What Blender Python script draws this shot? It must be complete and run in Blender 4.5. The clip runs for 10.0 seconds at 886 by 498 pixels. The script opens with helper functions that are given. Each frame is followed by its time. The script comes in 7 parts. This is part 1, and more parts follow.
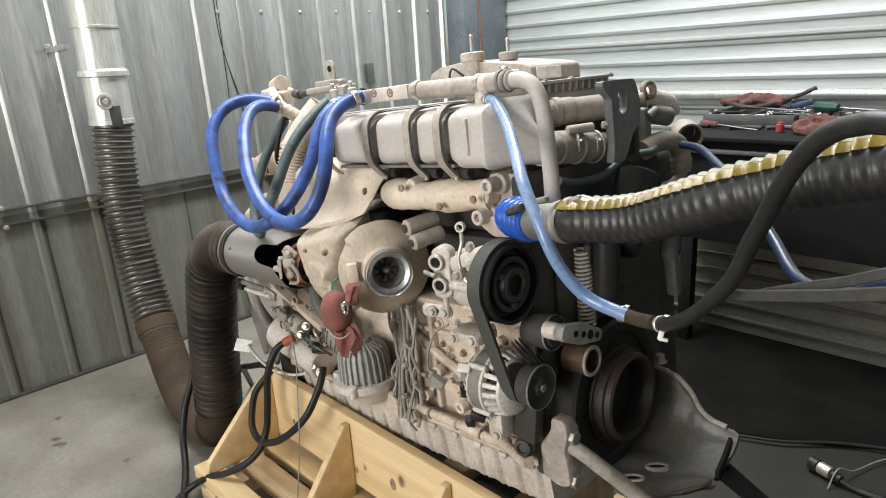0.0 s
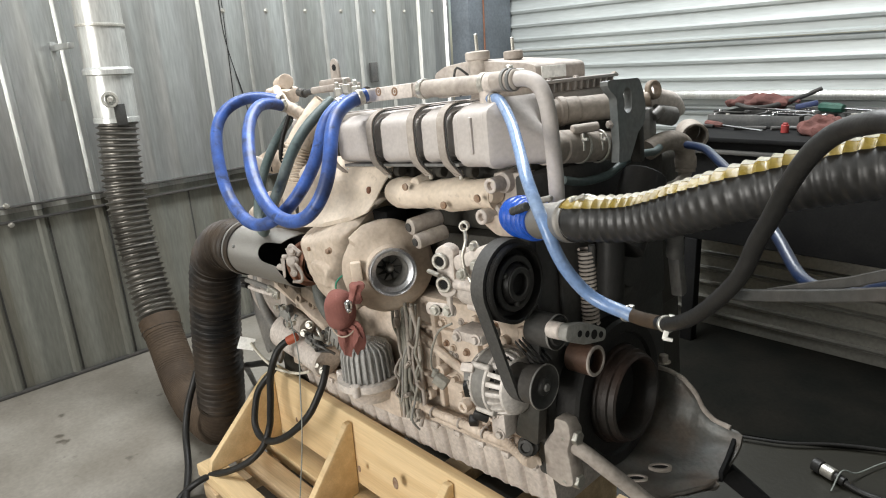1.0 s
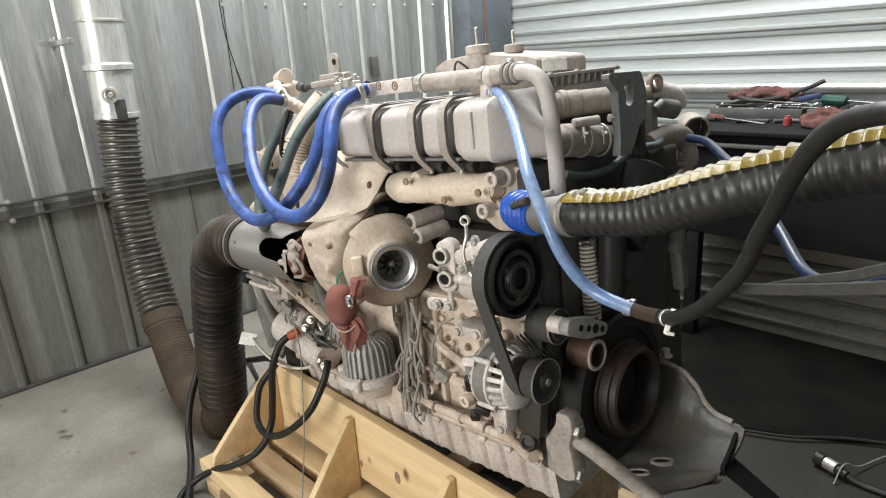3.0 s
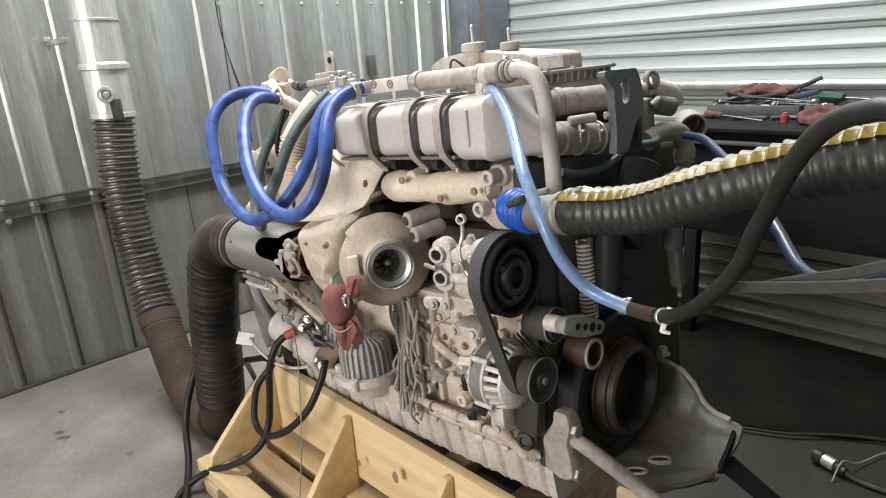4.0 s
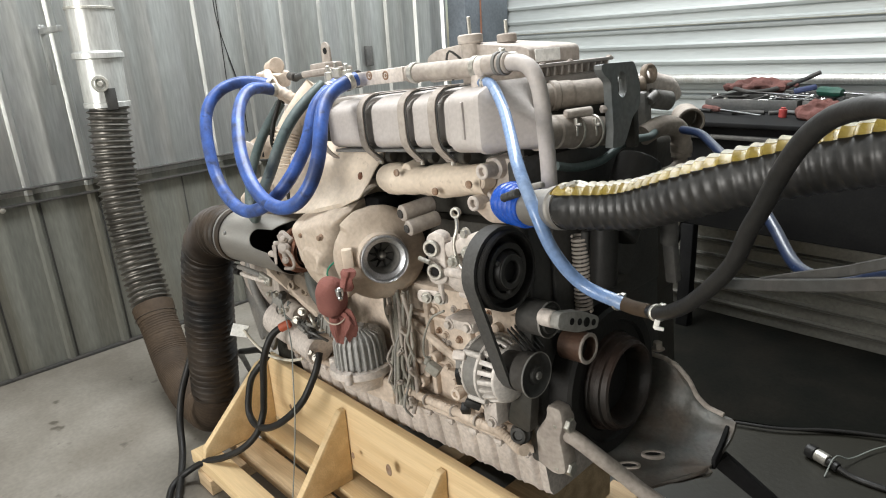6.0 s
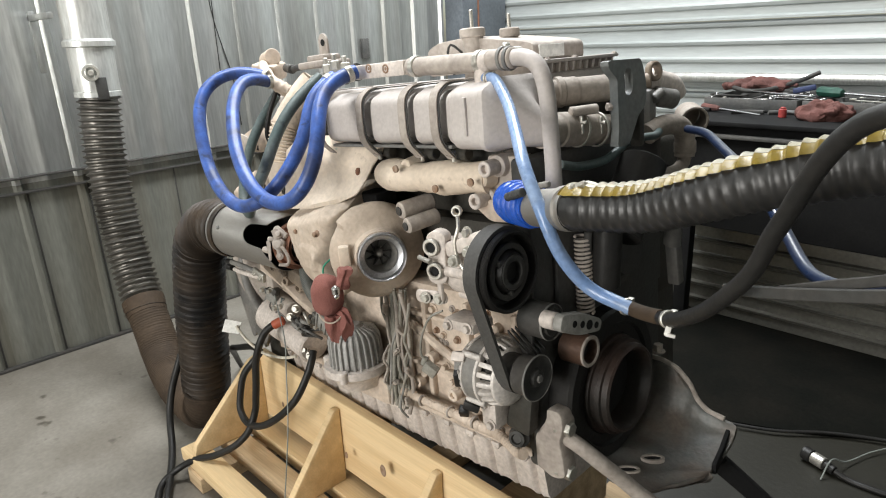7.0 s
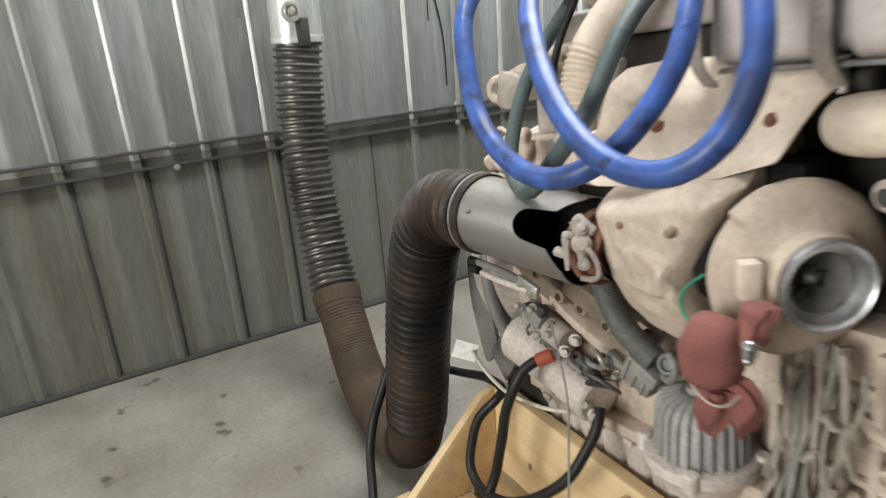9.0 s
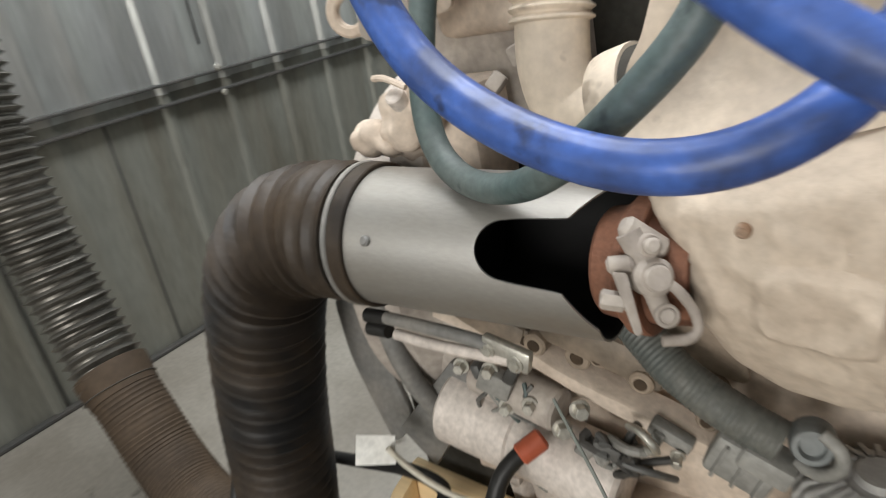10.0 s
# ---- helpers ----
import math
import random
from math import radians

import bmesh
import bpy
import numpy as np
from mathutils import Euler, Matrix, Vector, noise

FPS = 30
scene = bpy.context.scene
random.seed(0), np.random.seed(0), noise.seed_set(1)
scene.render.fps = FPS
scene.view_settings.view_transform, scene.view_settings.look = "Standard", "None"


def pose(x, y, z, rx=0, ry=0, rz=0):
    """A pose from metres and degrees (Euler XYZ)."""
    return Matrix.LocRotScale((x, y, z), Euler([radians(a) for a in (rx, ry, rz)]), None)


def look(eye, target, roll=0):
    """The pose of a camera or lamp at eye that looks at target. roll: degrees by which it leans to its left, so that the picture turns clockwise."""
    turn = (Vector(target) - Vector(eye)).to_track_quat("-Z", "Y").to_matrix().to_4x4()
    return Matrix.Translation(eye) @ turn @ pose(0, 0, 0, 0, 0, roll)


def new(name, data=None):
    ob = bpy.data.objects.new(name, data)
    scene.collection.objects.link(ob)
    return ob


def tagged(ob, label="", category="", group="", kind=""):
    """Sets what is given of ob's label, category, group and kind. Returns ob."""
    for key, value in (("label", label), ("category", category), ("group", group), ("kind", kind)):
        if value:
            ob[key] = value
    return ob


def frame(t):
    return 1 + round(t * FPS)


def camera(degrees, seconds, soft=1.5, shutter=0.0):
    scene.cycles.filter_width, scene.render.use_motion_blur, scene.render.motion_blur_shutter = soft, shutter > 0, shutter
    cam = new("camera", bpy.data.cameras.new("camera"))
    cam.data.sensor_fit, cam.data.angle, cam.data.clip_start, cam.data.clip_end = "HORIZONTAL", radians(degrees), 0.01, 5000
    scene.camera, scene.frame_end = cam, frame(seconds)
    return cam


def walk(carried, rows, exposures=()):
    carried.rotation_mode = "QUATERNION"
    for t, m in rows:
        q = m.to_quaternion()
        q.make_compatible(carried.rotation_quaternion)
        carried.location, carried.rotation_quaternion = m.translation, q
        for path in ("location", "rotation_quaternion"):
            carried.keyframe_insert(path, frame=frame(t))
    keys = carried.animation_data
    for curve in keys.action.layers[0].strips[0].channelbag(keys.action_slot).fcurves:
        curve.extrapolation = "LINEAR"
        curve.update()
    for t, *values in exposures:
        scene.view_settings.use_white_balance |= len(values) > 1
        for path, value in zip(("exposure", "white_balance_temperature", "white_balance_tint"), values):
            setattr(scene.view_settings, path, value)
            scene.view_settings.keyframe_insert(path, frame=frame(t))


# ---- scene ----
cam = camera(69.5, 10.0, soft=1.1, shutter=0.5)
ROWS = [
    (0.0, (0.004, 0.007, 1.503), (-1.38, 1.33, 0.924), -3.6),
    (0.5, (0.003, 0.006, 1.501), (-1.387, 1.322, 0.92), -3.6),
    (1.0, (0.002, 0.006, 1.501), (-1.388, 1.322, 0.922), -3.4),
    (1.5, (0.002, 0.008, 1.5), (-1.387, 1.323, 0.916), -3.5),
    (2.0, (0.001, 0.009, 1.5), (-1.388, 1.323, 0.912), -3.3),
    (2.5, (0.001, 0.008, 1.5), (-1.391, 1.317, 0.91), -3.5),
    (4.0, (0.001, 0.018, 1.499), (-1.387, 1.327, 0.899), -3.9),
    (4.5, (0.003, 0.02, 1.498), (-1.381, 1.332, 0.897), -3.6),
    (5.0, (0.004, 0.02, 1.499), (-1.379, 1.332, 0.892), -3.7),
    (5.5, (0.002, 0.023, 1.499), (-1.377, 1.333, 0.881), -3.6),
    (7.0, (-0.036, 0.04, 1.498), (-1.393, 1.362, 0.857), -2.5),
    (7.5, (-0.131, 0.045, 1.494), (-1.41, 1.451, 0.873), -0.6),
    (8.0, (-0.256, 0.061, 1.446), (-1.458, 1.567, 0.911), -1.0),
    (8.5, (-0.47, 0.119, 1.363), (-1.984, 1.284, 0.771), -1.2),
    (8.7, (-0.59, 0.13, 1.362), (-2.22, 1.145, 0.805), -3.6),
    (9.0, (-0.785, 0.182, 1.333), (-2.417, 1.126, 0.665), -4.1),
    (9.5, (-1.13, 0.275, 1.293), (-2.524, 1.48, 0.516), -7.3),
    (10.0, (-1.363, 0.41, 1.245), (-2.501, 1.817, 0.392), -8.7),
]
walk(cam, [(t, look(eye, target, roll)) for t, eye, target, roll in ROWS], [(0.0, 0.03), (7.5, 0.03), (7.8, -0.2), (8.0, -0.5), (8.2, -0.15), (8.5, -0.08), (9.0, -0.08), (9.5, 0.03), (10.0, -0.2)])

FLOOR = 0.06          # height of the concrete slab
WX, WY = -3.45, 3.95  # inner faces of the two metal walls
EX, SY, TOP = 3.6, -4.6, 3.9

# ---- world and light ----
world = bpy.data.worlds.new("sky")
scene.world = world
world.use_nodes = True
sky = world.node_tree.nodes.new("ShaderNodeTexSky")
sky.sky_type = "NISHITA"
sky.sun_disc = False
sky.sun_elevation, sky.sun_rotation = radians(38), radians(200)
world.node_tree.links.new(sky.outputs[0], world.node_tree.nodes["Background"].inputs[0])
world.node_tree.nodes["Background"].inputs[1].default_value = 0.1
scene.view_settings.exposure = 0.0


def area(name, place, target, sx, sy, watts, colour):
    lamp = bpy.data.lights.new(name, "AREA")
    lamp.shape, lamp.size, lamp.size_y, lamp.energy, lamp.color = "RECTANGLE", sx, sy, watts, colour
    ob = new(name, lamp)
    ob.matrix_world = look(place, target)
    return ob


# daylight through the open gate behind the camera, plus an added unseen roof lamp
area("gate_daylight", (-1.0, SY + 0.12, 1.95), (-1.0, 0.0, 1.3), 2.4, 2.5, 245, (1.0, 0.97, 0.92))
area("roof_fill", (-1.9, 1.8, TOP - 0.03), (-1.9, 1.8, 0.0), 1.1, 3.2, 256, (0.97, 0.99, 1.0))

# ---- materials ----


def mat(name, col, rough=0.6, metal=0.0, col2=None, scale=6.0, fine=60.0, amount=0.5, bump=0.15, streak=None, spread=0.15, clear=0.0, detail=6.0, spec=0.5):
    """A surface with broad stains towards col2 and fine grain; streak stretches the stains along an axis."""
    m = bpy.data.materials.new(name)
    m.use_nodes = True
    nt = m.node_tree
    nd, ln = nt.nodes, nt.links
    b = nd["Principled BSDF"]
    tc = nd.new("ShaderNodeTexCoord")
    mp = nd.new("ShaderNodeMapping")
    if streak:
        mp.inputs["Scale"].default_value = streak
    info = nd.new("ShaderNodeObjectInfo")
    shift = nd.new("ShaderNodeVectorMath")
    shift.operation = "ADD"
    ln.new(tc.outputs["Object"], shift.inputs[0])
    ln.new(info.outputs["Random"], shift.inputs[1])
    ln.new(shift.outputs[0], mp.inputs[0])
    big, small = nd.new("ShaderNodeTexNoise"), nd.new("ShaderNodeTexNoise")
    big.inputs["Scale"].default_value, big.inputs["Detail"].default_value = scale, detail
    small.inputs["Scale"].default_value, small.inputs["Detail"].default_value = fine, 3.0
    ln.new(mp.outputs[0], big.inputs["Vector"])
    ln.new(mp.outputs[0], small.inputs["Vector"])
    ramp = nd.new("ShaderNodeMapRange")
    ramp.inputs[1].default_value, ramp.inputs[2].default_value = 0.36, 0.66
    ln.new(big.outputs[0], ramp.inputs[0])
    mul = nd.new("ShaderNodeMath")
    mul.operation = "MULTIPLY"
    mul.inputs[1].default_value = amount
    ln.new(ramp.outputs[0], mul.inputs[0])
    mix = nd.new("ShaderNodeMix")
    mix.data_type = "RGBA"
    c2 = col2 or tuple(c * 0.6 for c in col)
    mix.inputs[6].default_value, mix.inputs[7].default_value = (*col, 1), (*c2, 1)
    ln.new(mul.outputs[0], mix.inputs[0])
    grain = nd.new("ShaderNodeMapRange")
    grain.inputs[1].default_value, grain.inputs[2].default_value = 0.3, 0.7
    grain.inputs[3].default_value, grain.inputs[4].default_value = 1 - spread, 1 + spread
    ln.new(small.outputs[0], grain.inputs[0])
    hsv = nd.new("ShaderNodeHueSaturation")
    ln.new(mix.outputs[2], hsv.inputs["Color"])
    ln.new(grain.outputs[0], hsv.inputs["Value"])
    ln.new(hsv.outputs[0], b.inputs["Base Color"])
    rr = nd.new("ShaderNodeMapRange")
    rr.inputs[3].default_value, rr.inputs[4].default_value = max(0.04, rough - 0.12), min(1, rough + 0.14)
    ln.new(big.outputs[0], rr.inputs[0])
    ln.new(rr.outputs[0], b.inputs["Roughness"])
    b.inputs["Metallic"].default_value = metal
    b.inputs["Coat Weight"].default_value = clear
    b.inputs["Specular IOR Level"].default_value = spec
    bp = nd.new("ShaderNodeBump")
    bp.inputs["Strength"].default_value, bp.inputs["Distance"].default_value = bump, 0.004
    ln.new(small.outputs[0], bp.inputs["Height"])
    ln.new(bp.outputs[0], b.inputs["Normal"])
    return m


DUST = mat("dusty_cast_iron", (0.62, 0.525, 0.435), 0.85, 0, (0.38, 0.30, 0.23), 13, 90, 0.7, 0.28, spread=0.12, detail=10)
DUST_PALE = mat("dusty_heat_shield", (0.70, 0.60, 0.485), 0.8, 0, (0.53, 0.435, 0.34), 5, 90, 0.5, 0.22, spread=0.08, detail=10)
TURBO = mat("brown_dusted_turbo_casting", (0.56, 0.475, 0.385), 0.8, 0, (0.39, 0.315, 0.245), 7, 90, 0.65, 0.3, spread=0.1, detail=10)
ALT_PALE = mat("pale_cast_alternator_alloy", (0.66, 0.625, 0.585), 0.55, 0.25, (0.46, 0.42, 0.38), 18, 130, 0.6, 0.2)
OIL_DUST = mat("oil_soaked_dusty_iron", (0.30, 0.235, 0.175), 0.55, 0, (0.10, 0.082, 0.062), 9, 90, 0.8, 0.35, detail=10)
DUST_GREY = mat("dusty_grey_paint", (0.41, 0.365, 0.32), 0.75, 0, (0.25, 0.215, 0.19), 12, 80, 0.7, 0.25)
DUST_ALU = mat("dusty_aluminium", (0.66, 0.60, 0.55), 0.6, 0.2, (0.40, 0.35, 0.31), 14, 110, 0.6, 0.25, detail=10)
GREY_COVER = mat("grey_moulded_cover", (0.50, 0.463, 0.435), 0.6, 0, (0.36, 0.322, 0.297), 6, 120, 0.6, 0.12, spread=0.07)
DARK_PART = mat("dark_grime_and_rib_shade", (0.046, 0.047, 0.045), 0.55, 0.1, (0.07, 0.062, 0.055), 9, 90, 0.6, 0.25, spec=0.3)
GUN_PALE = mat("dusty_dark_steel", (0.15, 0.15, 0.145), 0.55, 0.1, (0.28, 0.26, 0.23), 9, 90, 0.7, 0.2)
BRACKET = mat("dusty_rust_stained_steel", (0.125, 0.130, 0.124), 0.5, 0.2, (0.115, 0.085, 0.064), 11, 90, 0.75, 0.3)
GUN = mat("dark_grey_bracket_paint", (0.078, 0.079, 0.077), 0.5, 0.1, (0.16, 0.15, 0.135), 9, 90, 0.5, 0.2)
BLACK_RUBBER = mat("black_rubber", (0.015, 0.015, 0.0145), 0.42, 0, (0.024, 0.022, 0.02), 12, 120, 0.5, 0.15, spec=0.28)
HUB_RUST = mat("rust_filmed_black_casting", (0.020, 0.019, 0.017), 0.5, 0.1, (0.048, 0.028, 0.021), 7, 90, 0.7, 0.3, spec=0.3)
# oily black castings; also holds recess shade painted into head and deck
OILY_SHADE = mat("oily_and_shaded_casting", (0.042, 0.041, 0.035), 0.6, 0, (0.05, 0.042, 0.034), 9, 90, 0.6, 0.3, spec=0.25)
AIR_BLACK = mat("glossy_black_air_hose", (0.015, 0.015, 0.0155), 0.36, 0, (0.030, 0.029, 0.027), 9, 110, 0.5, 0.12)
BLUE_DARK = mat("dark_blue_pvc_hose", (0.011, 0.020, 0.048), 0.3, 0, (0.015, 0.02, 0.04), 12, 120, 0.6, 0.06)
LIFT = mat("grey_green_bracket_paint", (0.135, 0.150, 0.150), 0.5, 0.1, (0.22, 0.215, 0.20), 9, 90, 0.5, 0.2)
BELT = mat("belt_rubber", (0.060, 0.059, 0.056), 0.6, 0, (0.085, 0.082, 0.076), 14, 150, 0.5, 0.15, spec=0.3)
HOSE_BLACK = mat("sooty_black_hose", (0.0095, 0.009, 0.009), 0.50, 0, (0.050, 0.033, 0.019), 7, 90, 0.8, 0.2, spec=0.35)
BROWN_HOSE = mat("dusty_brown_hose", (0.058, 0.039, 0.024), 0.72, 0, (0.028, 0.020, 0.014), 8, 90, 0.7, 0.2, spec=0.25)
FIN_GREY = mat("grey_alloy_filter", (0.37, 0.365, 0.35), 0.6, 0.15, (0.23, 0.22, 0.205), 14, 110, 0.6, 0.2)
BLUE = mat("blue_silicone_hose", (0.050, 0.115, 0.385), 0.36, 0, (0.028, 0.038, 0.085), 22, 140, 0.8, 0.10, spread=0.12, detail=10, spec=0.38)
BLUE_PALE = mat("pale_blue_pvc_hose", (0.15, 0.25, 0.46), 0.24, 0, (0.24, 0.31, 0.42), 14, 120, 0.6, 0.05)
BLUE_BOOT = mat("bright_blue_silicone", (0.012, 0.085, 0.46), 0.25, 0, (0.012, 0.05, 0.25), 12, 120, 0.5, 0.08)
GREEN_HOSE = mat("grey_green_rubber_hose", (0.066, 0.098, 0.097), 0.5, 0, (0.125, 0.14, 0.132), 12, 120, 0.6, 0.15)
CONDUIT = mat("oily_grey_green_conduit", (0.075, 0.085, 0.080), 0.5, 0, (0.15, 0.145, 0.125), 16, 120, 0.7, 0.3)
PLUG_GREY = mat("dusty_grey_plastic", (0.27, 0.265, 0.245), 0.6, 0, (0.16, 0.155, 0.14), 18, 120, 0.7, 0.25)
PIPE_GREY = mat("dusty_brown_grey_pipe", (0.31, 0.272, 0.232), 0.7, 0, (0.20, 0.17, 0.142), 12, 90, 0.7, 0.25)
HARNESS = mat("dusty_grey_green_loom", (0.22, 0.215, 0.185), 0.75, 0, (0.36, 0.33, 0.28), 22, 140, 0.7, 0.4)
# cream colour for the glossy highlight on the hose strip
YELLOW_GLINT = mat("yellow_strip_glint", (0.74, 0.71, 0.60), 0.25, 0, (0.60, 0.54, 0.38), 14, 120, 0.6, 0.1)
YELLOW = mat("yellow_hose_strip", (0.38, 0.275, 0.045), 0.27, 0, (0.27, 0.20, 0.06), 14, 120, 0.6, 0.1)
STEEL = mat("brushed_steel_pipe", (0.39, 0.38, 0.365), 0.50, 0.85, (0.27, 0.245, 0.205), 5, 160, 0.7, 0.05, streak=(0.6, 2, 2), spread=0.05)
BRIGHT = mat("bright_machined_alloy", (0.62, 0.63, 0.65), 0.36, 1.0, (0.46, 0.46, 0.48), 10, 200, 0.5, 0.04)
ZINC = mat("zinc_plated_steel", (0.56, 0.55, 0.50), 0.42, 0.8, (0.34, 0.31, 0.27), 20, 200, 0.6, 0.1)
RUST = mat("rusty_cast_flange", (0.20, 0.085, 0.048), 0.85, 0, (0.11, 0.055, 0.035), 25, 150, 0.7, 0.4)
BOLT = mat("brown_bolt_steel", (0.25, 0.15, 0.09), 0.7, 0.3, (0.40, 0.32, 0.25), 60, 300, 0.7, 0.2)
RAG_RED = mat("dusty_red_cloth", (0.27, 0.105, 0.086), 0.95, 0, (0.185, 0.072, 0.060), 14, 500, 0.6, 0.6)
ROLLER = mat("brown_roller_steel", (0.115, 0.066, 0.045), 0.45, 0.3, (0.06, 0.042, 0.033), 12, 120, 0.6, 0.15)
BOOT_RED = mat("orange_red_rubber", (0.42, 0.095, 0.045), 0.5)
RED = mat("dull_red_plastic", (0.36, 0.05, 0.045), 0.5)
WOOD = mat("raw_pine", (0.74, 0.565, 0.33), 0.65, 0, (0.60, 0.425, 0.22), 5, 40, 0.7, 0.2, streak=(0.25, 5, 5), spread=0.08)
WOOD_DARK = mat("weathered_pine", (0.58, 0.43, 0.26), 0.75, 0, (0.34, 0.24, 0.14), 5, 40, 0.8, 0.3, streak=(0.25, 5, 5))
GALV = mat("galvanised_sheet", (0.585, 0.598, 0.59), 0.32, 0.78, (0.30, 0.30, 0.275), 2.4, 40, 0.7, 0.04, streak=(2.0, 2.2, 0.22), spread=0.13)
# browner lower sheet; the wall's fading light is put into its colour
GALV_LOWER = mat("browner_shaded_sheet", (0.184, 0.188, 0.165), 0.5, 0.35, (0.115, 0.104, 0.078), 2.2, 40, 0.9, 0.05, streak=(2.0, 2.4, 0.35), spread=0.13)
GALV_DOOR = mat("painted_sheet_wall", (0.40, 0.425, 0.415), 0.40, 0.25, (0.31, 0.335, 0.33), 3, 40, 0.7, 0.05, streak=(0.25, 2, 2.5), spread=0.07)
DARK_POST = mat("blue_grey_column_paint", (0.14, 0.16, 0.18), 0.55, 0.1, (0.08, 0.09, 0.10), 4, 60, 0.7, 0.1)
DUCT = mat("galvanised_flex_duct", (0.205, 0.195, 0.175), 0.42, 0.75, (0.055, 0.049, 0.041), 4, 60, 0.8, 0.10)
DUCT_PALE = mat("pale_galvanised_pipe", (0.60, 0.61, 0.59), 0.34, 0.6, (0.36, 0.34, 0.30), 5, 60, 0.6, 0.06, streak=(2, 2, 0.3))
CONCRETE = mat("worn_concrete_floor", (0.215, 0.200, 0.172), 0.5, 0, (0.132, 0.117, 0.095), 3.4, 60, 0.8, 0.2, spread=0.10, detail=12)
MAT_BLACK = mat("oily_rubber_mat", (0.0065, 0.007, 0.006), 0.9, 0, (0.012, 0.011, 0.009), 5, 60, 0.7, 0.3, spec=0.03)
BENCH_RAG = mat("greasy_brown_red_cloth", (0.15, 0.062, 0.052), 0.95, 0, (0.075, 0.038, 0.033), 14, 500, 0.7, 0.6)
# black coat of the bench; doubles as painted gap shade at the turbo
BLACK_PAINT_SHADE = mat("black_coat_and_gap_shade", (0.010, 0.010, 0.0105), 0.7, 0, (0.020, 0.020, 0.019), 8, 120, 0.5, 0.1, spec=0.12)
DARK_SHEET = mat("dull_grey_ribbed_sheet", (0.20, 0.195, 0.172), 0.38, 0.5, (0.13, 0.125, 0.11), 4, 60, 0.7, 0.1)
CHROME = mat("chrome_tool_steel", (0.75, 0.75, 0.76), 0.18, 1.0, (0.5, 0.5, 0.5), 30, 200, 0.4, 0.03)
GREEN_GRIP = mat("dark_green_grip", (0.014, 0.066, 0.045), 0.4)
NAVY = mat("navy_plastic", (0.035, 0.05, 0.12), 0.5)
WHITE = mat("white_paper_label", (0.78, 0.77, 0.73), 0.7, 0, (0.66, 0.65, 0.60), 12, 90, 0.5, 0.05)
WIRE = mat("thin_wire_grey", (0.22, 0.24, 0.22), 0.5)
WIRE_GREEN = mat("thin_green_wire", (0.03, 0.28, 0.17), 0.5)
CREAM = mat("cream_cable", (0.66, 0.62, 0.52), 0.55)
# soot in the pipe; also paints the dark inside holes and slots
VOID = mat("soot_and_hole_shade", (0.004, 0.004, 0.004), 0.9)



def dark_patch(m, centre, radius, colour):
    """A dark patch with a ragged edge in the plane of the floor."""
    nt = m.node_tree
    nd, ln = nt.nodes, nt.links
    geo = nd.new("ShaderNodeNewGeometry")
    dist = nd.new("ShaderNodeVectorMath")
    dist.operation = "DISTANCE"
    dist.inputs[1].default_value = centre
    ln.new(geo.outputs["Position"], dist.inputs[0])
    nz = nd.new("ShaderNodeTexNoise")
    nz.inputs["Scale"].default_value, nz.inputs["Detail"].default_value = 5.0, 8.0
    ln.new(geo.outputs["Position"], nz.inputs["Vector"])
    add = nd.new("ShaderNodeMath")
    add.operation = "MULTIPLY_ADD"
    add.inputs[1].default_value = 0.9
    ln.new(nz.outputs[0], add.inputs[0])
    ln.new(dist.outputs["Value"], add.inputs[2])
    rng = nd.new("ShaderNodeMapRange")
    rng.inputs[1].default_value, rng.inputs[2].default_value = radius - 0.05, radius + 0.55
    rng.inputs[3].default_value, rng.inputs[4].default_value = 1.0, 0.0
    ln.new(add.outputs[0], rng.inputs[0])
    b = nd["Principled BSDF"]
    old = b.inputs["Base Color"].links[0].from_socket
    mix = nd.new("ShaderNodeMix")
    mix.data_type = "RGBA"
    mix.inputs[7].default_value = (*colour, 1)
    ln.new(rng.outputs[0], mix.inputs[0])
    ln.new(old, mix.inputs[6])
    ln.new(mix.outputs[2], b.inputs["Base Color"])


def spots(m, scale, low, high, colour, amount=0.8):
    """Small oil drips scattered over a floor."""
    nt = m.node_tree
    nd, ln = nt.nodes, nt.links
    geo = nd.new("ShaderNodeNewGeometry")
    nz = nd.new("ShaderNodeTexNoise")
    nz.inputs["Scale"].default_value, nz.inputs["Detail"].default_value = scale, 3.0
    ln.new(geo.outputs["Position"], nz.inputs["Vector"])
    rng = nd.new("ShaderNodeMapRange")
    rng.inputs[1].default_value, rng.inputs[2].default_value = low, high
    rng.inputs[3].default_value, rng.inputs[4].default_value = 0.0, amount
    ln.new(nz.outputs[0], rng.inputs[0])
    b = nd["Principled BSDF"]
    old = b.inputs["Base Color"].links[0].from_socket
    mix = nd.new("ShaderNodeMix")
    mix.data_type = "RGBA"
    mix.inputs[7].default_value = (*colour, 1)
    ln.new(rng.outputs[0], mix.inputs[0])
    ln.new(old, mix.inputs[6])
    ln.new(mix.outputs[2], b.inputs["Base Color"])


spots(CONCRETE, 11.0, 0.66, 0.74, (0.045, 0.036, 0.026))
spots(BLUE, 38.0, 0.60, 0.70, (0.020, 0.024, 0.045), 0.7)
spots(GREEN_HOSE, 40.0, 0.62, 0.70, (0.03, 0.04, 0.042), 0.7)
spots(DUST_PALE, 26.0, 0.66, 0.74, (0.20, 0.145, 0.10), 0.55)
# floor colour turns near-black round this point, out to a ragged edge
dark_patch(CONCRETE, (0.3, 1.8, FLOOR), 2.15, (0.017, 0.016, 0.011))

# ---- mesh tools ----


def unit(v):
    return Vector(v).normalized()


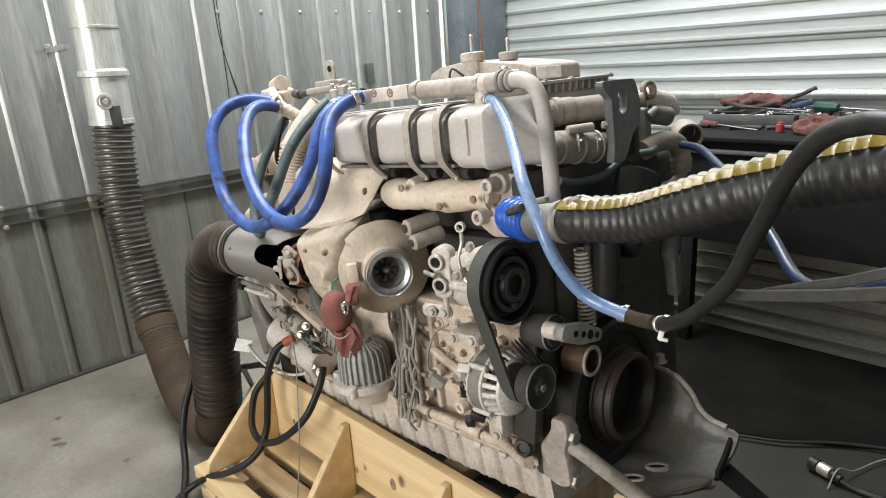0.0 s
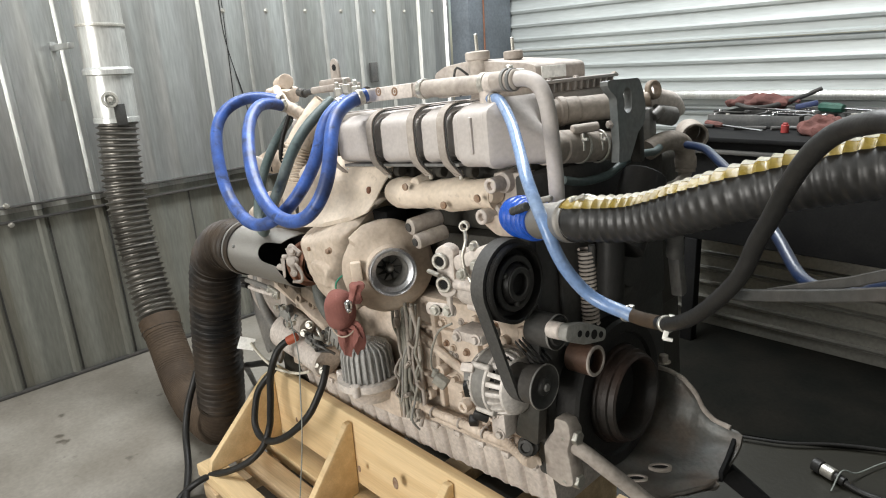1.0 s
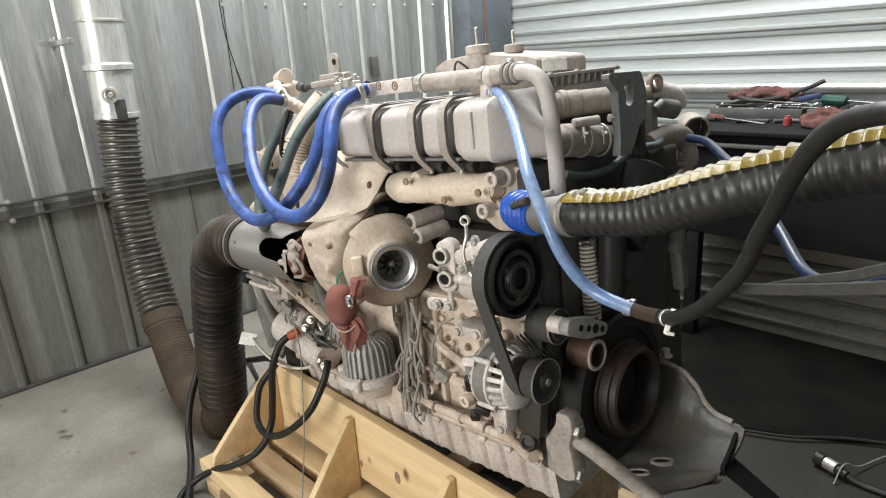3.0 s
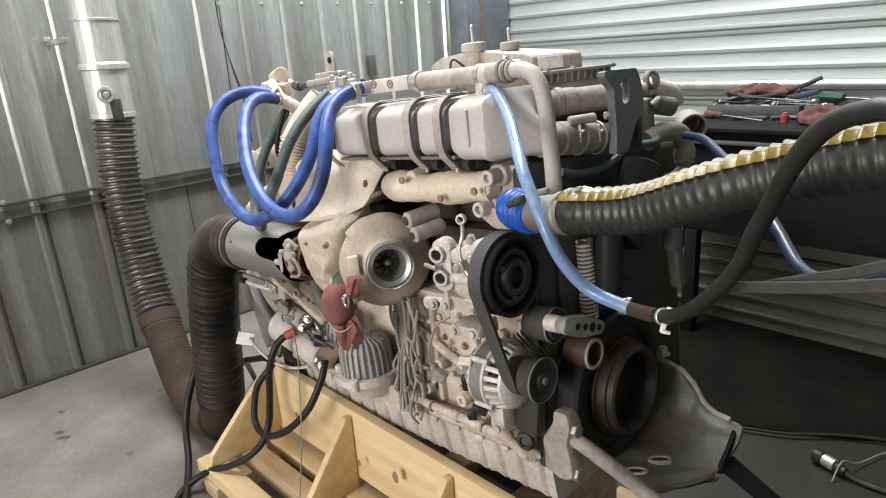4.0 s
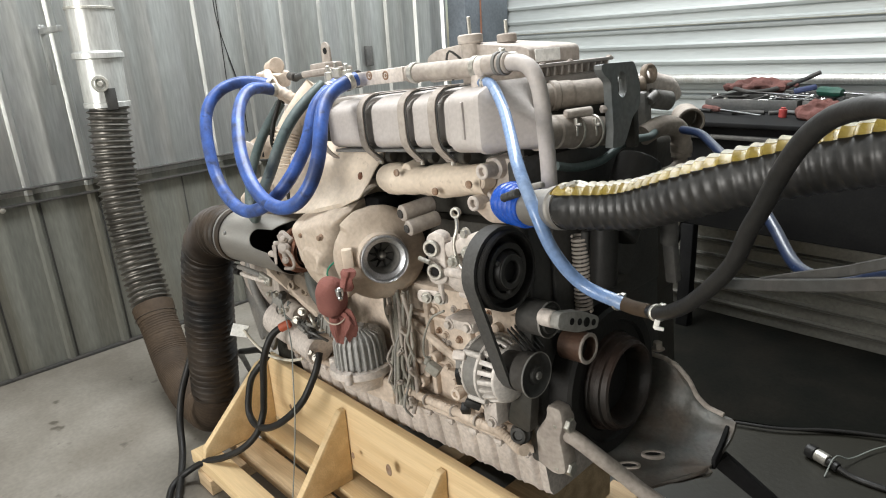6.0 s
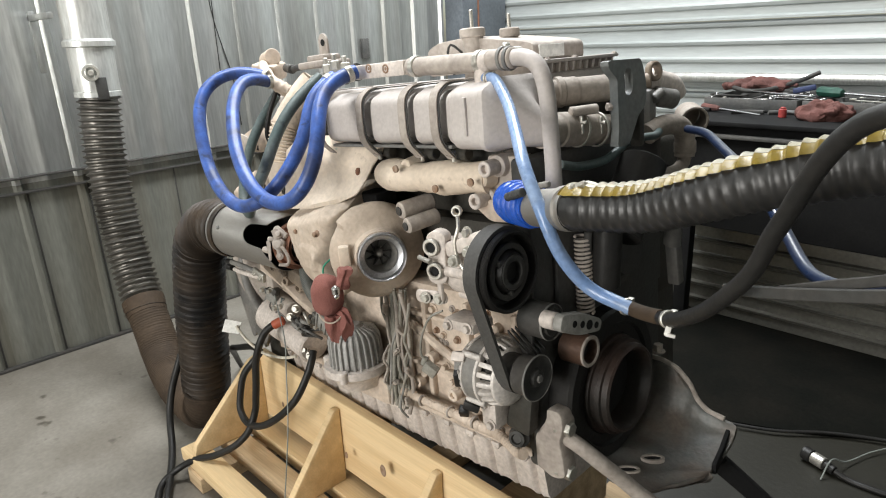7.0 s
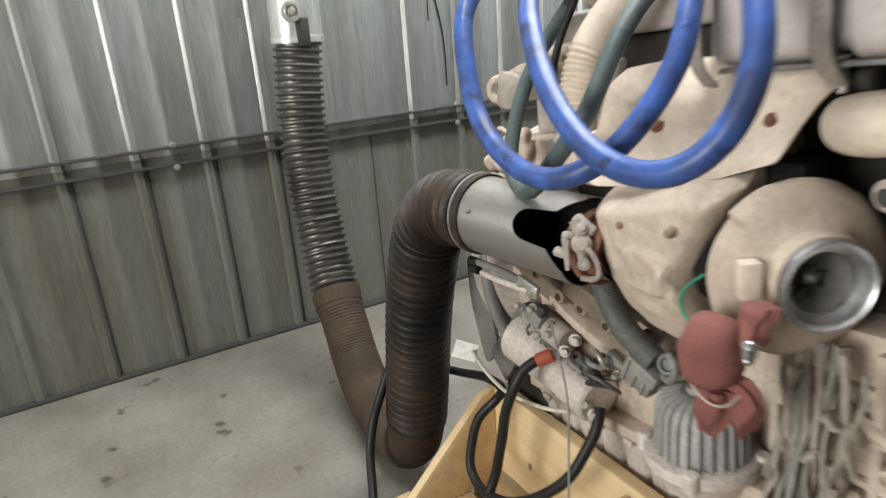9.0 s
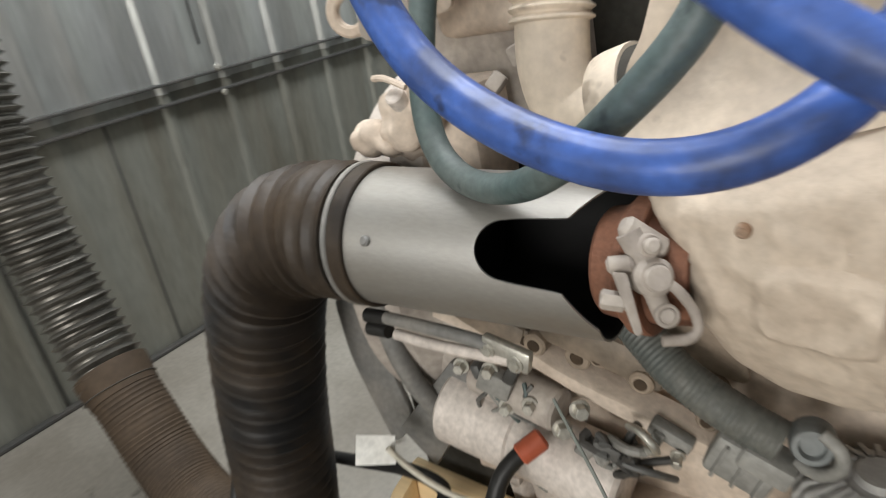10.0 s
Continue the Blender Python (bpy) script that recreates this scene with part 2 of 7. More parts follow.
def frame_of(axis):
    w = unit(axis)
    u = w.orthogonal().normalized() if abs(w.z) > 0.95 else w.cross(Vector((0, 0, 1))).normalized()
    return u, w.cross(u), w


def box(bm, lo, hi, bev=0.004, seg=2):
    vs = [bm.verts.new((x, y, z)) for x in (lo[0], hi[0]) for y in (lo[1], hi[1]) for z in (lo[2], hi[2])]
    fs = [bm.faces.new([vs[i] for i in q]) for q in ((0, 1, 3, 2), (4, 6, 7, 5), (0, 4, 5, 1), (2, 3, 7, 6), (0, 2, 6, 4), (1, 5, 7, 3))]
    if bev > 0:
        es = list({e for f in fs for e in f.edges})
        bmesh.ops.bevel(bm, geom=es, offset=bev, segments=seg, affect="EDGES", profile=0.5)


def rotbox(bm, c, size, rot, bev=0.004):
    """A box of that size round c, turned by rot (degrees, Euler XYZ)."""
    t = bmesh.new()
    box(t, [-s / 2 for s in size], [s / 2 for s in size], bev)
    t.transform(pose(*c, *rot))
    join(bm, t)


def join(bm, t):
    off = {v: bm.verts.new(v.co) for v in t.verts}
    for f in t.faces:
        bm.faces.new([off[v] for v in f.verts])
    t.free()


def lathe(bm, c, axis, prof, seg=32, start=0.0, turn=2 * math.pi):
    """Turns the profile (along, radius) round the axis through c."""
    u, v, w = frame_of(axis)
    c = Vector(c)
    rings = []
    full = abs(turn - 2 * math.pi) < 1e-6
    n = seg if full else seg + 1
    for h, r in prof:
        if r < 1e-6:
            rings.append([bm.verts.new(c + w * h)])
        else:
            rings.append([bm.verts.new(c + w * h + (u * math.cos(start + turn * i / seg) + v * math.sin(start + turn * i / seg)) * r) for i in range(n)])
    for a, b in zip(rings, rings[1:]):
        for i in range(seg):
            j = (i + 1) % n
            if len(a) == 1 and len(b) == 1:
                continue
            if len(a) == 1:
                bm.faces.new((a[0], b[i], b[j]))
            elif len(b) == 1:
                bm.faces.new((a[i], b[0], a[j]))
            else:
                bm.faces.new((a[i], b[i], b[j], a[j]))


def cyl(bm, p0, p1, r, seg=20, bev=0.002, r1=None):
    p0, p1 = Vector(p0), Vector(p1)
    n = (p1 - p0).length
    r1 = r if r1 is None else r1
    b = min(bev, r * 0.4, n * 0.3)
    lathe(bm, p0, p1 - p0, [(0, 0), (0, r - b), (b, r), (n - b, r1), (n, r1 - b), (n, 0)], seg)


def ring(bm, p0, p1, ro, ri, seg=28, bev=0.0015):
    p0, p1 = Vector(p0), Vector(p1)
    n = (p1 - p0).length
    b = min(bev, (ro - ri) * 0.3, n * 0.3)
    lathe(bm, p0, p1 - p0, [(0, ri), (0, ro - b), (b, ro), (n - b, ro), (n, ro - b), (n, ri + b), (n - b, ri), (0, ri)], seg)


def bolt(bm, p, axis, r=0.008, h=0.007, washer=True):
    w = unit(axis)
    p = Vector(p)
    if washer:
        cyl(bm, p - w * 0.001, p + w * 0.002, r * 1.45, 16, 0.0006)
    cyl(bm, p, p + w * h, r, 6, 0.0012)


def spline(pts, step=0.01):
    P = [Vector(p) for p in pts]
    P = [P[0] * 2 - P[1]] + P + [P[-1] * 2 - P[-2]]
    out = []
    for a, b, c, d in zip(P, P[1:], P[2:], P[3:]):
        n = max(2, int((c - b).length / step))
        for i in range(n):
            t = i / n
            out.append(0.5 * ((2 * b) + (c - a) * t + (2 * a - 5 * b + 4 * c - d) * t * t + (3 * b - a - 3 * c + d) * t ** 3))
    out.append(P[-2])
    return out


def tube(bm, pts, r, seg=14, step=0.01, wave=None, cap=True, smooth=True):
    """A hose along pts; wave(s) gives the radius at s metres along it."""
    P = spline(pts, step) if smooth else [Vector(p) for p in pts]
    if len(P) < 2:
        return
    t0 = (P[1] - P[0]).normalized()
    u = t0.orthogonal().normalized()
    s = 0.0
    rings = []
    for i, p in enumerate(P):
        t = (P[min(i + 1, len(P) - 1)] - P[max(i - 1, 0)]).normalized()
        u = (u - t * u.dot(t)).normalized()
        v = t.cross(u)
        if i:
            s += (p - P[i - 1]).length
        rr = wave(s) if wave else r
        rings.append([bm.verts.new(p + (u * math.cos(2 * math.pi * k / seg) + v * math.sin(2 * math.pi * k / seg)) * rr) for k in range(seg)])
    for a, b in zip(rings, rings[1:]):
        for k in range(seg):
            j = (k + 1) % seg
            bm.faces.new((a[k], a[j], b[j], b[k]))
    if cap:
        bm.faces.new(list(reversed(rings[0])))
        bm.faces.new(rings[-1])


def prism(bm, poly, origin, u, v, depth, bev=0.003):
    """A plate: the outline poly in the plane (u, v) at origin, depth thick along u x v."""
    u, v = unit(u), unit(v)
    w = u.cross(v)
    o = Vector(origin)
    t = bmesh.new()
    a = [t.verts.new(o + u * x + v * y) for x, y in poly]
    f = t.faces.new(a)
    r = bmesh.ops.extrude_face_region(t, geom=[f])
    bmesh.ops.translate(t, vec=w * depth, verts=[e for e in r["geom"] if isinstance(e, bmesh.types.BMVert)])
    bmesh.ops.recalc_face_normals(t, faces=t.faces)
    if bev > 0:
        es = [e for e in t.edges if len(e.link_faces) == 2 and abs(e.calc_face_angle(0)) > 0.5]
        bmesh.ops.bevel(t, geom=es, offset=bev, segments=2, affect="EDGES", profile=0.5)
    join(bm, t)


def round_poly(pts, r, n=4):
    out = []
    m = len(pts)
    for i in range(m):
        p, a, b = Vector((*pts[i], 0)), Vector((*pts[i - 1], 0)), Vector((*pts[(i + 1) % m], 0))
        da, db = (a - p), (b - p)
        k = min(r, da.length * 0.45, db.length * 0.45)
        s, e = p + da.normalized() * k, p + db.normalized() * k
        for j in range(n + 1):
            t = j / n
            q = s * (1 - t) ** 2 + p * 2 * t * (1 - t) + e * t * t
            out.append((q.x, q.y))
    return out


def roughen(bm, amount, scale, seed=0.0):
    """Pushes the surface in and out a little, as cast or pressed metal."""
    bm.normal_update()
    for v in bm.verts:
        v.co += v.normal * noise.noise(v.co * scale + Vector((seed, seed * 2, 0))) * amount


ORIGIN = {}


def finish(bm, name, material, angle=35):
    bmesh.ops.recalc_face_normals(bm, faces=bm.faces)
    me = bpy.data.meshes.new(name)
    bm.to_mesh(me)
    bm.free()
    for p in me.polygons:
        p.use_smooth = True
    me.set_sharp_from_angle(angle=radians(angle))
    me.materials.append(material)
    return me


def thing(name, at, label, category, group="", kind="", turn=(0, 0, 0)):
    ob = new(name)
    ob.matrix_basis = pose(*at, *turn)
    ob.empty_display_size = 0.05
    ORIGIN[ob] = Vector(at)
    return tagged(ob, label, category, group, kind)


def part(name, bm, material, parent=None, label="", angle=35):
    """One mesh object, under a thing or a part; built in the thing's own upright frame."""
    c = Vector((0, 0, 0))
    if len(bm.verts):
        c = sum((v.co for v in bm.verts), Vector()) / len(bm.verts)
    bmesh.ops.translate(bm, vec=-c, verts=bm.verts)
    ob = new(name, finish(bm, name, material, angle))
    ob.location = c - (ORIGIN[parent] if parent else Vector((0, 0, 0)))
    ORIGIN[ob] = c
    if parent:
        ob.parent = parent
    if label:
        ob["label"] = label
    return ob


def whole(name, bm, material, label, category, group="", kind="", angle=35):
    return tagged(part(name, bm, material, None, "", angle), label, category, group, kind)


def B():
    return bmesh.new()
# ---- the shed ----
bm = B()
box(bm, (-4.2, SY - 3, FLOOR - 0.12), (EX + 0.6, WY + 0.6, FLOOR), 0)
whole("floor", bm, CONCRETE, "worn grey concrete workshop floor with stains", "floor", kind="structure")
# unseen roof, added; its opening follows the roof lamp
bm = B()
box(bm, (-4.2, SY - 0.4, TOP), (-2.50, WY + 0.6, TOP + 0.1), 0)
box(bm, (-1.30, SY - 0.4, TOP), (EX + 0.6, WY + 0.6, TOP + 0.1), 0)
box(bm, (-2.50, SY - 0.4, TOP), (-1.30, 0.15, TOP + 0.1), 0)
box(bm, (-2.50, 3.45, TOP), (-1.30, WY + 0.6, TOP + 0.1), 0)
whole("ceiling", bm, GALV, "unseen metal sheet roof, opened for the added lamp", "ceiling", kind="structure")


def sheet_profile(ribs, seams, start, end):
    """Trapezoid sheet from start to end: (along, out), with raised ribs and faint pressed seams."""
    marks = sorted([(r, 0) for r in ribs if start + 0.022 < r < end - 0.022] + [(q, 1) for q in seams if start + 0.02 < q < end - 0.02])
    out = [(start, 0.0)]
    for c, kind in marks:
        if kind == 0:
            out += [(c - 0.021, 0.0), (c - 0.010, 0.018), (c + 0.010, 0.018), (c + 0.021, 0.0)]
        else:
            out += [(c - 0.016, 0.0), (c - 0.012, 0.0022), (c + 0.012, 0.0022), (c + 0.016, 0.0)]
    out.append((end, 0.0))
    return out


def sheet(profile, place, thick=0.004):
    """place(along, out, end) gives the corner; end is 0 or 1."""
    bm = B()
    rows = [[bm.verts.new(place(a, o + d, e)) for a, o in profile] for e in (0, 1) for d in (0, -thick)]
    f0, b0, f1, b1 = rows
    for i in range(len(profile) - 1):
        bm.faces.new((f0[i], f0[i + 1], f1[i + 1], f1[i]))
        bm.faces.new((b0[i], b1[i], b1[i + 1], b0[i + 1]))
    for r0, r1 in ((f0, b0), (f1, b1)):
        for i in range(len(profile) - 1):
            bm.faces.new((r0[i], r0[i + 1], r1[i + 1], r1[i]))
    bm.faces.new((f0[0], b0[0], b1[0], f1[0]))
    bm.faces.new((f0[-1], f1[-1], b1[-1], b0[-1]))
    return bm


RIBS = [0.93 - 0.259 * k for k in range(22)] + [1.615 + 0.2605 * k for k in range(8)]
SEAMS = [r + 0.13 for r in RIBS if r < 0.8 or r > 1.5] + [1.07, 1.235, 1.37]
JOINTS = [-4.6, -3.57, -2.54, -1.51, -0.55, 0.48, 1.51, 2.60, 3.462]
wall_west = thing("wall_west", (WX, 0, FLOOR), "galvanised trapezoid sheet wall with rust streaks", "wall", kind="structure")
for ya, yb in zip(JOINTS, JOINTS[1:]):
    pr = sheet_profile(RIBS, SEAMS, ya, yb)
    part("sheet", sheet(pr, lambda a, o, e: Vector((WX + o * 1.2, a, 0.92 if e == 0 else TOP))), GALV, wall_west)
    # lower course darkened in colour where the glare fades downwards
    part("lower_sheet", sheet(pr, lambda a, o, e: Vector((WX + o * 0.9, a, FLOOR if e == 0 else 0.9199))), GALV_LOWER, wall_west, "dull browner galvanised sheet, the wall's lower shade painted in")
# dark strips paint the shadow line and dirt beside the ribs
for y, z1 in ((0.182, 0.88), (0.441, 0.88), (0.700, 0.88), (0.960, 0.88), (1.385, 0.88)):
    bm = B()
    box(bm, (WX + 0.0005, y - 0.004, FLOOR + 0.015), (WX + 0.0035, y + 0.004, z1), 0.001)
    part("lap_edge", bm, DARK_PART, wall_west, "dark strip for the rib's shadow line and dirt")
# flat lap rail across the sheets, with its screws
for z in (0.880, 0.947):
    bm = B()
    box(bm, (WX + 0.001, SY, z), (WX + 0.036, WY - 0.45, z + 0.009), 0.002)
    part("rail_edge", bm, DARK_PART, wall_west, "dark line along the rail")
for ya in (0.545, 1.835, 3.1, -0.73):
    for z in (0.875, 0.962):
        bm = B()
        bolt(bm, (WX + 0.034, ya, z), (1, 0, 0), 0.009, 0.008)
        part("screw", bm, ZINC, wall_west)
for k in range(8):
    bm = B()
    bolt(bm, (WX + 0.004, 1.74 + 0.2605 * k, 1.80), (1, 0, 0), 0.009, 0.008)
    part("screw", bm, ZINC, wall_west)

bm = B()
box(bm, (WX + 0.003, SY, FLOOR + 0.0005), (WX + 0.030, WY - 0.45, FLOOR + 0.014), 0.002)
part("base_strip", bm, DARK_PART, wall_west, "dark sill strip at the wall's foot")

wall_north = thing("wall_north", (0, WY, FLOOR), "pale horizontally ribbed metal sheet wall", "wall", kind="structure")
for z0, z1, ribs in ((1.10, 1.495, 4), (1.50, 1.895, 4), (1.90, 2.295, 4), (0.70, 1.095, 4), (0.30, 0.695, 4), (2.30, 3.095, 8), (3.10, 3.895, 8), (FLOOR, 0.295, 2)):
    n = (z1 - z0) / ribs
    pr = []
    for k in range(ribs):
        a = k * n
        pr += [(a, 0.0), (a + n * 0.62, 0.0), (a + n * 0.70, 0.012), (a + n * 0.86, 0.016), (a + n * 0.93, 0.004)]
    pr[0] = (0.0, 0.022)
    pr.insert(1, (0.012, 0.022))
    pr.insert(2, (0.022, 0.0))
    pr.append((z1 - z0, 0.0))
    part("sheet", sheet(pr, lambda a, o, e: Vector((-3.42 if e == 0 else EX, WY - o, z0 + a))), GALV_DOOR, wall_north)
bm = B()
cyl(bm, (-3.3, WY - 0.05, 1.185), (EX - 0.02, WY - 0.05, 1.185), 0.028, 16)
part("rail", bm, DUCT_PALE, wall_north, "pale round steel rail")
bm = B()
box(bm, (WX + 0.028, 3.46, FLOOR), (WX + 0.20, WY - 0.03, TOP), 0.006)
whole("column", bm, DARK_POST, "dark blue-grey painted steel corner column", "column", kind="structure")
# unseen wall, added to close the room
bm = B()
box(bm, (EX, SY - 0.15, FLOOR), (EX + 0.15, WY, TOP), 0)
whole("wall_east", bm, GALV, "unseen plain metal wall added to close the workshop", "wall", kind="structure")
# unseen wall, added; its jamb keeps gate light off the west wall
bm = B()
box(bm, (-3.6, SY - 0.15, FLOOR), (-2.30, SY, TOP), 0)
box(bm, (0.30, SY - 0.15, FLOOR), (EX, SY, TOP), 0)
box(bm, (-2.30, SY - 0.15, 3.25), (0.30, SY, TOP), 0)
whole("wall_south", bm, GALV, "unseen plain metal wall, its gateway cut to shape the light", "wall", kind="structure")
bm = B()
prism(bm, round_poly([(-1.75, 3.4), (-1.75, 2.45), (-1.20, 2.20), (-0.80, 2.215), (-0.62, 2.29), (-0.36, 2.45), (0.20, 2.70), (1.6, 2.85), (1.6, 3.4)], 0.05), (0, 0, FLOOR), (1, 0, 0), (0, 1, 0), 0.012, 0.003)
whole("rubber_mat", bm, MAT_BLACK, "black oily rubber mat lying on the concrete floor", "mat")

# ---- work bench ----
bench = thing("tool_bench", (-0.4, 3.2, FLOOR), "black steel tool bench with slim legs", "bench")
bm = B()
box(bm, (-1.41, 2.84, 1.066), (1.3, 3.72, 1.086), 0.004)
part("worktop", bm, BLACK_PAINT_SHADE, bench)
bm = B()
box(bm, (-1.37, 2.875, 0.60), (1.25, 3.68, 1.065), 0.006)
part("cabinet", bm, BLACK_PAINT_SHADE, bench)
bm = B()
box(bm, (-1.375, 2.845, 1.012), (1.27, 2.874, 1.030), 0.004)
part("front_lip", bm, GUN, bench, "worn grey front lip")
for x in (-1.30, -0.05, 1.2):
    for y in (2.90, 3.62):
        bm = B()
        box(bm, (x - 0.03, y - 0.03, FLOOR), (x + 0.03, y + 0.03, 0.599), 0.004)
        part("leg", bm, BLACK_PAINT_SHADE, bench)
bm = B()
tube(bm, [(-1.34, 2.92, 0.58), (-1.45, 2.92, 0.3), (-1.54, 2.92, FLOOR + 0.015)], 0.018, smooth=False)
part("brace", bm, BLACK_PAINT_SHADE, bench)
panel = thing("ribbed_panel", (-0.2, 3.12, FLOOR), "dull grey ribbed metal panel standing under the bench", "panel")
for k in range(6):
    bm = sheet([(0, 0), (0.052, 0), (0.058, 0.010), (0.064, 0.022), (0.074, 0.024), (0.078, 0.004)], lambda a, o, e: Vector((-1.75 if e == 0 else 1.4, 3.12 - o, FLOOR + 0.013 + k * 0.0795 + a * 1.01)))
    part("slat", bm, DARK_SHEET, panel)
bm = B()
box(bm, (WX + 0.004, 2.705, 1.36), (WX + 0.03, 2.755, 1.485), 0.004)
whole("junction_box", bm, GUN, "small dark junction box on the sheet wall", "box")
# ---- exhaust extraction ----


def ribbed(r, depth, pitch):
    return lambda s: r + depth * (0.5 + 0.5 * math.cos(2 * math.pi * s / pitch)) ** 2


P0, P1 = Vector((-1.57, 0.9377, 0.9506)), Vector((-1.93, 0.905, 0.9445))
exhaust_pipe = thing("exhaust_pipe", tuple((P0 + P1) / 2), "short brushed steel exhaust pipe with a cut keyhole opening", "pipe")


def pipe_shell(ro, ri):
    """A pipe with a keyhole cut out of its engine end, facing the gate side."""
    bm = B()
    u, v, w = frame_of(P1 - P0)
    n = (P1 - P0).length
    na, nl = 560, 26
    rows = []
    side = Vector((0.0, -0.90, 0.43)).normalized()
    a0 = math.atan2(side.dot(v), side.dot(u))

    def mouth(a):
        """How far the edge of the opening lies from the engine end at that angle."""
        da = (a - a0 + math.pi) % (2 * math.pi) - math.pi
        y = abs(da * 0.081)
        if y < 0.030:
            return 0.091 + math.sqrt(0.030 ** 2 - y * y)
        if y < 0.036:
            t = (y - 0.030) / 0.006
            return 0.091 - 0.058 * (3 * t * t - 2 * t ** 3)
        return max(0.004, 0.033 - 0.7 * (y - 0.036))
    for k in range(na):
        a = 2 * math.pi * k / na
        s0 = mouth(a)
        d = u * math.cos(a) + v * math.sin(a)
        out = [bm.verts.new(P0 + w * (s0 + (n - s0) * (i / nl) ** 1.2) + d * ro) for i in range(nl + 1)]
        inn = [bm.verts.new(P0 + w * (s0 + (n - s0) * (i / nl) ** 1.2) + d * ri) for i in range(nl + 1)]
        rows.append((out, inn))
    for k in range(na):
        (o, i0), (p, i1) = rows[k], rows[(k + 1) % na]
        for j in range(nl):
            bm.faces.new((o[j], o[j + 1], p[j + 1], p[j]))
            bm.faces.new((i0[j], i1[j], i1[j + 1], i0[j + 1]))
        bm.faces.new((o[0], p[0], i1[0], i0[0]))
    return bm


part("pipe", pipe_shell(0.081, 0.0790), STEEL, exhaust_pipe)
part("soot_lining", pipe_shell(0.0786, 0.0776), VOID, exhaust_pipe, "sooty inside of the pipe, its deep shade painted black")
bm = B()
cyl(bm, (-1.813, 0.846, 0.974), (-1.813, 0.836, 0.979), 0.006, 14)
part("rivet", bm, GUN_PALE, exhaust_pipe)
# added black disc across the bore paints the darkness of its depth
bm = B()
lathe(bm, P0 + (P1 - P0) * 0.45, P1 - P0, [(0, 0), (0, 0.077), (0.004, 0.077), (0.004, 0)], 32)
part("soot_disc", bm, VOID, exhaust_pipe, "sooty inside of the pipe, its deep shade painted black")

HOSE = [(-1.882, 0.9095, 0.9455), (-1.95, 0.904, 0.943), (-2.02, 0.899, 0.920), (-2.072, 0.892, 0.866), (-2.105, 0.887, 0.78), (-2.145, 0.882, 0.62), (-2.172, 0.877, 0.44), (-2.198, 0.872, 0.27)]
hose = thing("exhaust_hose", (-2.18, 0.91, FLOOR), "black ribbed rubber exhaust hose bent downwards", "hose")
bm = B()
wave = ribbed(0.0765, 0.0125, 0.0245)
tube(bm, HOSE, 0.09, 30, 0.0035, lambda s: wave(s) if s > 0.065 else 0.0825 + 0.35 * (wave(s) - 0.0765))
part("hose_body", bm, HOSE_BLACK, hose)
bm = B()
ring(bm, (-1.872, 0.9105, 0.9455), (-1.879, 0.9098, 0.9453), 0.0875, 0.082, 48)
part("clamp", bm, GUN_PALE, hose, "thin dull steel hose clamp")
bm = B()
ring(bm, (-1.850, 0.9122, 0.9458), (-1.871, 0.9105, 0.9455), 0.0865, 0.0815, 48)
part("cuff", bm, HOSE_BLACK, hose)
UB = [(-2.195, 0.872, 0.275), (-2.215, 0.868, 0.205), (-2.265, 0.865, 0.158), (-2.36, 0.868, 0.146), (-2.48, 0.875, 0.150), (-2.60, 0.888, 0.172), (-2.70, 0.900, 0.235), (-2.775, 0.909, 0.320), (-2.83, 0.914, 0.388)]
bm = B()
tube(bm, UB, 0.08, 28, 0.004, ribbed(0.080, 0.0022, 0.012))
part("return_bend", bm, BROWN_HOSE, hose, "dusty brown hose bend lying on the floor")
duct = thing("extraction_duct", (-3.05, 0.96, FLOOR), "galvanised flexible extraction duct with a rigid upper pipe", "duct")
bm = B()
tube(bm, [(-2.835, 0.914, 0.385), (-2.87, 0.920, 0.43), (-2.93, 0.928, 0.53), (-3.00, 0.935, 0.70), (-3.06, 0.945, 0.95), (-3.09, 0.965, 1.15), (-3.10, 0.985, 1.31)], 0.09, 30, 0.004, ribbed(0.074, 0.016, 0.0255))
part("flex_duct", bm, DUCT, duct)
bm = B()
lathe(bm, (-2.868, 0.920, 0.428), (-2.81 + 2.868, 0.911 - 0.920, 0.362 - 0.428), [(0, 0.084), (0.002, 0.089), (0.03, 0.088), (0.05, 0.084), (0.075, 0.083), (0.077, 0.079)], 40)
part("collar", bm, BROWN_HOSE, duct, "dark dirty joining collar")
bm = B()
lathe(bm, (-3.10, 0.985, 1.30), (0, 0.02, 1), [(0, 0.094), (0.02, 0.094), (0.022, 0.09), (0.20, 0.09), (0.205, 0.103), (0.225, 0.103), (0.23, 0.097), (0.235, 0.092), (2.5, 0.092)], 40)
part("rigid_pipe", bm, DUCT_PALE, duct, "pale galvanised pipe")
bm = B()
ring(bm, (-3.015, 0.945, 1.40), (-2.995, 0.94, 1.402), 0.034, 0.022, 24)
cyl(bm, (-3.01, 0.945, 1.40), (-2.985, 0.938, 1.402), 0.012, 12)
part("damper_ring", bm, ZINC, duct)
bm = B()
box(bm, (-3.04, 0.955, 1.29), (-3.005, 1.0, 1.38), 0.003)
part("latch", bm, DARK_PART, duct)
bm = B()
box(bm, (WX + 0.03, 0.86, 1.62), (-3.13, 0.885, 1.645), 0.003)
box(bm, (WX + 0.03, 0.86, 1.40), (WX + 0.05, 0.885, 1.66), 0.003)
part("bracket", bm, GALV, duct)
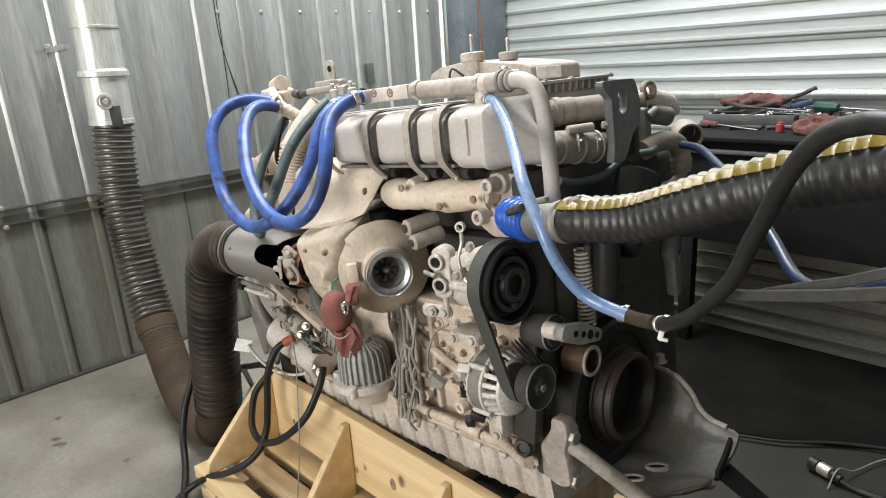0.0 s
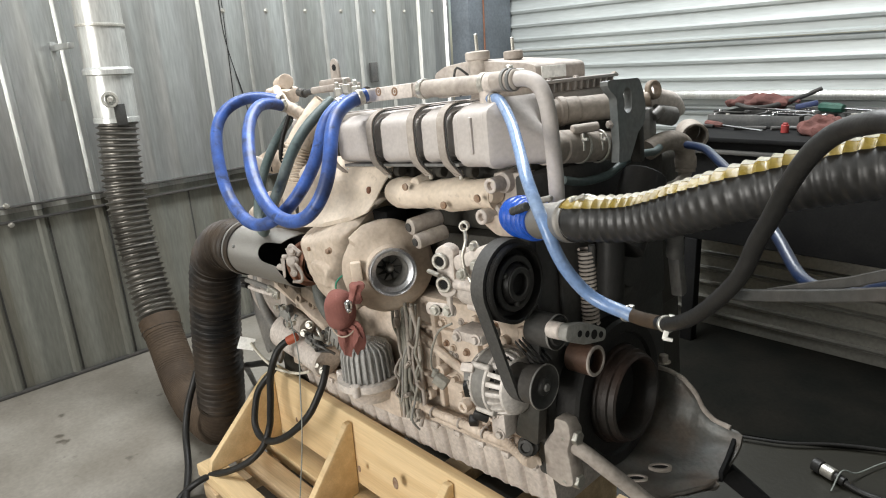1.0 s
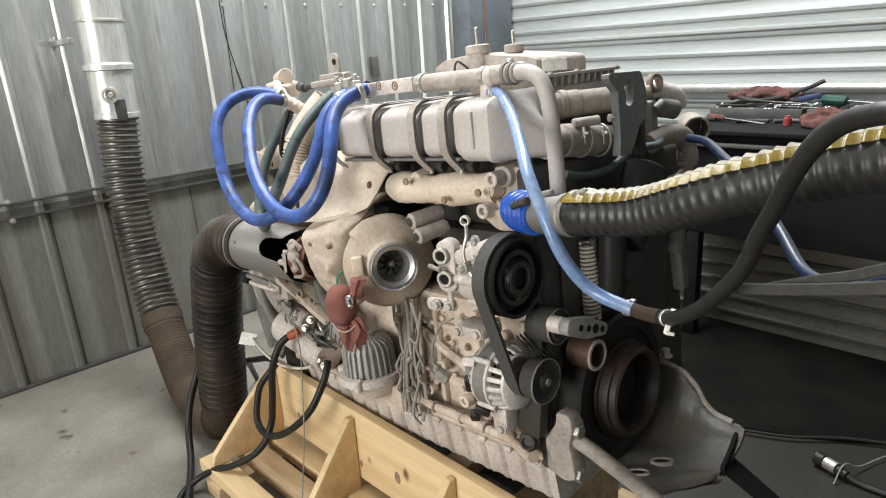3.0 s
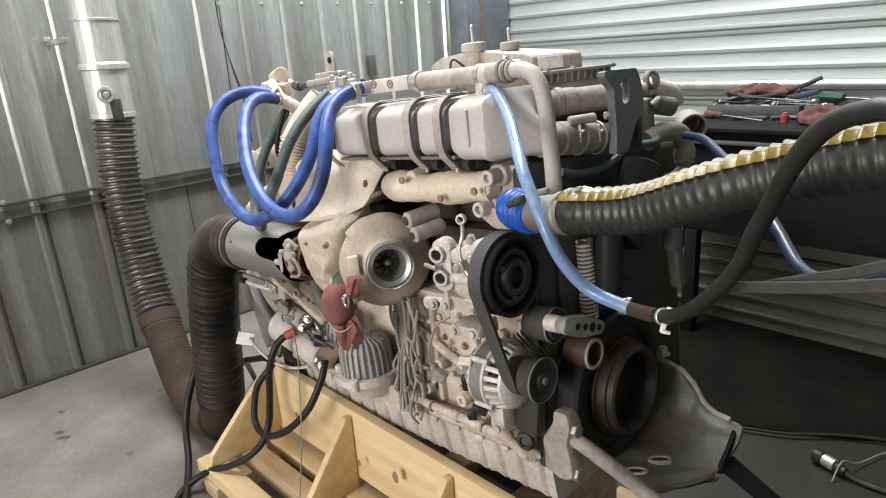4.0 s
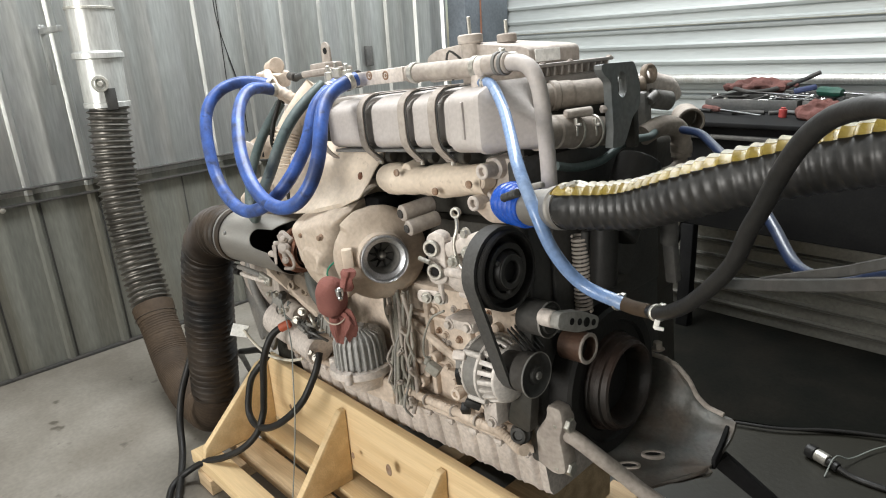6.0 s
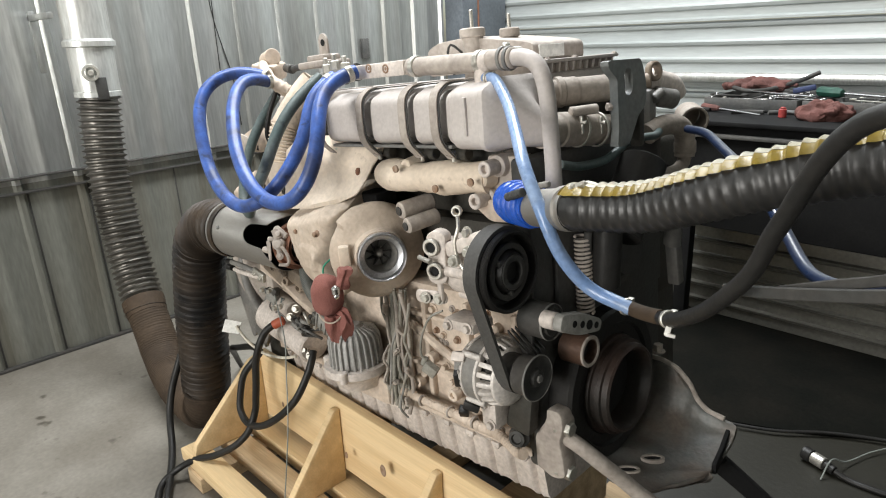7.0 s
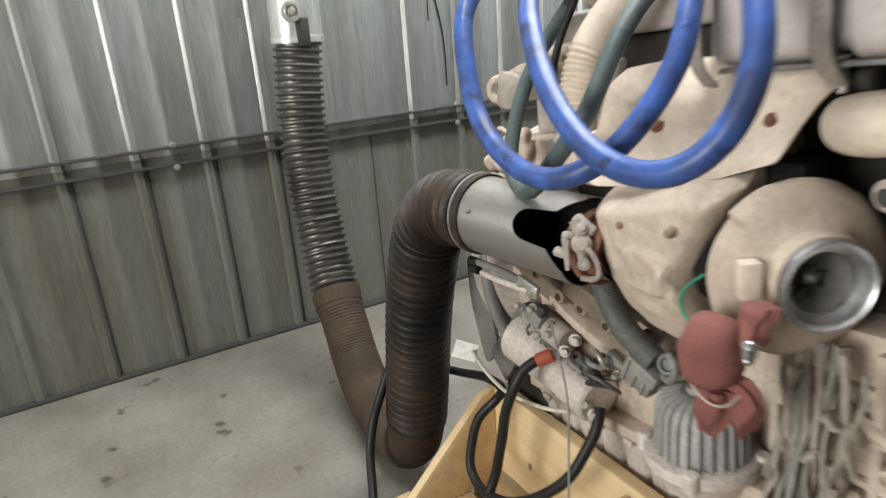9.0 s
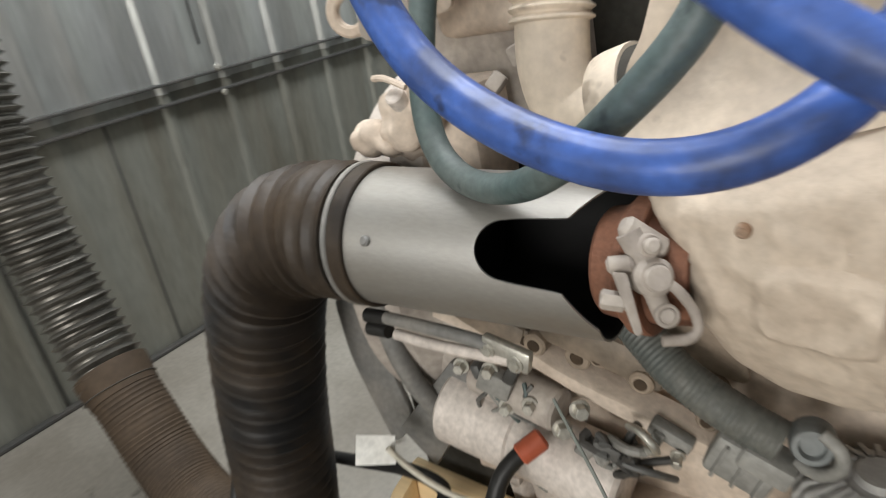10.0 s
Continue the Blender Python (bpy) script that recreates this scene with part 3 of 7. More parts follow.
for z in (1.70, 2.4):
    bm = B()
    ring(bm, (-3.10, 0.993, z), (-3.10, 0.9934, z + 0.012), 0.098, 0.09, 36)
    part("band", bm, ZINC, duct)

# ---- wooden cradle under the engine ----
cradle = thing("wooden_cradle", (-1.4, 1.1, FLOOR), "raw pine cradle of planks and triangular gussets under the engine", "cradle")


def plank(name, lo, hi, material=WOOD, rot=(0, 0, 0), label=""):
    bm = B()
    rotbox(bm, [(a + b) / 2 for a, b in zip(lo, hi)], [b - a for a, b in zip(lo, hi)], rot, 0.003)
    return part(name, bm, material, cradle, label)


bm = B()
prism(bm, [(-2.03, 0.20), (-2.03, 0.35), (-1.98, 0.452), (-0.74, 0.436), (-0.74, 0.20)], (0, 0.985, 0), (1, 0, 0), (0, 0, 1), -0.032)
part("side_plank", bm, WOOD, cradle)
bm = B()
prism(bm, [(-2.02, 0.20), (-2.02, 0.40), (-0.90, 0.40), (-0.90, 0.20)], (0, 1.50, 0), (1, 0, 0), (0, 0, 1), -0.032)
part("side_plank", bm, WOOD, cradle)


def gusset(x, width=0.024):
    bm = B()
    prism(bm, [(0.982, 0.165), (0.982, 0.424), (0.962, 0.424), (0.768, 0.178), (0.768, 0.165)], (x, 0, 0), (0, 1, 0), (0, 0, 1), width)
    part("gusset", bm, WOOD, cradle)


gusset(-1.512)
gusset(-1.066)
bm = B()
prism(bm, [(0.984, 0.165), (0.984, 0.445), (0.945, 0.432), (0.71, 0.205), (0.70, 0.165)], (-1.985, 0, 0), (0, 1, 0), (0, 0, 1), 0.024)
part("end_board", bm, WOOD, cradle)
plank("base_plank", (-2.06, 0.69, 0.118), (-0.70, 0.765, 0.163))
plank("base_plank", (-2.04, 0.815, 0.118), (-0.70, 0.895, 0.163), WOOD_DARK)
plank("base_plank", (-2.05, 0.93, 0.118), (-0.70, 1.02, 0.163))
plank("base_plank", (-2.05, 1.42, 0.118), (-0.90, 1.53, 0.163))
for x in (-2.0, -1.45, -0.9):
    plank("skid", (x, 0.68, FLOOR + 0.001), (x + 0.10, 1.58, 0.1175), WOOD_DARK)
for x in (-1.72, -0.95):
    plank("cross_beam", (x, 1.02, 0.166), (x + 0.11, 1.46, 0.345), WOOD_DARK)
for x, y, z, r in ((-1.254, 0.952, 0.335, 0.016), (-1.43, 0.952, 0.30, 0.009), (-1.50, 0.952, 0.37, 0.008), (-0.98, 0.952, 0.30, 0.012), (-1.78, 0.952, 0.33, 0.008)):
    bm = B()
    lathe(bm, (x, y + 0.001, z), (0, -1, 0), [(0, 0), (0, r), (0.0015, r * 0.9), (0.002, 0)], 18)
    bmesh.ops.scale(bm, vec=(0.8, 1, 1.25), space=Matrix.Translation((-x, -y, -z)), verts=bm.verts)
    part("knot", bm, BOLT, cradle, "dark brown wood knot")

# ---- loose hoses and cables ----


def hose_thing(name, pts, r, material, label, seg=16, category="hose", wave=None, step=0.01):
    bm = B()
    tube(bm, pts, r, seg, step, wave)
    return whole(name, bm, material, label, category)


def with_clamps(ob, spots, r, w=0.014):
    for p, d in spots:
        p, d = Vector(p), unit(d)
        bm = B()
        ring(bm, p - d * w / 2, p + d * w / 2, r + 0.0025, r - 0.001, 24)
        s = d.orthogonal().normalized()
        box(bm, p + s * (r + 0.001) - Vector((0.004, 0.004, 0.003)), p + s * (r + 0.001) + Vector((0.004, 0.004, 0.004)), 0.001)
        part("clamp", bm, ZINC, ob, "zinc-plated worm clamp")


def relax(pts, step=0.02, passes=7):
    """Even points along a hose, smoothed so that it hangs without kinks."""
    P = spline(pts, step)
    for _ in range(passes):
        P = [P[0]] + [a * 0.25 + b * 0.5 + c * 0.25 for a, b, c in zip(P, P[1:], P[2:])] + [P[-1]]
    return P


LOOP_A = relax([(-1.70, 1.0, 1.401), (-1.765, 0.95, 1.421), (-1.788, 0.885, 1.402), (-1.778, 0.832, 1.358), (-1.726, 0.795, 1.273), (-1.680, 0.780, 1.186), (-1.641, 0.773, 1.154), (-1.594, 0.765, 1.132), (-1.537, 0.758, 1.115), (-1.475, 0.754, 1.110), (-1.433, 0.758, 1.118), (-1.396, 0.773, 1.136), (-1.374, 0.800, 1.163), (-1.355, 0.828, 1.205), (-1.345, 0.855, 1.250), (-1.339, 0.885, 1.294), (-1.372, 0.905, 1.334), (-1.378, 0.930, 1.365), (-1.379, 0.960, 1.390), (-1.378, 1.000, 1.406)])
LOOP_B = relax([(-1.695, 1.0, 1.388), (-1.683, 0.93, 1.407), (-1.625, 0.85, 1.355), (-1.502, 0.775, 1.255), (-1.448, 0.757, 1.214), (-1.395, 0.745, 1.179), (-1.339, 0.740, 1.156), (-1.288, 0.743, 1.145), (-1.246, 0.750, 1.154), (-1.213, 0.762, 1.178), (-1.196, 0.777, 1.209), (-1.190, 0.795, 1.249), (-1.196, 0.812, 1.286), (-1.229, 0.840, 1.346), (-1.256, 0.872, 1.377), (-1.271, 0.905, 1.401), (-1.269, 0.940, 1.414), (-1.258, 0.975, 1.421)])
h1 = hose_thing("coolant_hose", LOOP_A, 0.0165, BLUE, "blue silicone coolant hose looped down from the engine top", 20)
with_clamps(h1, [(LOOP_A[0], (1, 0.6, 0)), (LOOP_A[-2], LOOP_A[-1] - LOOP_A[-3])], 0.0165)
h2 = hose_thing("coolant_hose", LOOP_B, 0.0165, BLUE, "blue silicone coolant hose looped down from the engine top", 20)
with_clamps(h2, [(LOOP_B[0], (-0.2, 1, 0)), (LOOP_B[-2], LOOP_B[-1] - LOOP_B[-3])], 0.0165)
rh = hose_thing("rubber_hose", relax([(-1.467, 1.02, 1.403), (-1.472, 0.96, 1.365), (-1.468, 0.90, 1.315), (-1.462, 0.85, 1.245), (-1.467, 0.826, 1.187), (-1.493, 0.820, 1.160), (-1.532, 0.820, 1.121), (-1.580, 0.832, 1.076), (-1.640, 0.862, 1.040), (-1.690, 0.880, 1.030), (-1.746, 0.900, 1.043), (-1.767, 0.910, 1.075), (-1.780, 0.930, 1.116), (-1.792, 0.970, 1.206), (-1.80, 1.04, 1.295), (-1.779, 1.07, 1.342)]), 0.0145, GREEN_HOSE, "grey-green rubber hose sagging beside the blue hoses")
with_clamps(rh, [((-1.475, 1.01, 1.392), (0.4, 0.5, 0.7))], 0.0145)
hose_thing("rubber_hose", [(-1.80, 1.10, 1.36), (-1.84, 1.08, 1.30), (-1.872, 1.06, 1.23), (-1.885, 1.05, 1.17)], 0.011, BLACK_RUBBER, "thin black rubber hose hanging at the engine rear")
lb = hose_thing("water_hose", [(-0.885, 1.000, 1.412), (-0.845, 0.985, 1.410), (-0.776, 0.937, 1.374), (-0.713, 0.880, 1.339), (-0.646, 0.819, 1.296), (-0.592, 0.793, 1.234), (-0.560, 0.798, 1.173), (-0.520, 0.816, 1.125), (-0.452, 0.820, 1.109)], 0.0105, BLUE_PALE, "pale blue PVC water hose hanging from the coolant tee")
with_clamps(lb, [((-0.87, 0.995, 1.412), (1, -0.4, 0)), ((-0.462, 0.823, 1.109), (1, -0.3, 0))], 0.0105, 0.006)
bh = hose_thing("water_hose", [(-0.400, 0.795, 1.121), (-0.360, 0.757, 1.142), (-0.310, 0.727, 1.180), (-0.258, 0.700, 1.243), (-0.235, 0.685, 1.296), (-0.222, 0.675, 1.321), (-0.199, 0.655, 1.369), (-0.178, 0.640, 1.401), (-0.157, 0.630, 1.420), (-0.134, 0.615, 1.429), (-0.105, 0.595, 1.433), (0.0, 0.56, 1.425), (0.3, 0.6, 1.2), (0.5, 0.7, 0.6), (0.6, 0.75, FLOOR + 0.02)], 0.0096, BLACK_RUBBER, "black rubber water hose arching past the engine", 18)
with_clamps(bh, [((-0.372, 0.769, 1.135), (1, -0.9, 0.5))], 0.0098, 0.008)
bm = B()
tube(bm, [(-0.456, 0.822, 1.109), (-0.43, 0.812, 1.112), (-0.39, 0.786, 1.126)], 0.0105, 18)
whole("hose_coupling", bm, BROWN_HOSE, "dull brown coupling joining blue and black hoses", "coupling")
hose_thing("water_hose", [(-0.70, 1.5, 1.262), (-0.64, 1.46, 1.262), (-0.583, 1.40, 1.250), (-0.451, 1.25, 1.215), (-0.352, 1.12, 1.172), (-0.275, 1.01, 1.148), (-0.192, 0.93, 1.17), (-0.135, 0.87, 1.215), (0.05, 0.8, 1.30), (0.4, 0.9, 1.0), (0.55, 1.1, FLOOR + 0.02)], 0.0095, BLUE_DARK, "dark blue water hose passing behind the large ribbed hose")


def strap(pts, width, thick, label):
    bm = B()
    P = spline(pts, 0.012)
    rows = []
    for i, p in enumerate(P):
        t = (P[min(i + 1, len(P) - 1)] - P[max(i - 1, 0)]).normalized()
        up = (Vector((0, 0, 1)) - t * t.z).normalized()
        side = t.cross(up)
        rows.append([bm.verts.new(p + up * a * width / 2 + side * b * thick / 2) for a, b in ((-1, -0.5), (-0.8, -1), (0.8, -1), (1, -0.5), (1, 0.5), (0.8, 1), (-0.8, 1), (-1, 0.5))])
    for a, b in zip(rows, rows[1:]):
        for k in range(8):
            j = (k + 1) % 8
            bm.faces.new((a[k], a[j], b[j], b[k]))
    bm.faces.new(rows[0])
    bm.faces.new(rows[-1])
    return whole("flat_hose", bm, DARK_PART, label, "hose")


strap([(-0.303, 0.76, 1.198), (-0.243, 0.73, 1.219), (-0.183, 0.70, 1.242), (-0.139, 0.68, 1.259), (-0.106, 0.66, 1.274), (-0.06, 0.63, 1.29), (0.2, 0.6, 1.25), (0.5, 0.7, 0.7), (0.6, 0.8, FLOOR + 0.03)], 0.0135, 0.005, "dark grey flattened hose slung sideways")
strap([(-0.235, 0.735, 1.222), (-0.184, 0.71, 1.249), (-0.142, 0.69, 1.270), (-0.110, 0.67, 1.290), (0.1, 0.6, 1.40), (0.5, 0.6, 0.9), (0.6, 0.65, FLOOR + 0.03)], 0.011, 0.004, "dark grey flattened hose slung sideways")

# big charge-air hose: steel collar, black ribs, yellow strip along the crown
air = thing("air_hose", (-0.4, 0.8, 1.27), "large black ribbed air hose with a yellow crown strip", "hose")
AIR = [(-0.545, 0.806, 1.247), (-0.525, 0.803, 1.251), (-0.432, 0.806, 1.266), (-0.345, 0.790, 1.300), (-0.291, 0.784, 1.322), (-0.233, 0.787, 1.341), (-0.18, 0.785, 1.357), (-0.129, 0.780, 1.371), (-0.07, 0.775, 1.385), (0.08, 0.80, 1.41), (0.4, 0.95, 1.42), (0.8, 1.1, 1.38), (1.2, 1.2, 1.15), (1.6, 1.25, 0.6), (1.7, 1.3, FLOOR + 0.05)]
bm = B()
tube(bm, AIR, 0.033, 26, 0.0024, ribbed(0.0318, 0.0019, 0.0155))
part("hose_body", bm, AIR_BLACK, air)


def crown(pts, r, pitch, a0, a1):
    """The wavy strip on the crown of a hose."""
    bm = B()
    P = spline(pts, 0.0024)
    s = 0.0
    rows = []
    for i, p in enumerate(P):
        t = (P[min(i + 1, len(P) - 1)] - P[max(i - 1, 0)]).normalized()
        up = (Vector((0, 0, 1)) - t * t.z).normalized()
        side = t.cross(up)
        if i:
            s += (p - P[i - 1]).length
        c = 1 - (s / pitch) % 1.0
        c = c if c < 0.88 else (1 - c) * 7.3
        rr = r + 0.0050 * c ** 1.6
        row = []
        for k in range(7):
            a = a0 + (a1 - a0) * k / 6 + (0.05 * c if k in (0, 6) else 0)
            row.append(bm.verts.new(p + (up * math.cos(a) + side * math.sin(a)) * rr))
        rows.append(row)
    for a, b in zip(rows, rows[1:]):
        for k in range(6):
            bm.faces.new((a[k], a[k + 1], b[k + 1], b[k]))
    bmesh.ops.solidify(bm, geom=bm.faces, thickness=-0.002)
    return bm


part("crown_strip", crown(AIR, 0.0342, 0.0155, 0.32, 0.82), YELLOW, air, "glossy yellow ribbed strip")
# overhead glint on the strip's top, built as a pale band
part("crown_web", crown(AIR, 0.0346, 0.0155, -0.60, 0.33), YELLOW_GLINT, air, "pale highlight painted on top of the yellow strip")
bm = B()
lathe(bm, (-0.655, 0.866, 1.217), (0.112, -0.062, 0.031), [(0, 0.027), (0, 0.031), (0.10, 0.031), (0.104, 0.0345), (0.122, 0.0345), (0.124, 0.031), (0.138, 0.031), (0.138, 0.027), (0, 0.027)], 32)
part("collar", bm, STEEL, air, "brushed steel collar")
bm = B()
tube(bm, [(-0.545, 0.803, 1.280), (-0.52, 0.803, 1.290), (-0.495, 0.80, 1.284)], 0.0028, 10)
cyl(bm, (-0.535, 0.795, 1.283), (-0.520, 0.795, 1.290), 0.0055, 6)
cyl(bm, (-0.545, 0.795, 1.279), (-0.538, 0.795, 1.282), 0.0068, 12)
part("clamp_bolt", bm, ZINC, air)

# battery cables and wires
hose_thing("battery_cable", [(-1.683, 0.938, 0.675), (-1.692, 0.926, 0.670), (-1.704, 0.908, 0.660), (-1.714, 0.890, 0.643), (-1.718, 0.873, 0.616), (-1.728, 0.861, 0.575), (-1.740, 0.857, 0.530), (-1.752, 0.856, 0.470), (-1.766, 0.854, 0.410), (-1.778, 0.850, 0.355), (-1.785, 0.820, 0.290), (-1.821, 0.780, 0.237), (-1.891, 0.735, 0.190), (-1.955, 0.705, 0.162), (-2.02, 0.668, 0.118), (-2.03, 0.60, 0.082), (-1.93, 0.535, 0.073), (-1.75, 0.42, 0.073), (-1.55, 0.22, 0.073)], 0.0115, BLACK_RUBBER, "thick black battery cable dropping over the cradle to the floor", category="cable")
hose_thing("supply_cable", [(-2.27, 0.90, 0.50), (-2.262, 0.85, 0.45), (-2.245, 0.80, 0.377), (-2.245, 0.76, 0.285), (-2.215, 0.725, 0.20), (-2.12, 0.68, 0.125), (-1.98, 0.60, 0.080), (-1.80, 0.50, 0.073), (-1.6, 0.30, 0.073), (-1.2, 0.1, 0.073)], 0.0125, BLACK_RUBBER, "thick black cable running down beside the exhaust hose", category="cable")
hose_thing("battery_cable", [(-1.569, 0.965, 0.600), (-1.558, 0.948, 0.575), (-1.560, 0.93, 0.536), (-1.579, 0.89, 0.460), (-1.639, 0.855, 0.388), (-1.716, 0.833, 0.335), (-1.807, 0.833, 0.305), (-1.868, 0.842, 0.325), (-1.880, 0.858, 0.385), (-1.875, 0.878, 0.445), (-1.850, 0.912, 0.495), (-1.862, 0.938, 0.508), (-1.950, 0.955, 0.490), (-2.093, 0.97, 0.432), (-2.197, 0.99, 0.385), (-2.40, 1.09, 0.25), (-2.6, 1.2, 0.075)], 0.0115, BLACK_RUBBER, "thick black battery cable in a loose loop", category="cable")
hose_thing("thin_wire", [(-1.638, 0.90, 0.785), (-1.56, 0.87, 0.68), (-1.52, 0.84, 0.60), (-1.48, 0.80, 0.45), (-1.46, 0.75, 0.25), (-1.44, 0.72, 0.17)], 0.002, WIRE, "thin grey wire hanging down", 6, "wire")
# ---- the diesel engine ----
PIVOT, LEANS = Vector((-1.0, 1.2, 0.9)), pose(0, 0, 0, 0, -4.5, 0)
BASE = (-1.25, 1.25, 0.36)
engine = thing("diesel_engine", BASE, "dust-covered six-cylinder truck diesel engine on a pine cradle", "engine")
engine.matrix_basis = Matrix.Translation(PIVOT) @ LEANS @ Matrix.Translation(Vector(BASE) - PIVOT)
BACK = LEANS.inverted()


def E(x, y, z):
    """From the shed's frame into the engine's own level frame."""
    return PIVOT + BACK @ (Vector((x, y, z)) - PIVOT)


def on(name, bm, material, parent=engine, label="", angle=35):
    return part(name, bm, material, parent, label, angle)


# crankcase with cast ribs and bosses
bm = B()
box(bm, (-1.86, 1.035, 0.60), (-0.80, 1.50, 0.92), 0.012)
for k in range(4):
    x = -1.27 + k * 0.145
    box(bm, (x - 0.008, 1.018, 0.62), (x + 0.008, 1.04, 0.90), 0.004)
for z in (0.70, 0.84):
    box(bm, (-1.27, 1.020, z - 0.006), (-0.82, 1.04, z + 0.006), 0.003)
rnd = random.Random(4)
for k in range(9):
    x, z = rnd.uniform(-1.45, -0.85), rnd.uniform(0.63, 0.89)
    cyl(bm, (x, 1.036, z), (x, rnd.uniform(1.004, 1.022), z), rnd.uniform(0.010, 0.022), 14, 0.003)
for (x0, z0, x1, z1) in ((-1.22, 0.83, -0.98, 0.72), (-1.22, 0.83, -1.20, 0.62), (-0.98, 0.72, -0.97, 0.62)):
    tube(bm, [(x0, 1.02, z0), (x1, 1.02, z1)], 0.012, 8, smooth=False)
block = on("crankcase", bm, DUST)
# near-black deck colour carries the shade of the recess
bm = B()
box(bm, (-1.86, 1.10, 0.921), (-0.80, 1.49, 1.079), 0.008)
on("upper_deck", bm, OILY_SHADE)
for k, (x, z) in enumerate(((-1.22, 0.835), (-1.10, 0.735), (-0.985, 0.725), (-1.16, 0.655), (-1.03, 0.655), (-1.24, 0.64), (-0.93, 0.66), (-1.33, 0.88))):
    bm = B()
    ring(bm, (x, 1.022, z), (x, 0.998, z), 0.016, 0.008, 18, 0.002)
    cyl(bm, (x, 1.022, z), (x, 1.006, z), 0.0085, 12)
    on("boss", bm, DUST, block)
# ledge pan rail
bm = B()
box(bm, (-1.86, 1.0, 0.578), (-0.78, 1.52, 0.602), 0.005)
rail = on("pan_rail", bm, DUST)
for k in range(9):
    bm = B()
    bolt(bm, (-1.36 + k * 0.075, 1.0, 0.602), (0, 0, 1), 0.007, 0.008)
    on("bolt", bm, BOLT, rail)
bm = B()
tube(bm, [(-1.20, 0.985, 0.625), (-1.10, 0.988, 0.618), (-1.0, 0.984, 0.620), (-0.92, 0.986, 0.613), (-0.86, 0.975, 0.622), (-0.80, 0.96, 0.612), (-0.77, 0.945, 0.625)], 0.012, 12, 0.004, lambda q: 0.0115 + 0.0012 * math.cos(2 * math.pi * q / 0.009))
on("loom_tube", bm, DUST, engine, "dusty ribbed wiring conduit along the ledge")
for x in (-1.13, -1.03, -0.95, -0.87):
    bm = B()
    ring(bm, (x, 0.986, 0.619), (x + 0.006, 0.986, 0.619), 0.0155, 0.011, 16)
    on("cable_tie", bm, DUST_GREY)
# oil pan with shallow pressed panels and a scalloped lower edge
bm = B()
n = 16 * 20
rows = []
for k in range(n + 1):
    x = -1.83 + 1.05 * k / n
    q = (x + 1.83) / 0.0656 % 1.0
    groove = math.exp(-((q - 0.5) / 0.10) ** 2)
    low = 0.446 - 0.010 * math.exp(-((q - 0.5) / 0.22) ** 2)
    rows.append([bm.verts.new((x, y + 0.020 * groove * w, z)) for y, z, w in ((1.004, 0.577, 0), (1.010, 0.566, 0.2), (1.022, 0.556, 0.8), (1.028, 0.520, 1), (1.036, low + 0.020, 1), (1.046, low + 0.004, 0.6), (1.062, low, 0.2), (1.48, low, 0))])
for a, b in zip(rows, rows[1:]):
    for j in range(7):
        bm.faces.new((a[j], b[j], b[j + 1], a[j + 1]))
for r in (rows[0], rows[-1]):
    bm.faces.new(r + [bm.verts.new((r[0].co.x, 1.48, 0.577))])
pan = on("oil_pan", bm, DUST_ALU)
for k in range(13):
    bm = B()
    x = -1.80 + k * 0.082
    box(bm, (x - 0.012, 0.996, 0.566), (x + 0.012, 1.012, 0.579), 0.003)
    bolt(bm, (x, 1.003, 0.567), (0, 0, -1), 0.006, 0.008)
    on("bolt", bm, DUST_ALU, pan)
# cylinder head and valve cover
# head blackened: shade under the cooler is put into its colour
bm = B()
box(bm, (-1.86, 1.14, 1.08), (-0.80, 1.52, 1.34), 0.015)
on("cylinder_head", bm, OILY_SHADE, engine, "oily cylinder head, blackened with painted recess shade")
bm = B()
box(bm, (-1.84, 1.13, 1.34), (-0.815, 1.44, 1.398), 0.01, 3)
vcover = on("valve_cover", bm, GREY_COVER)
zt = E(-0.78, 1.15, 1.443).z
bm = B()
box(bm, (-1.04, 1.150, 1.396), (-0.822, 1.425, zt - 0.008), 0.004)
on("cover_wall", bm, DUST_GREY, vcover)
bm = B()
box(bm, (-1.045, 1.134, zt - 0.008), (-0.808, 1.435, zt), 0.003)
on("cover_flange", bm, GREY_COVER, vcover)
for k in range(11):
    y = 1.152 + 0.0262 * k
    bm = B()
    prism(bm, [(-0.825, 1.397), (-0.825, zt - 0.008), (-0.810, zt - 0.008), (-0.813, 1.397)], (0, y, 0), (1, 0, 0), (0, 0, 1), 0.005, 0.001)
    on("rib", bm, GREY_COVER, vcover)
for y in (1.165, 1.265, 1.425):
    bm = B()
    bolt(bm, (-0.816, y, zt), (0, 0, 1), 0.005, 0.004)
    on("bolt", bm, DUST_GREY, vcover)
# breather housing with its two caps
bm = B()
prism(bm, round_poly([(-1.24, 1.41), (-1.24, 1.475), (-1.20, 1.49), (-1.10, 1.495), (-0.93, 1.470), (-0.90, 1.462), (-0.90, 1.42), (-1.05, 1.41)], 0.012), (0, 1.43, 0), (1, 0, 0), (0, 0, 1), 0.20)
breather = on("breather_housing", bm, DUST_GREY)
bm = B()
box(bm, (-0.901, 1.250, 1.430), (-0.8975, 1.345, 1.458), 0.001)
on("label_plate", bm, WHITE, breather, "faded blank label plate")
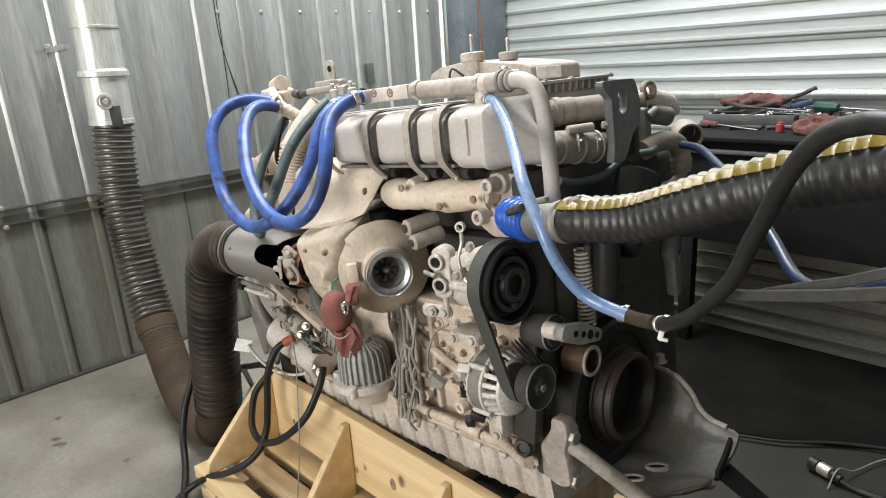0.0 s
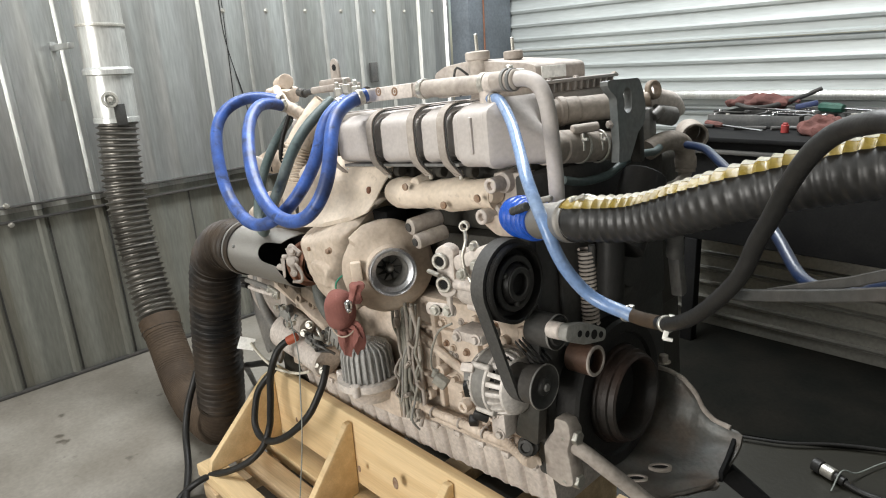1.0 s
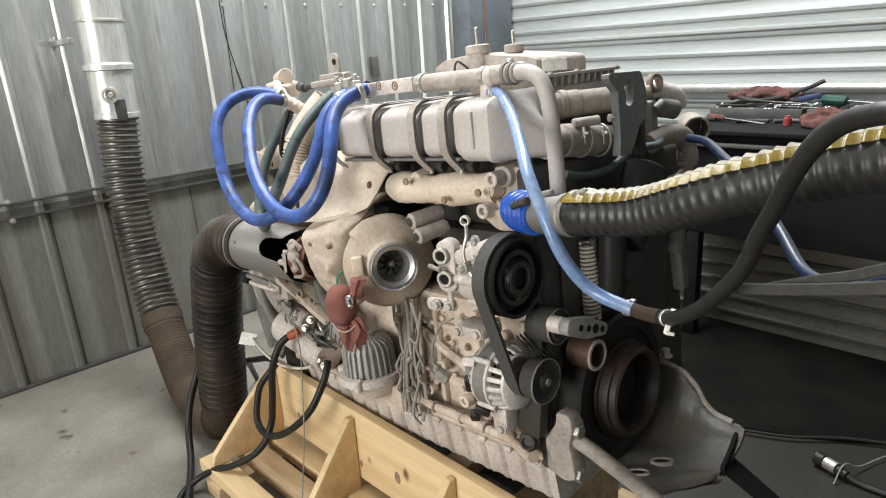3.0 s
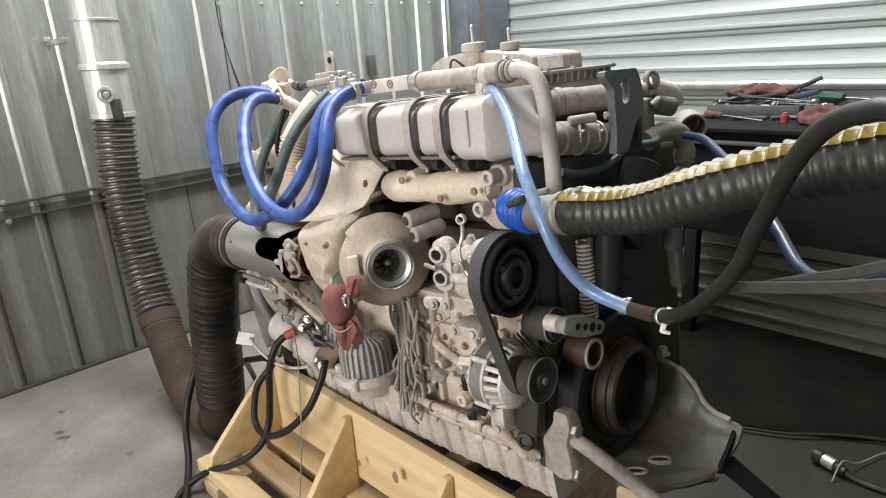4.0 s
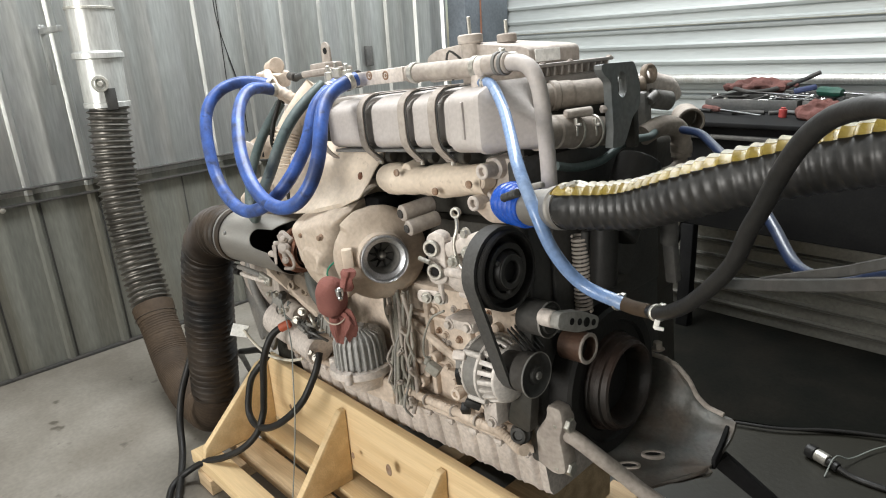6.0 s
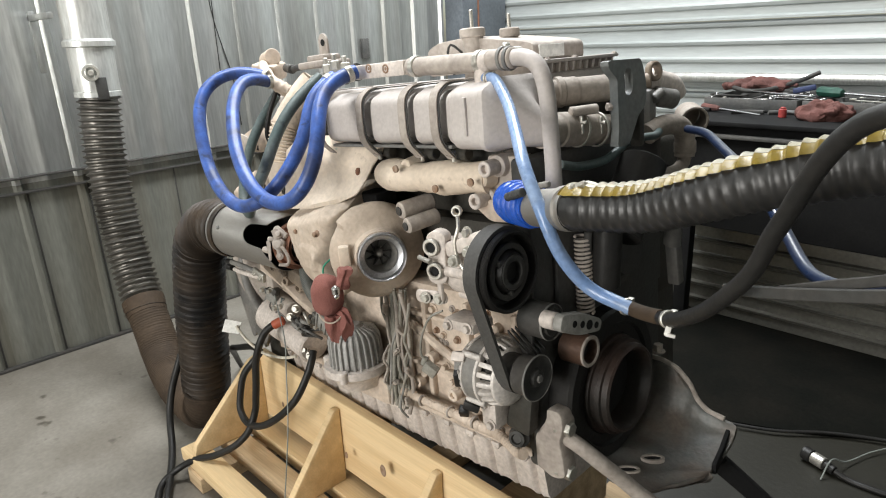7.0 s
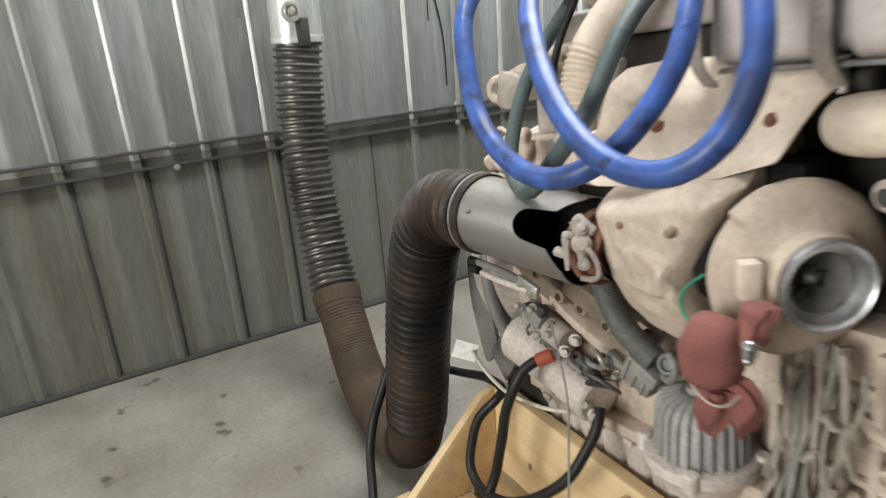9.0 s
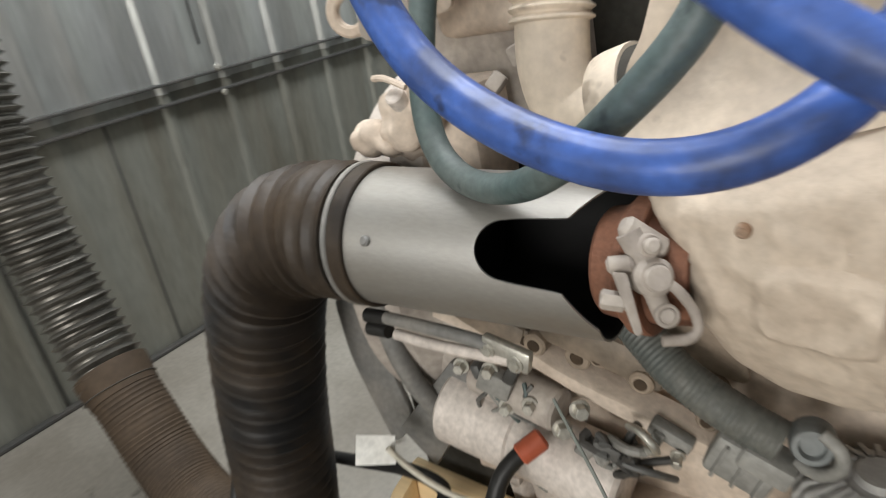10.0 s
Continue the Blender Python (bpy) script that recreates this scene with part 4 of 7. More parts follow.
for (x, y, z, s) in ((-1.13, 1.235, 1.503, 1.0), (-1.085, 1.32, 1.50, 0.8)):
    c = E(x, y, z)
    bm = B()
    lathe(bm, c - Vector((0, 0, 0.075)), (0, 0, 1), [(0, 0.026 * s), (0.055, 0.025 * s), (0.058, 0.031 * s), (0.075, 0.031 * s), (0.078, 0.027 * s), (0.078, 0)], 24)
    cap = on("cap", bm, DUST_GREY, breather)
    bm = B()
    cyl(bm, c + Vector((0, 0, 0.003)), c + Vector((0, 0, 0.045 * s)), 0.0045, 10)
    on("stud", bm, ZINC, breather)
bm = B()
tube(bm, [E(-1.13, 1.20, 1.45), E(-1.15, 1.18, 1.47), E(-1.16, 1.18, 1.44), E(-1.15, 1.19, 1.40)], 0.003, 8)
on("wire", bm, DARK_PART, breather)
bm = B()
cyl(bm, E(-0.87, 1.06, 1.455), E(-0.87, 1.09, 1.455), 0.012, 16)
cyl(bm, E(-0.885, 1.065, 1.447), E(-0.885, 1.065, 1.475), 0.008, 12)
cyl(bm, E(-0.885, 1.05, 1.462), E(-0.885, 1.085, 1.462), 0.005, 10)
on("sensor", bm, ZINC)

def ring_plate(bm, poly, hole, o, u, v, depth):
    """A plate with one hole: both outlines have the same number of corners."""
    u, v, o = unit(u), unit(v), Vector(o)
    w = u.cross(v)
    loops = [[bm.verts.new(o + u * a + v * b + w * d) for a, b in pts] for pts, d in ((poly, 0), (poly, depth), (hole, depth), (hole, 0))]
    for a, b in zip(loops, loops[1:] + loops[:1]):
        for i in range(len(a)):
            j = (i + 1) % len(a)
            bm.faces.new((a[i], a[j], b[j], b[i]))


def ray_outline(poly, c, n):
    """n points of the outline, at even angles round c."""
    out = []
    for i in range(n):
        a = 2 * math.pi * i / n
        dx, dy = math.cos(a), math.sin(a)
        best = None
        for (x0, y0), (x1, y1) in zip(poly, poly[1:] + poly[:1]):
            ex, ey = x1 - x0, y1 - y0
            den = dx * ey - dy * ex
            if abs(den) < 1e-12:
                continue
            t = ((x0 - c[0]) * ey - (y0 - c[1]) * ex) / den
            s = ((x0 - c[0]) * dy - (y0 - c[1]) * dx) / den
            if t > 0 and -1e-6 <= s <= 1 + 1e-6 and (best is None or t > best):
                best = t
        out.append((c[0] + dx * best, c[1] + dy * best))
    return out


# cooler casing: three segments with strap bands between, a larger end and a cone into the lower pipe
def loft(bm, rings):
    vs = [[bm.verts.new(p) for p in r] for r in rings]
    for a, b in zip(vs, vs[1:]):
        for i in range(len(a)):
            j = (i + 1) % len(a)
            bm.faces.new((a[i], a[j], b[j], b[i]))
    bm.faces.new(list(reversed(vs[0])))
    bm.faces.new(vs[-1])


MID = (1.05, 1.335)


def casing(front, top, low):
    """The casing's outline across, with a rounded upper shoulder."""
    poly = round_poly([(1.15, top), (0.998, top), (front + 0.003, top - 0.019), (front, low + 0.012), (front + 0.022, low), (1.15, low)], 0.013, 5)
    return ray_outline(poly, MID, 96)


TOP = 1.394
stations = [(-1.340, 0.965, TOP - 0.012, 1.288), (-1.335, 0.956, TOP - 0.005, 1.281), (-1.327, 0.952, TOP - 0.002, 1.278)]
for a, b in ((-1.199, -1.156), (-1.052, -1.013), (-0.955, -0.915)):
    stations += [(a - 0.004, 0.952, TOP, 1.277), (a, 0.956, TOP - 0.003, 1.279), (a + 0.002, 0.966, TOP - 0.010, 1.284), (b - 0.004, 0.966, TOP - 0.010, 1.284), (b, 0.955, TOP - 0.002, 1.277), (b + 0.006, 0.951, TOP, 1.274)]
stations += [(-0.900, 0.950, TOP, 1.273), (-0.895, 0.946, TOP + 0.003, 1.269), (-0.889, 0.943, TOP + 0.004, 1.266), (-0.822, 0.943, TOP + 0.004, 1.266), (-0.818, 0.940, TOP + 0.007, 1.263), (-0.806, 0.940, TOP + 0.007, 1.263), (-0.800, 0.945, TOP + 0.002, 1.267)]
rings = [[(x, y, z) for y, z in casing(f, t, l)] for x, f, t, l in stations]
mouth, out = E(-0.782, 1.060, 1.307), unit((0.20, 0.98, -0.02))
side = out.cross(Vector((0, 0, 1))).normalized()
last = rings[-1]
round_end = [mouth + (side * -math.cos(2 * math.pi * k / 96) + Vector((0, 0, 1)) * math.sin(2 * math.pi * k / 96)) * 0.033 for k in range(96)]
for f in (0.10, 0.25, 0.45, 0.65, 0.82, 1.0):
    rings.append([Vector(p).lerp(q, f) for p, q in zip(last, round_end)])
bm = B()
loft(bm, rings)
cooler = on("cooler_casing", bm, GREY_COVER, engine, "dusty grey exhaust-gas cooler casing with strap bands")
STRAP = [(1.12, 1.400), (1.0, 1.400), (0.966, 1.392), (0.947, 1.372), (0.943, 1.335), (0.944, 1.297), (0.953, 1.276), (0.972, 1.257), (0.984, 1.245)]


def strap(name, x, w, inset, material, label):
    bm = B()
    line = spline([(0, y, z) for y, z in STRAP], 0.008)
    rows = []
    for k, p in enumerate(line):
        d = (line[min(k + 1, len(line) - 1)] - line[max(k - 1, 0)]).normalized()
        n = Vector((0, d.z, -d.y))
        p = p + n * inset
        rows.append([bm.verts.new(p + Vector((x + e, 0, 0)) + n * g) for e, g in ((0, 0), (w, 0), (w, 0.0025), (0, 0.0025))])
    for p, q in zip(rows, rows[1:]):
        for i in range(4):
            j = (i + 1) % 4
            bm.faces.new((p[i], p[j], q[j], q[i]))
    bm.faces.new(rows[0])
    bm.faces.new(rows[-1])
    return on(name, bm, material, cooler, label)


for x0 in (-1.362, -1.193, -1.046, -0.949):
    if x0 > -1.3:
        strap("rubber_strip", x0 - 0.003, 0.0275, -0.004, GUN, "dark rubber strip under the strap")
    band = strap("band", x0, 0.022, 0.0, DUST_GREY, "pale grey strap band")
    for k in range(2):
        bm = B()
        prism(bm, [(-0.007, -0.005), (0.007, -0.005 + 0.010 * k), (-0.007 + 0.014 * k, 0.006)], (x0 + 0.011, 0.9655 + 0.009 * k, 1.2605 - 0.010 * k), (1, 0, 0), (0, 0.7, -0.7), 0.002, 0)
        on("slot", bm, VOID, band)
    bm = B()
    cyl(bm, (x0 + 0.016, 0.985, 1.262), (x0 + 0.016, 0.984, 1.236), 0.005, 10)
    on("bolt", bm, ZINC, band)
    bm = B()
    cyl(bm, (x0 + 0.027, 1.0, 1.252), (x0 + 0.045, 1.0, 1.252), 0.014, 16)
    on("strap_mount", bm, OILY_SHADE, cooler)
bm = B()
box(bm, (-1.33, 0.962, 1.268), (-0.915, 1.10, 1.275), 0.002)
on("lower_flange", bm, GUN_PALE, cooler)
bm = B()
box(bm, (-0.857, 0.9395, 1.296), (-0.848, 0.950, 1.370), 0.003)
on("rib", bm, GREY_COVER, cooler)
bm = B()
box(bm, (-1.46, 1.06, 1.20), (-0.80, 1.14, 1.262), 0.004)
on("cooler_bracket", bm, OILY_SHADE)

# coolant rail on top: drilled block, tube, tee, hose cuff and down pipe
bm = B()
rotbox(bm, E(-1.205, 1.01, 1.423), (0.18, 0.03, 0.032), (0, 0, 0), 0.003)
cblock = on("rail_block", bm, DUST_ALU, engine, "pale alloy coolant block")
for x in (-1.235, -1.175):
    bm = B()
    p = E(x, 0.996, 1.427)
    ring(bm, p, p + Vector((0, -0.003, 0)), 0.0105, 0.0065, 18, 0.0008)
    cyl(bm, p + Vector((0, 0.004, 0)), p + Vector((0, -0.0015, 0)), 0.0055, 6)
    on("socket_screw", bm, BOLT, cblock)
bm = B()
cyl(bm, E(-1.105, 1.005, 1.430), E(-0.900, 1.005, 1.441), 0.0195, 24, 0.004)
ctube = on("rail_tube", bm, DUST_GREY)
for x in (-1.09, -0.905):
    bm = B()
    ring(bm, E(x, 1.005, 1.4312 + (x + 1.09) * 0.054), E(x + 0.014, 1.005, 1.432 + (x + 1.09) * 0.054), 0.0225, 0.019, 24)
    on("clamp", bm, ZINC, ctube)
bm = B()
cyl(bm, E(-0.895, 1.005, 1.45), E(-0.893, 1.003, 1.395), 0.016, 18, 0.004)
cyl(bm, E(-0.894, 1.003, 1.413), E(-0.862, 0.992, 1.412), 0.010, 14)
cyl(bm, E(-0.90, 1.005, 1.441), E(-0.87, 1.005, 1.444), 0.021, 22, 0.003)
on("tee_piece", bm, DUST_ALU)
bm = B()
cyl(bm, E(-0.875, 1.005, 1.444), E(-0.815, 1.005, 1.449), 0.020, 22, 0.003)
on("hose_cuff", bm, DUST_GREY)
for x in (-0.845, -0.83):
    bm = B()
    ring(bm, E(x, 1.005, 1.4475), E(x + 0.008, 1.005, 1.448), 0.0225, 0.0195, 24)
    on("clamp", bm, GUN_PALE)
bm = B()
tube(bm, [E(-0.82, 1.005, 1.449), E(-0.79, 1.005, 1.449), E(-0.762, 1.004, 1.436), E(-0.743, 1.003, 1.40), E(-0.732, 1.002, 1.34), E(-0.723, 1.001, 1.27), E(-0.718, 1.0, 1.21)], 0.0155, 20)
on("down_pipe", bm, GREY_COVER, engine, "dusty grey-beige bent coolant pipe")

# exhaust manifold
bm = B()
P = [E(-1.21, 1.01, 1.182), E(-1.15, 1.0, 1.188), E(-1.05, 1.005, 1.193), E(-0.95, 1.008, 1.206), E(-0.885, 1.015, 1.212)]
tube(bm, P, 0.03, 22, 0.012, lambda s: 0.0355 + 0.003 * math.sin(s * 38))
roughen(bm, 0.004, 30)
manifold = on("exhaust_manifold", bm, DUST_PALE, engine, "dusty beige exhaust manifold")
for x, z, r in ((-1.115, 1.214, 0.017), (-0.990, 1.186, 0.016), (-0.888, 1.213, 0.017)):
    c = E(x, 0.985, z)
    bm = B()
    lathe(bm, c + Vector((0, 0.03, 0)), (0, -1, 0), [(-0.02, 0), (0, r * 1.25), (0.03, r), (0.033, r * 0.8), (0.033, 0)], 18)
    on("boss", bm, DUST_PALE, manifold)
# flat brown discs paint the dark inside the bolt holes
for x, z in ((-1.115, 1.214), (-0.990, 1.186), (-0.888, 1.213)):
    c = E(x, 0.953, z)
    bm = B()
    cyl(bm, c + Vector((0, 0.004, 0)), c + Vector((0, -0.0012, 0)), 0.0085, 14, 0.0005)
    on("bolt_hole", bm, BOLT, manifold, "brown disc painted as a dark bolt hole")
for (x, z) in ((-0.862, 1.240), (-0.890, 1.170)):
    c = E(x, 0.965, z)
    bm = B()
    ring(bm, c + Vector((0, 0.035, 0)), c, 0.0165, 0.0085, 22, 0.002)
    cyl(bm, c + Vector((0, 0.08, 0)), c + Vector((0, 0.012, 0)), 0.010, 16)
    lathe(bm, c + Vector((0, 0.09, 0)), (0, -1, 0), [(0, 0.026), (0.05, 0.022), (0.055, 0.0165)], 20)
    on("mount_eye", bm, DUST_ALU)
bm = B()
rotbox(bm, E(-0.86, 1.05, 1.20), (0.08, 0.06, 0.12), (0, 0, 0), 0.01)
on("thermostat_housing", bm, DUST_GREY)
# two heat sleeves behind the turbocharger
for a, b, r in (((-1.132, 0.972, 1.110), (-1.115, 1.06, 1.120), 0.0205), ((-1.098, 0.960, 1.082), (-1.082, 1.045, 1.092), 0.0185)):
    bm = B()
    cyl(bm, E(*a), E(*b), r, 20, 0.004)
    s = on("sleeve", bm, DUST_GREY)
    bm = B()
    d = (E(*a) - E(*b)).normalized()
    cyl(bm, E(*a), E(*a) + d * 0.005, r * 0.55, 14, 0.002)
    on("plug", bm, DARK_PART, s)

# turbocharger: wrapped turbine side, volute and bright inlet
TC = E(-1.167, 0.938, 0.999)
SWING = Matrix.Translation(TC) @ pose(0, 0, 0, 0, 0, -28) @ Matrix.Translation(-TC)
bm = B()
n, m = 96, 26
prof = [(-0.081, 0.050), (-0.080, 0.094), (-0.078, 0.104), (-0.074, 0.111), (-0.068, 0.115), (-0.060, 0.115), (-0.053, 0.110), (-0.043, 0.101), (-0.036, 0.087), (-0.030, 0.074), (-0.024, 0.066), (-0.012, 0.063), (-0.004, 0.062), (-0.004, 0.050)]
rows = []
for h, r in prof:
    row = []
    for i in range(n):
        a = 2 * math.pi * i / n
        grow = 1 + (0.085 * ((i / n + 0.62) % 1.0) if r > 0.1 else 0)
        row.append(bm.verts.new(TC + Vector((h, r * grow * math.cos(a), r * grow * math.sin(a)))))
    rows.append(row)
for a, b in zip(rows, rows[1:]):
    for i in range(n):
        j = (i + 1) % n
        bm.faces.new((a[i], a[j], b[j], b[i]))
roughen(bm, 0.0015, 40)
bm.transform(SWING)
compressor = on("compressor_volute", bm, TURBO, engine, "dusty beige turbocharger volute")
bm = B()
ring(bm, TC + Vector((-0.079, 0, 0)), TC + Vector((-0.075, 0, 0)), 0.1125, 0.100, 72)
bm.transform(SWING)
on("seam", bm, DUST, compressor)
bm = B()
lathe(bm, TC, (1, 0, 0), [(-0.016, 0.054), (-0.014, 0.0595), (0.006, 0.0605), (0.011, 0.0595), (0.012, 0.057), (0.009, 0.0545), (0.000, 0.052), (-0.004, 0.046), (-0.006, 0.0415), (-0.010, 0.040)], 64)
bm.transform(SWING)
on("inlet_ring", bm, BRIGHT, compressor, "bright machined air inlet ring")
bm = B()
lathe(bm, TC, (1, 0, 0), [(-0.0095, 0.0405), (-0.03, 0.038), (-0.055, 0.034), (-0.06, 0.0)], 48)
bm.transform(SWING)
on("inlet_bore", bm, GUN_PALE, compressor, "dull grey inlet bore")
bm = B()
lathe(bm, TC + Vector((-0.052, 0, 0)), (1, 0, 0), [(0, 0.014), (0.015, 0.011), (0.026, 0.006), (0.030, 0)], 20)
bm.transform(SWING)
hub = on("impeller_nut", bm, STEEL, compressor)
for i in range(9):
    a = 2 * math.pi * i / 9
    t = B()
    prism(t, [(0.009, 0), (0.033, 0.002), (0.030, 0.006), (0.010, 0.012)], (0, 0, 0), (0, math.cos(a), math.sin(a)), (0.85, -0.5 * math.sin(a), 0.5 * math.cos(a)), 0.0015, 0)
    bmesh.ops.translate(t, vec=TC + Vector((-0.048, 0, 0)), verts=t.verts)
    t.transform(SWING)
    on("blade", t, DARK_PART, compressor)
bm = B()
rotbox(bm, E(-1.226, 0.872, 1.006), (0.026, 0.026, 0.050), (0, 0, -38), 0.004)
on("name_plate", bm, DUST_PALE, compressor, "small blank plate boss")
# wrapped turbine housing (heat shield blanket), pillowy
def blob(c, radii, seg=28, rows=16, amp=0.008, sc=14, seed=0, power=2.6):
    bm = B()
    grid = []
    for i in range(rows + 1):
        th = math.pi * i / rows
        row = []
        for k in range(seg):
            ph = 2 * math.pi * k / seg
            d = Vector((math.sin(th) * math.cos(ph), math.sin(th) * math.sin(ph), math.cos(th)))
            s = (abs(d.x) ** power + abs(d.y) ** power + abs(d.z) ** power) ** (-1 / power)
            p = Vector((d.x * s * radii[0], d.y * s * radii[1], d.z * s * radii[2]))
            p += d * amp * noise.noise(p * sc + Vector((seed, seed, seed)))
            row.append(bm.verts.new(Vector(c) + p))
        grid.append(row)
    for a, b in zip(grid, grid[1:]):
        for k in range(seg):
            j = (k + 1) % seg
            bm.faces.new((a[k], a[j], b[j], b[k]))
    bmesh.ops.remove_doubles(bm, verts=bm.verts, dist=1e-5)
    return bm


# outline of the pressed shell, seen from the gate side
SHELL = [(-1.557, 1.058), (-1.555, 1.10), (-1.50, 1.16), (-1.42, 1.17), (-1.34, 1.155), (-1.290, 1.120), (-1.283, 1.104), (-1.294, 1.082), (-1.311, 1.055), (-1.327, 1.020), (-1.335, 0.992), (-1.344, 0.965), (-1.342, 0.945), (-1.328, 0.915), (-1.322, 0.880), (-1.335, 0.850), (-1.37, 0.843), (-1.43, 0.850), (-1.470, 0.880), (-1.492, 0.915), (-1.509, 0.962), (-1.535, 1.02)]
SHELL = round_poly(SHELL, 0.016, 8)
bm = B()
cx, cz = -1.385, 1.01
rows = []
M = 44
for j in range(M + 6):
    row = []
    for (px, pz) in SHELL:
        k = min(1.0, (j + 0.5) / M)
        x, z = cx + (px - cx) * k, cz + (pz - cz) * k
        edge = k ** 5
        y = 0.886 + 0.030 * edge + 0.12 * max(0.0, x + 1.365) * edge + 26 * max(0, z - (1.138 + (x + 1.247) * 0.28 - 0.05)) ** 2 + 0.25 * max(0, 0.92 - z)
        y += 0.010 * noise.noise(Vector((x * 9, z * 9, 3))) + 0.0065 * noise.noise(Vector((x * 24 + z * 16, z * 28, 7))) + 0.0026 * noise.noise(Vector((x * 70, z * 46 + x * 30, 1)))
        pad = (abs((x + 1.400) / 0.040) ** 4 + abs((z - 0.960) / 0.030) ** 4) ** 0.25
        y -= 0.0075 * max(0.0, min(1.0, (1.2 - pad) / 0.2))
        y -= 0.007 * math.exp(-((x - 0.5 * (z - 1.0) + 1.345) / 0.012) ** 2) * max(0, min(1, (z - 0.90) / 0.05)) * max(0, min(1, (1.02 - z) / 0.06))
        if j >= M:
            t = (j - M + 1) / 6
            y += 0.075 * t
            if x < cx - 0.05:
                x, y = x - 0.045 * t, y + 0.01 * t
            else:
                x, z = x + (cx - x) * 0.10 * t, z + (cz - z) * 0.10 * t
        row.append(bm.verts.new(E(x, y, z)))
    rows.append(row)
mid = bm.verts.new(E(cx, 0.884, cz))
N = len(SHELL)
for i in range(N):
    bm.faces.new((mid, rows[0][i], rows[0][(i + 1) % N]))
for a, b in zip(rows, rows[1:]):
    for i in range(N):
        j = (i + 1) % N
        bm.faces.new((a[i], b[i], b[j], a[j]))
shield = on("turbine_shield", bm, TURBO, engine, "crinkled beige heat shield round the turbine")
for x, y, z, r in ((-1.456, 0.886, 1.020, 0.0062), (-1.358, 0.880, 1.032, 0.0072)):
    bm = B()
    c = E(x, y, z)
    lathe(bm, c + Vector((0, 0.012, 0)), (0, -1, 0), [(0, r * 1.5), (0.006, r * 1.3), (0.008, r), (0.014, r), (0.016, r * 0.7), (0.016, 0)], 18)
    on("bolt", bm, BOLT, shield, "rusty shield bolt")
# black box behind the gap paints in the shade between shell and volute
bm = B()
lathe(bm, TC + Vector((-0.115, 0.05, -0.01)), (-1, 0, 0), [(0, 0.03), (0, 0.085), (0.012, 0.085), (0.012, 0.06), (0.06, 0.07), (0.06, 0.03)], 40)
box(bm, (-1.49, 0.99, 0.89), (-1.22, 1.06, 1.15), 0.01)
on("bearing_housing", bm, BLACK_PAINT_SHADE)
# upper curved shield sheet over the manifold
COVER = round_poly([(-1.551, 1.157), (-1.544, 1.190), (-1.546, 1.215), (-1.52, 1.245), (-1.45, 1.258), (-1.40, 1.260), (-1.307, 1.258), (-1.213, 1.262), (-1.212, 1.234), (-1.228, 1.209), (-1.244, 1.174), (-1.247, 1.138), (-1.327, 1.106), (-1.419, 1.081), (-1.53, 1.066), (-1.552, 1.070), (-1.571, 1.094), (-1.569, 1.112), (-1.561, 1.137)], 0.008, 4)
bm = B()
cx, cz = -1.42, 1.165
g = []
for j in range(19):
    k = j / 18
    row = []
    for px, pz in COVER:
        x, z = cx + (px - cx) * k, cz + (pz - cz) * k
        low = 1.138 + (x + 1.247) * 0.28
        t = max(0.0, min(1.0, (low + 0.08 - z) / 0.08))
        y = 0.985 - 0.042 * t * t + 1.1 * max(0.0, z - 1.20) ** 1.3 - 0.21 * max(0.0, -1.32 - x)
        y += 0.008 * noise.noise(Vector((x * 11, z * 11, 5))) + 0.003 * noise.noise(Vector((x * 40, z * 40, 2)))
        row.append(E(x, y, z))
    g.append(row)
mid = bm.verts.new(sum(g[0], Vector()) / len(g[0]))
g = [[bm.verts.new(p) for p in row] for row in g[1:]]
N = len(COVER)
for i in range(N):
    bm.faces.new((mid, g[0][i], g[0][(i + 1) % N]))
for a, b in zip(g, g[1:]):
    for i in range(N):
        j = (i + 1) % N
        bm.faces.new((a[i], b[i], b[j], a[j]))
bmesh.ops.recalc_face_normals(bm, faces=bm.faces)
bmesh.ops.solidify(bm, geom=bm.faces, thickness=0.003)
upper = on("manifold_shield", bm, DUST_PALE, engine, "curved beige sheet heat shield")
for (x, y, z) in ((-1.285, 0.980, 1.185), (-1.450, 0.955, 1.165)):
    bm = B()
    bolt(bm, E(x, y, z), (0, -1, 0.5), 0.008, 0.006)
    on("bolt", bm, RUST, upper)
# exhaust outlet flange, v-band clamp and its latch
FL = E(-1.545, 0.934, 0.952)
bm = B()
lathe(bm, FL, (-1, 0, 0), [(-0.05, 0.052), (0.0, 0.056), (0.012, 0.060), (0.018, 0.055), (0.034, 0.053), (0.038, 0.049), (0.034, 0.044), (-0.05, 0.044)], 44)
flange = on("outlet_flange", bm, RUST, engine, "rusty turbine outlet flange")
bm = B()
ring(bm, FL + Vector((0.012, 0, 0)), FL + Vector((-0.006, 0, 0)), 0.067, 0.056, 40)
on("v_band", bm, RUST, flange)
# the latch in its own frame: a along the band, b up, c outwards
LO = E(-1.5161, 0.8643, 0.9794)
LA, LB, LC = (BACK @ Vector(v) for v in ((0.806, 0.580, -0.120), (-0.154, 0.402, 0.903), (0.572, -0.709, 0.413)))


def latch_at(a, b, c=0.0):
    return LO + LA * a + LB * b + LC * c


def latch_piece(name, bm, parent, material=DUST_GREY, label=""):
    roughen(bm, 0.0012, 70)
    return on(name, bm, material, parent, label)


bm = B()
cyl(bm, latch_at(0, 0, -0.030), latch_at(0, 0, 0.004), 0.0165, 26, 0.004)
cyl(bm, latch_at(0.001, -0.001, 0.003), latch_at(0.001, -0.001, 0.009), 0.0115, 24, 0.003)
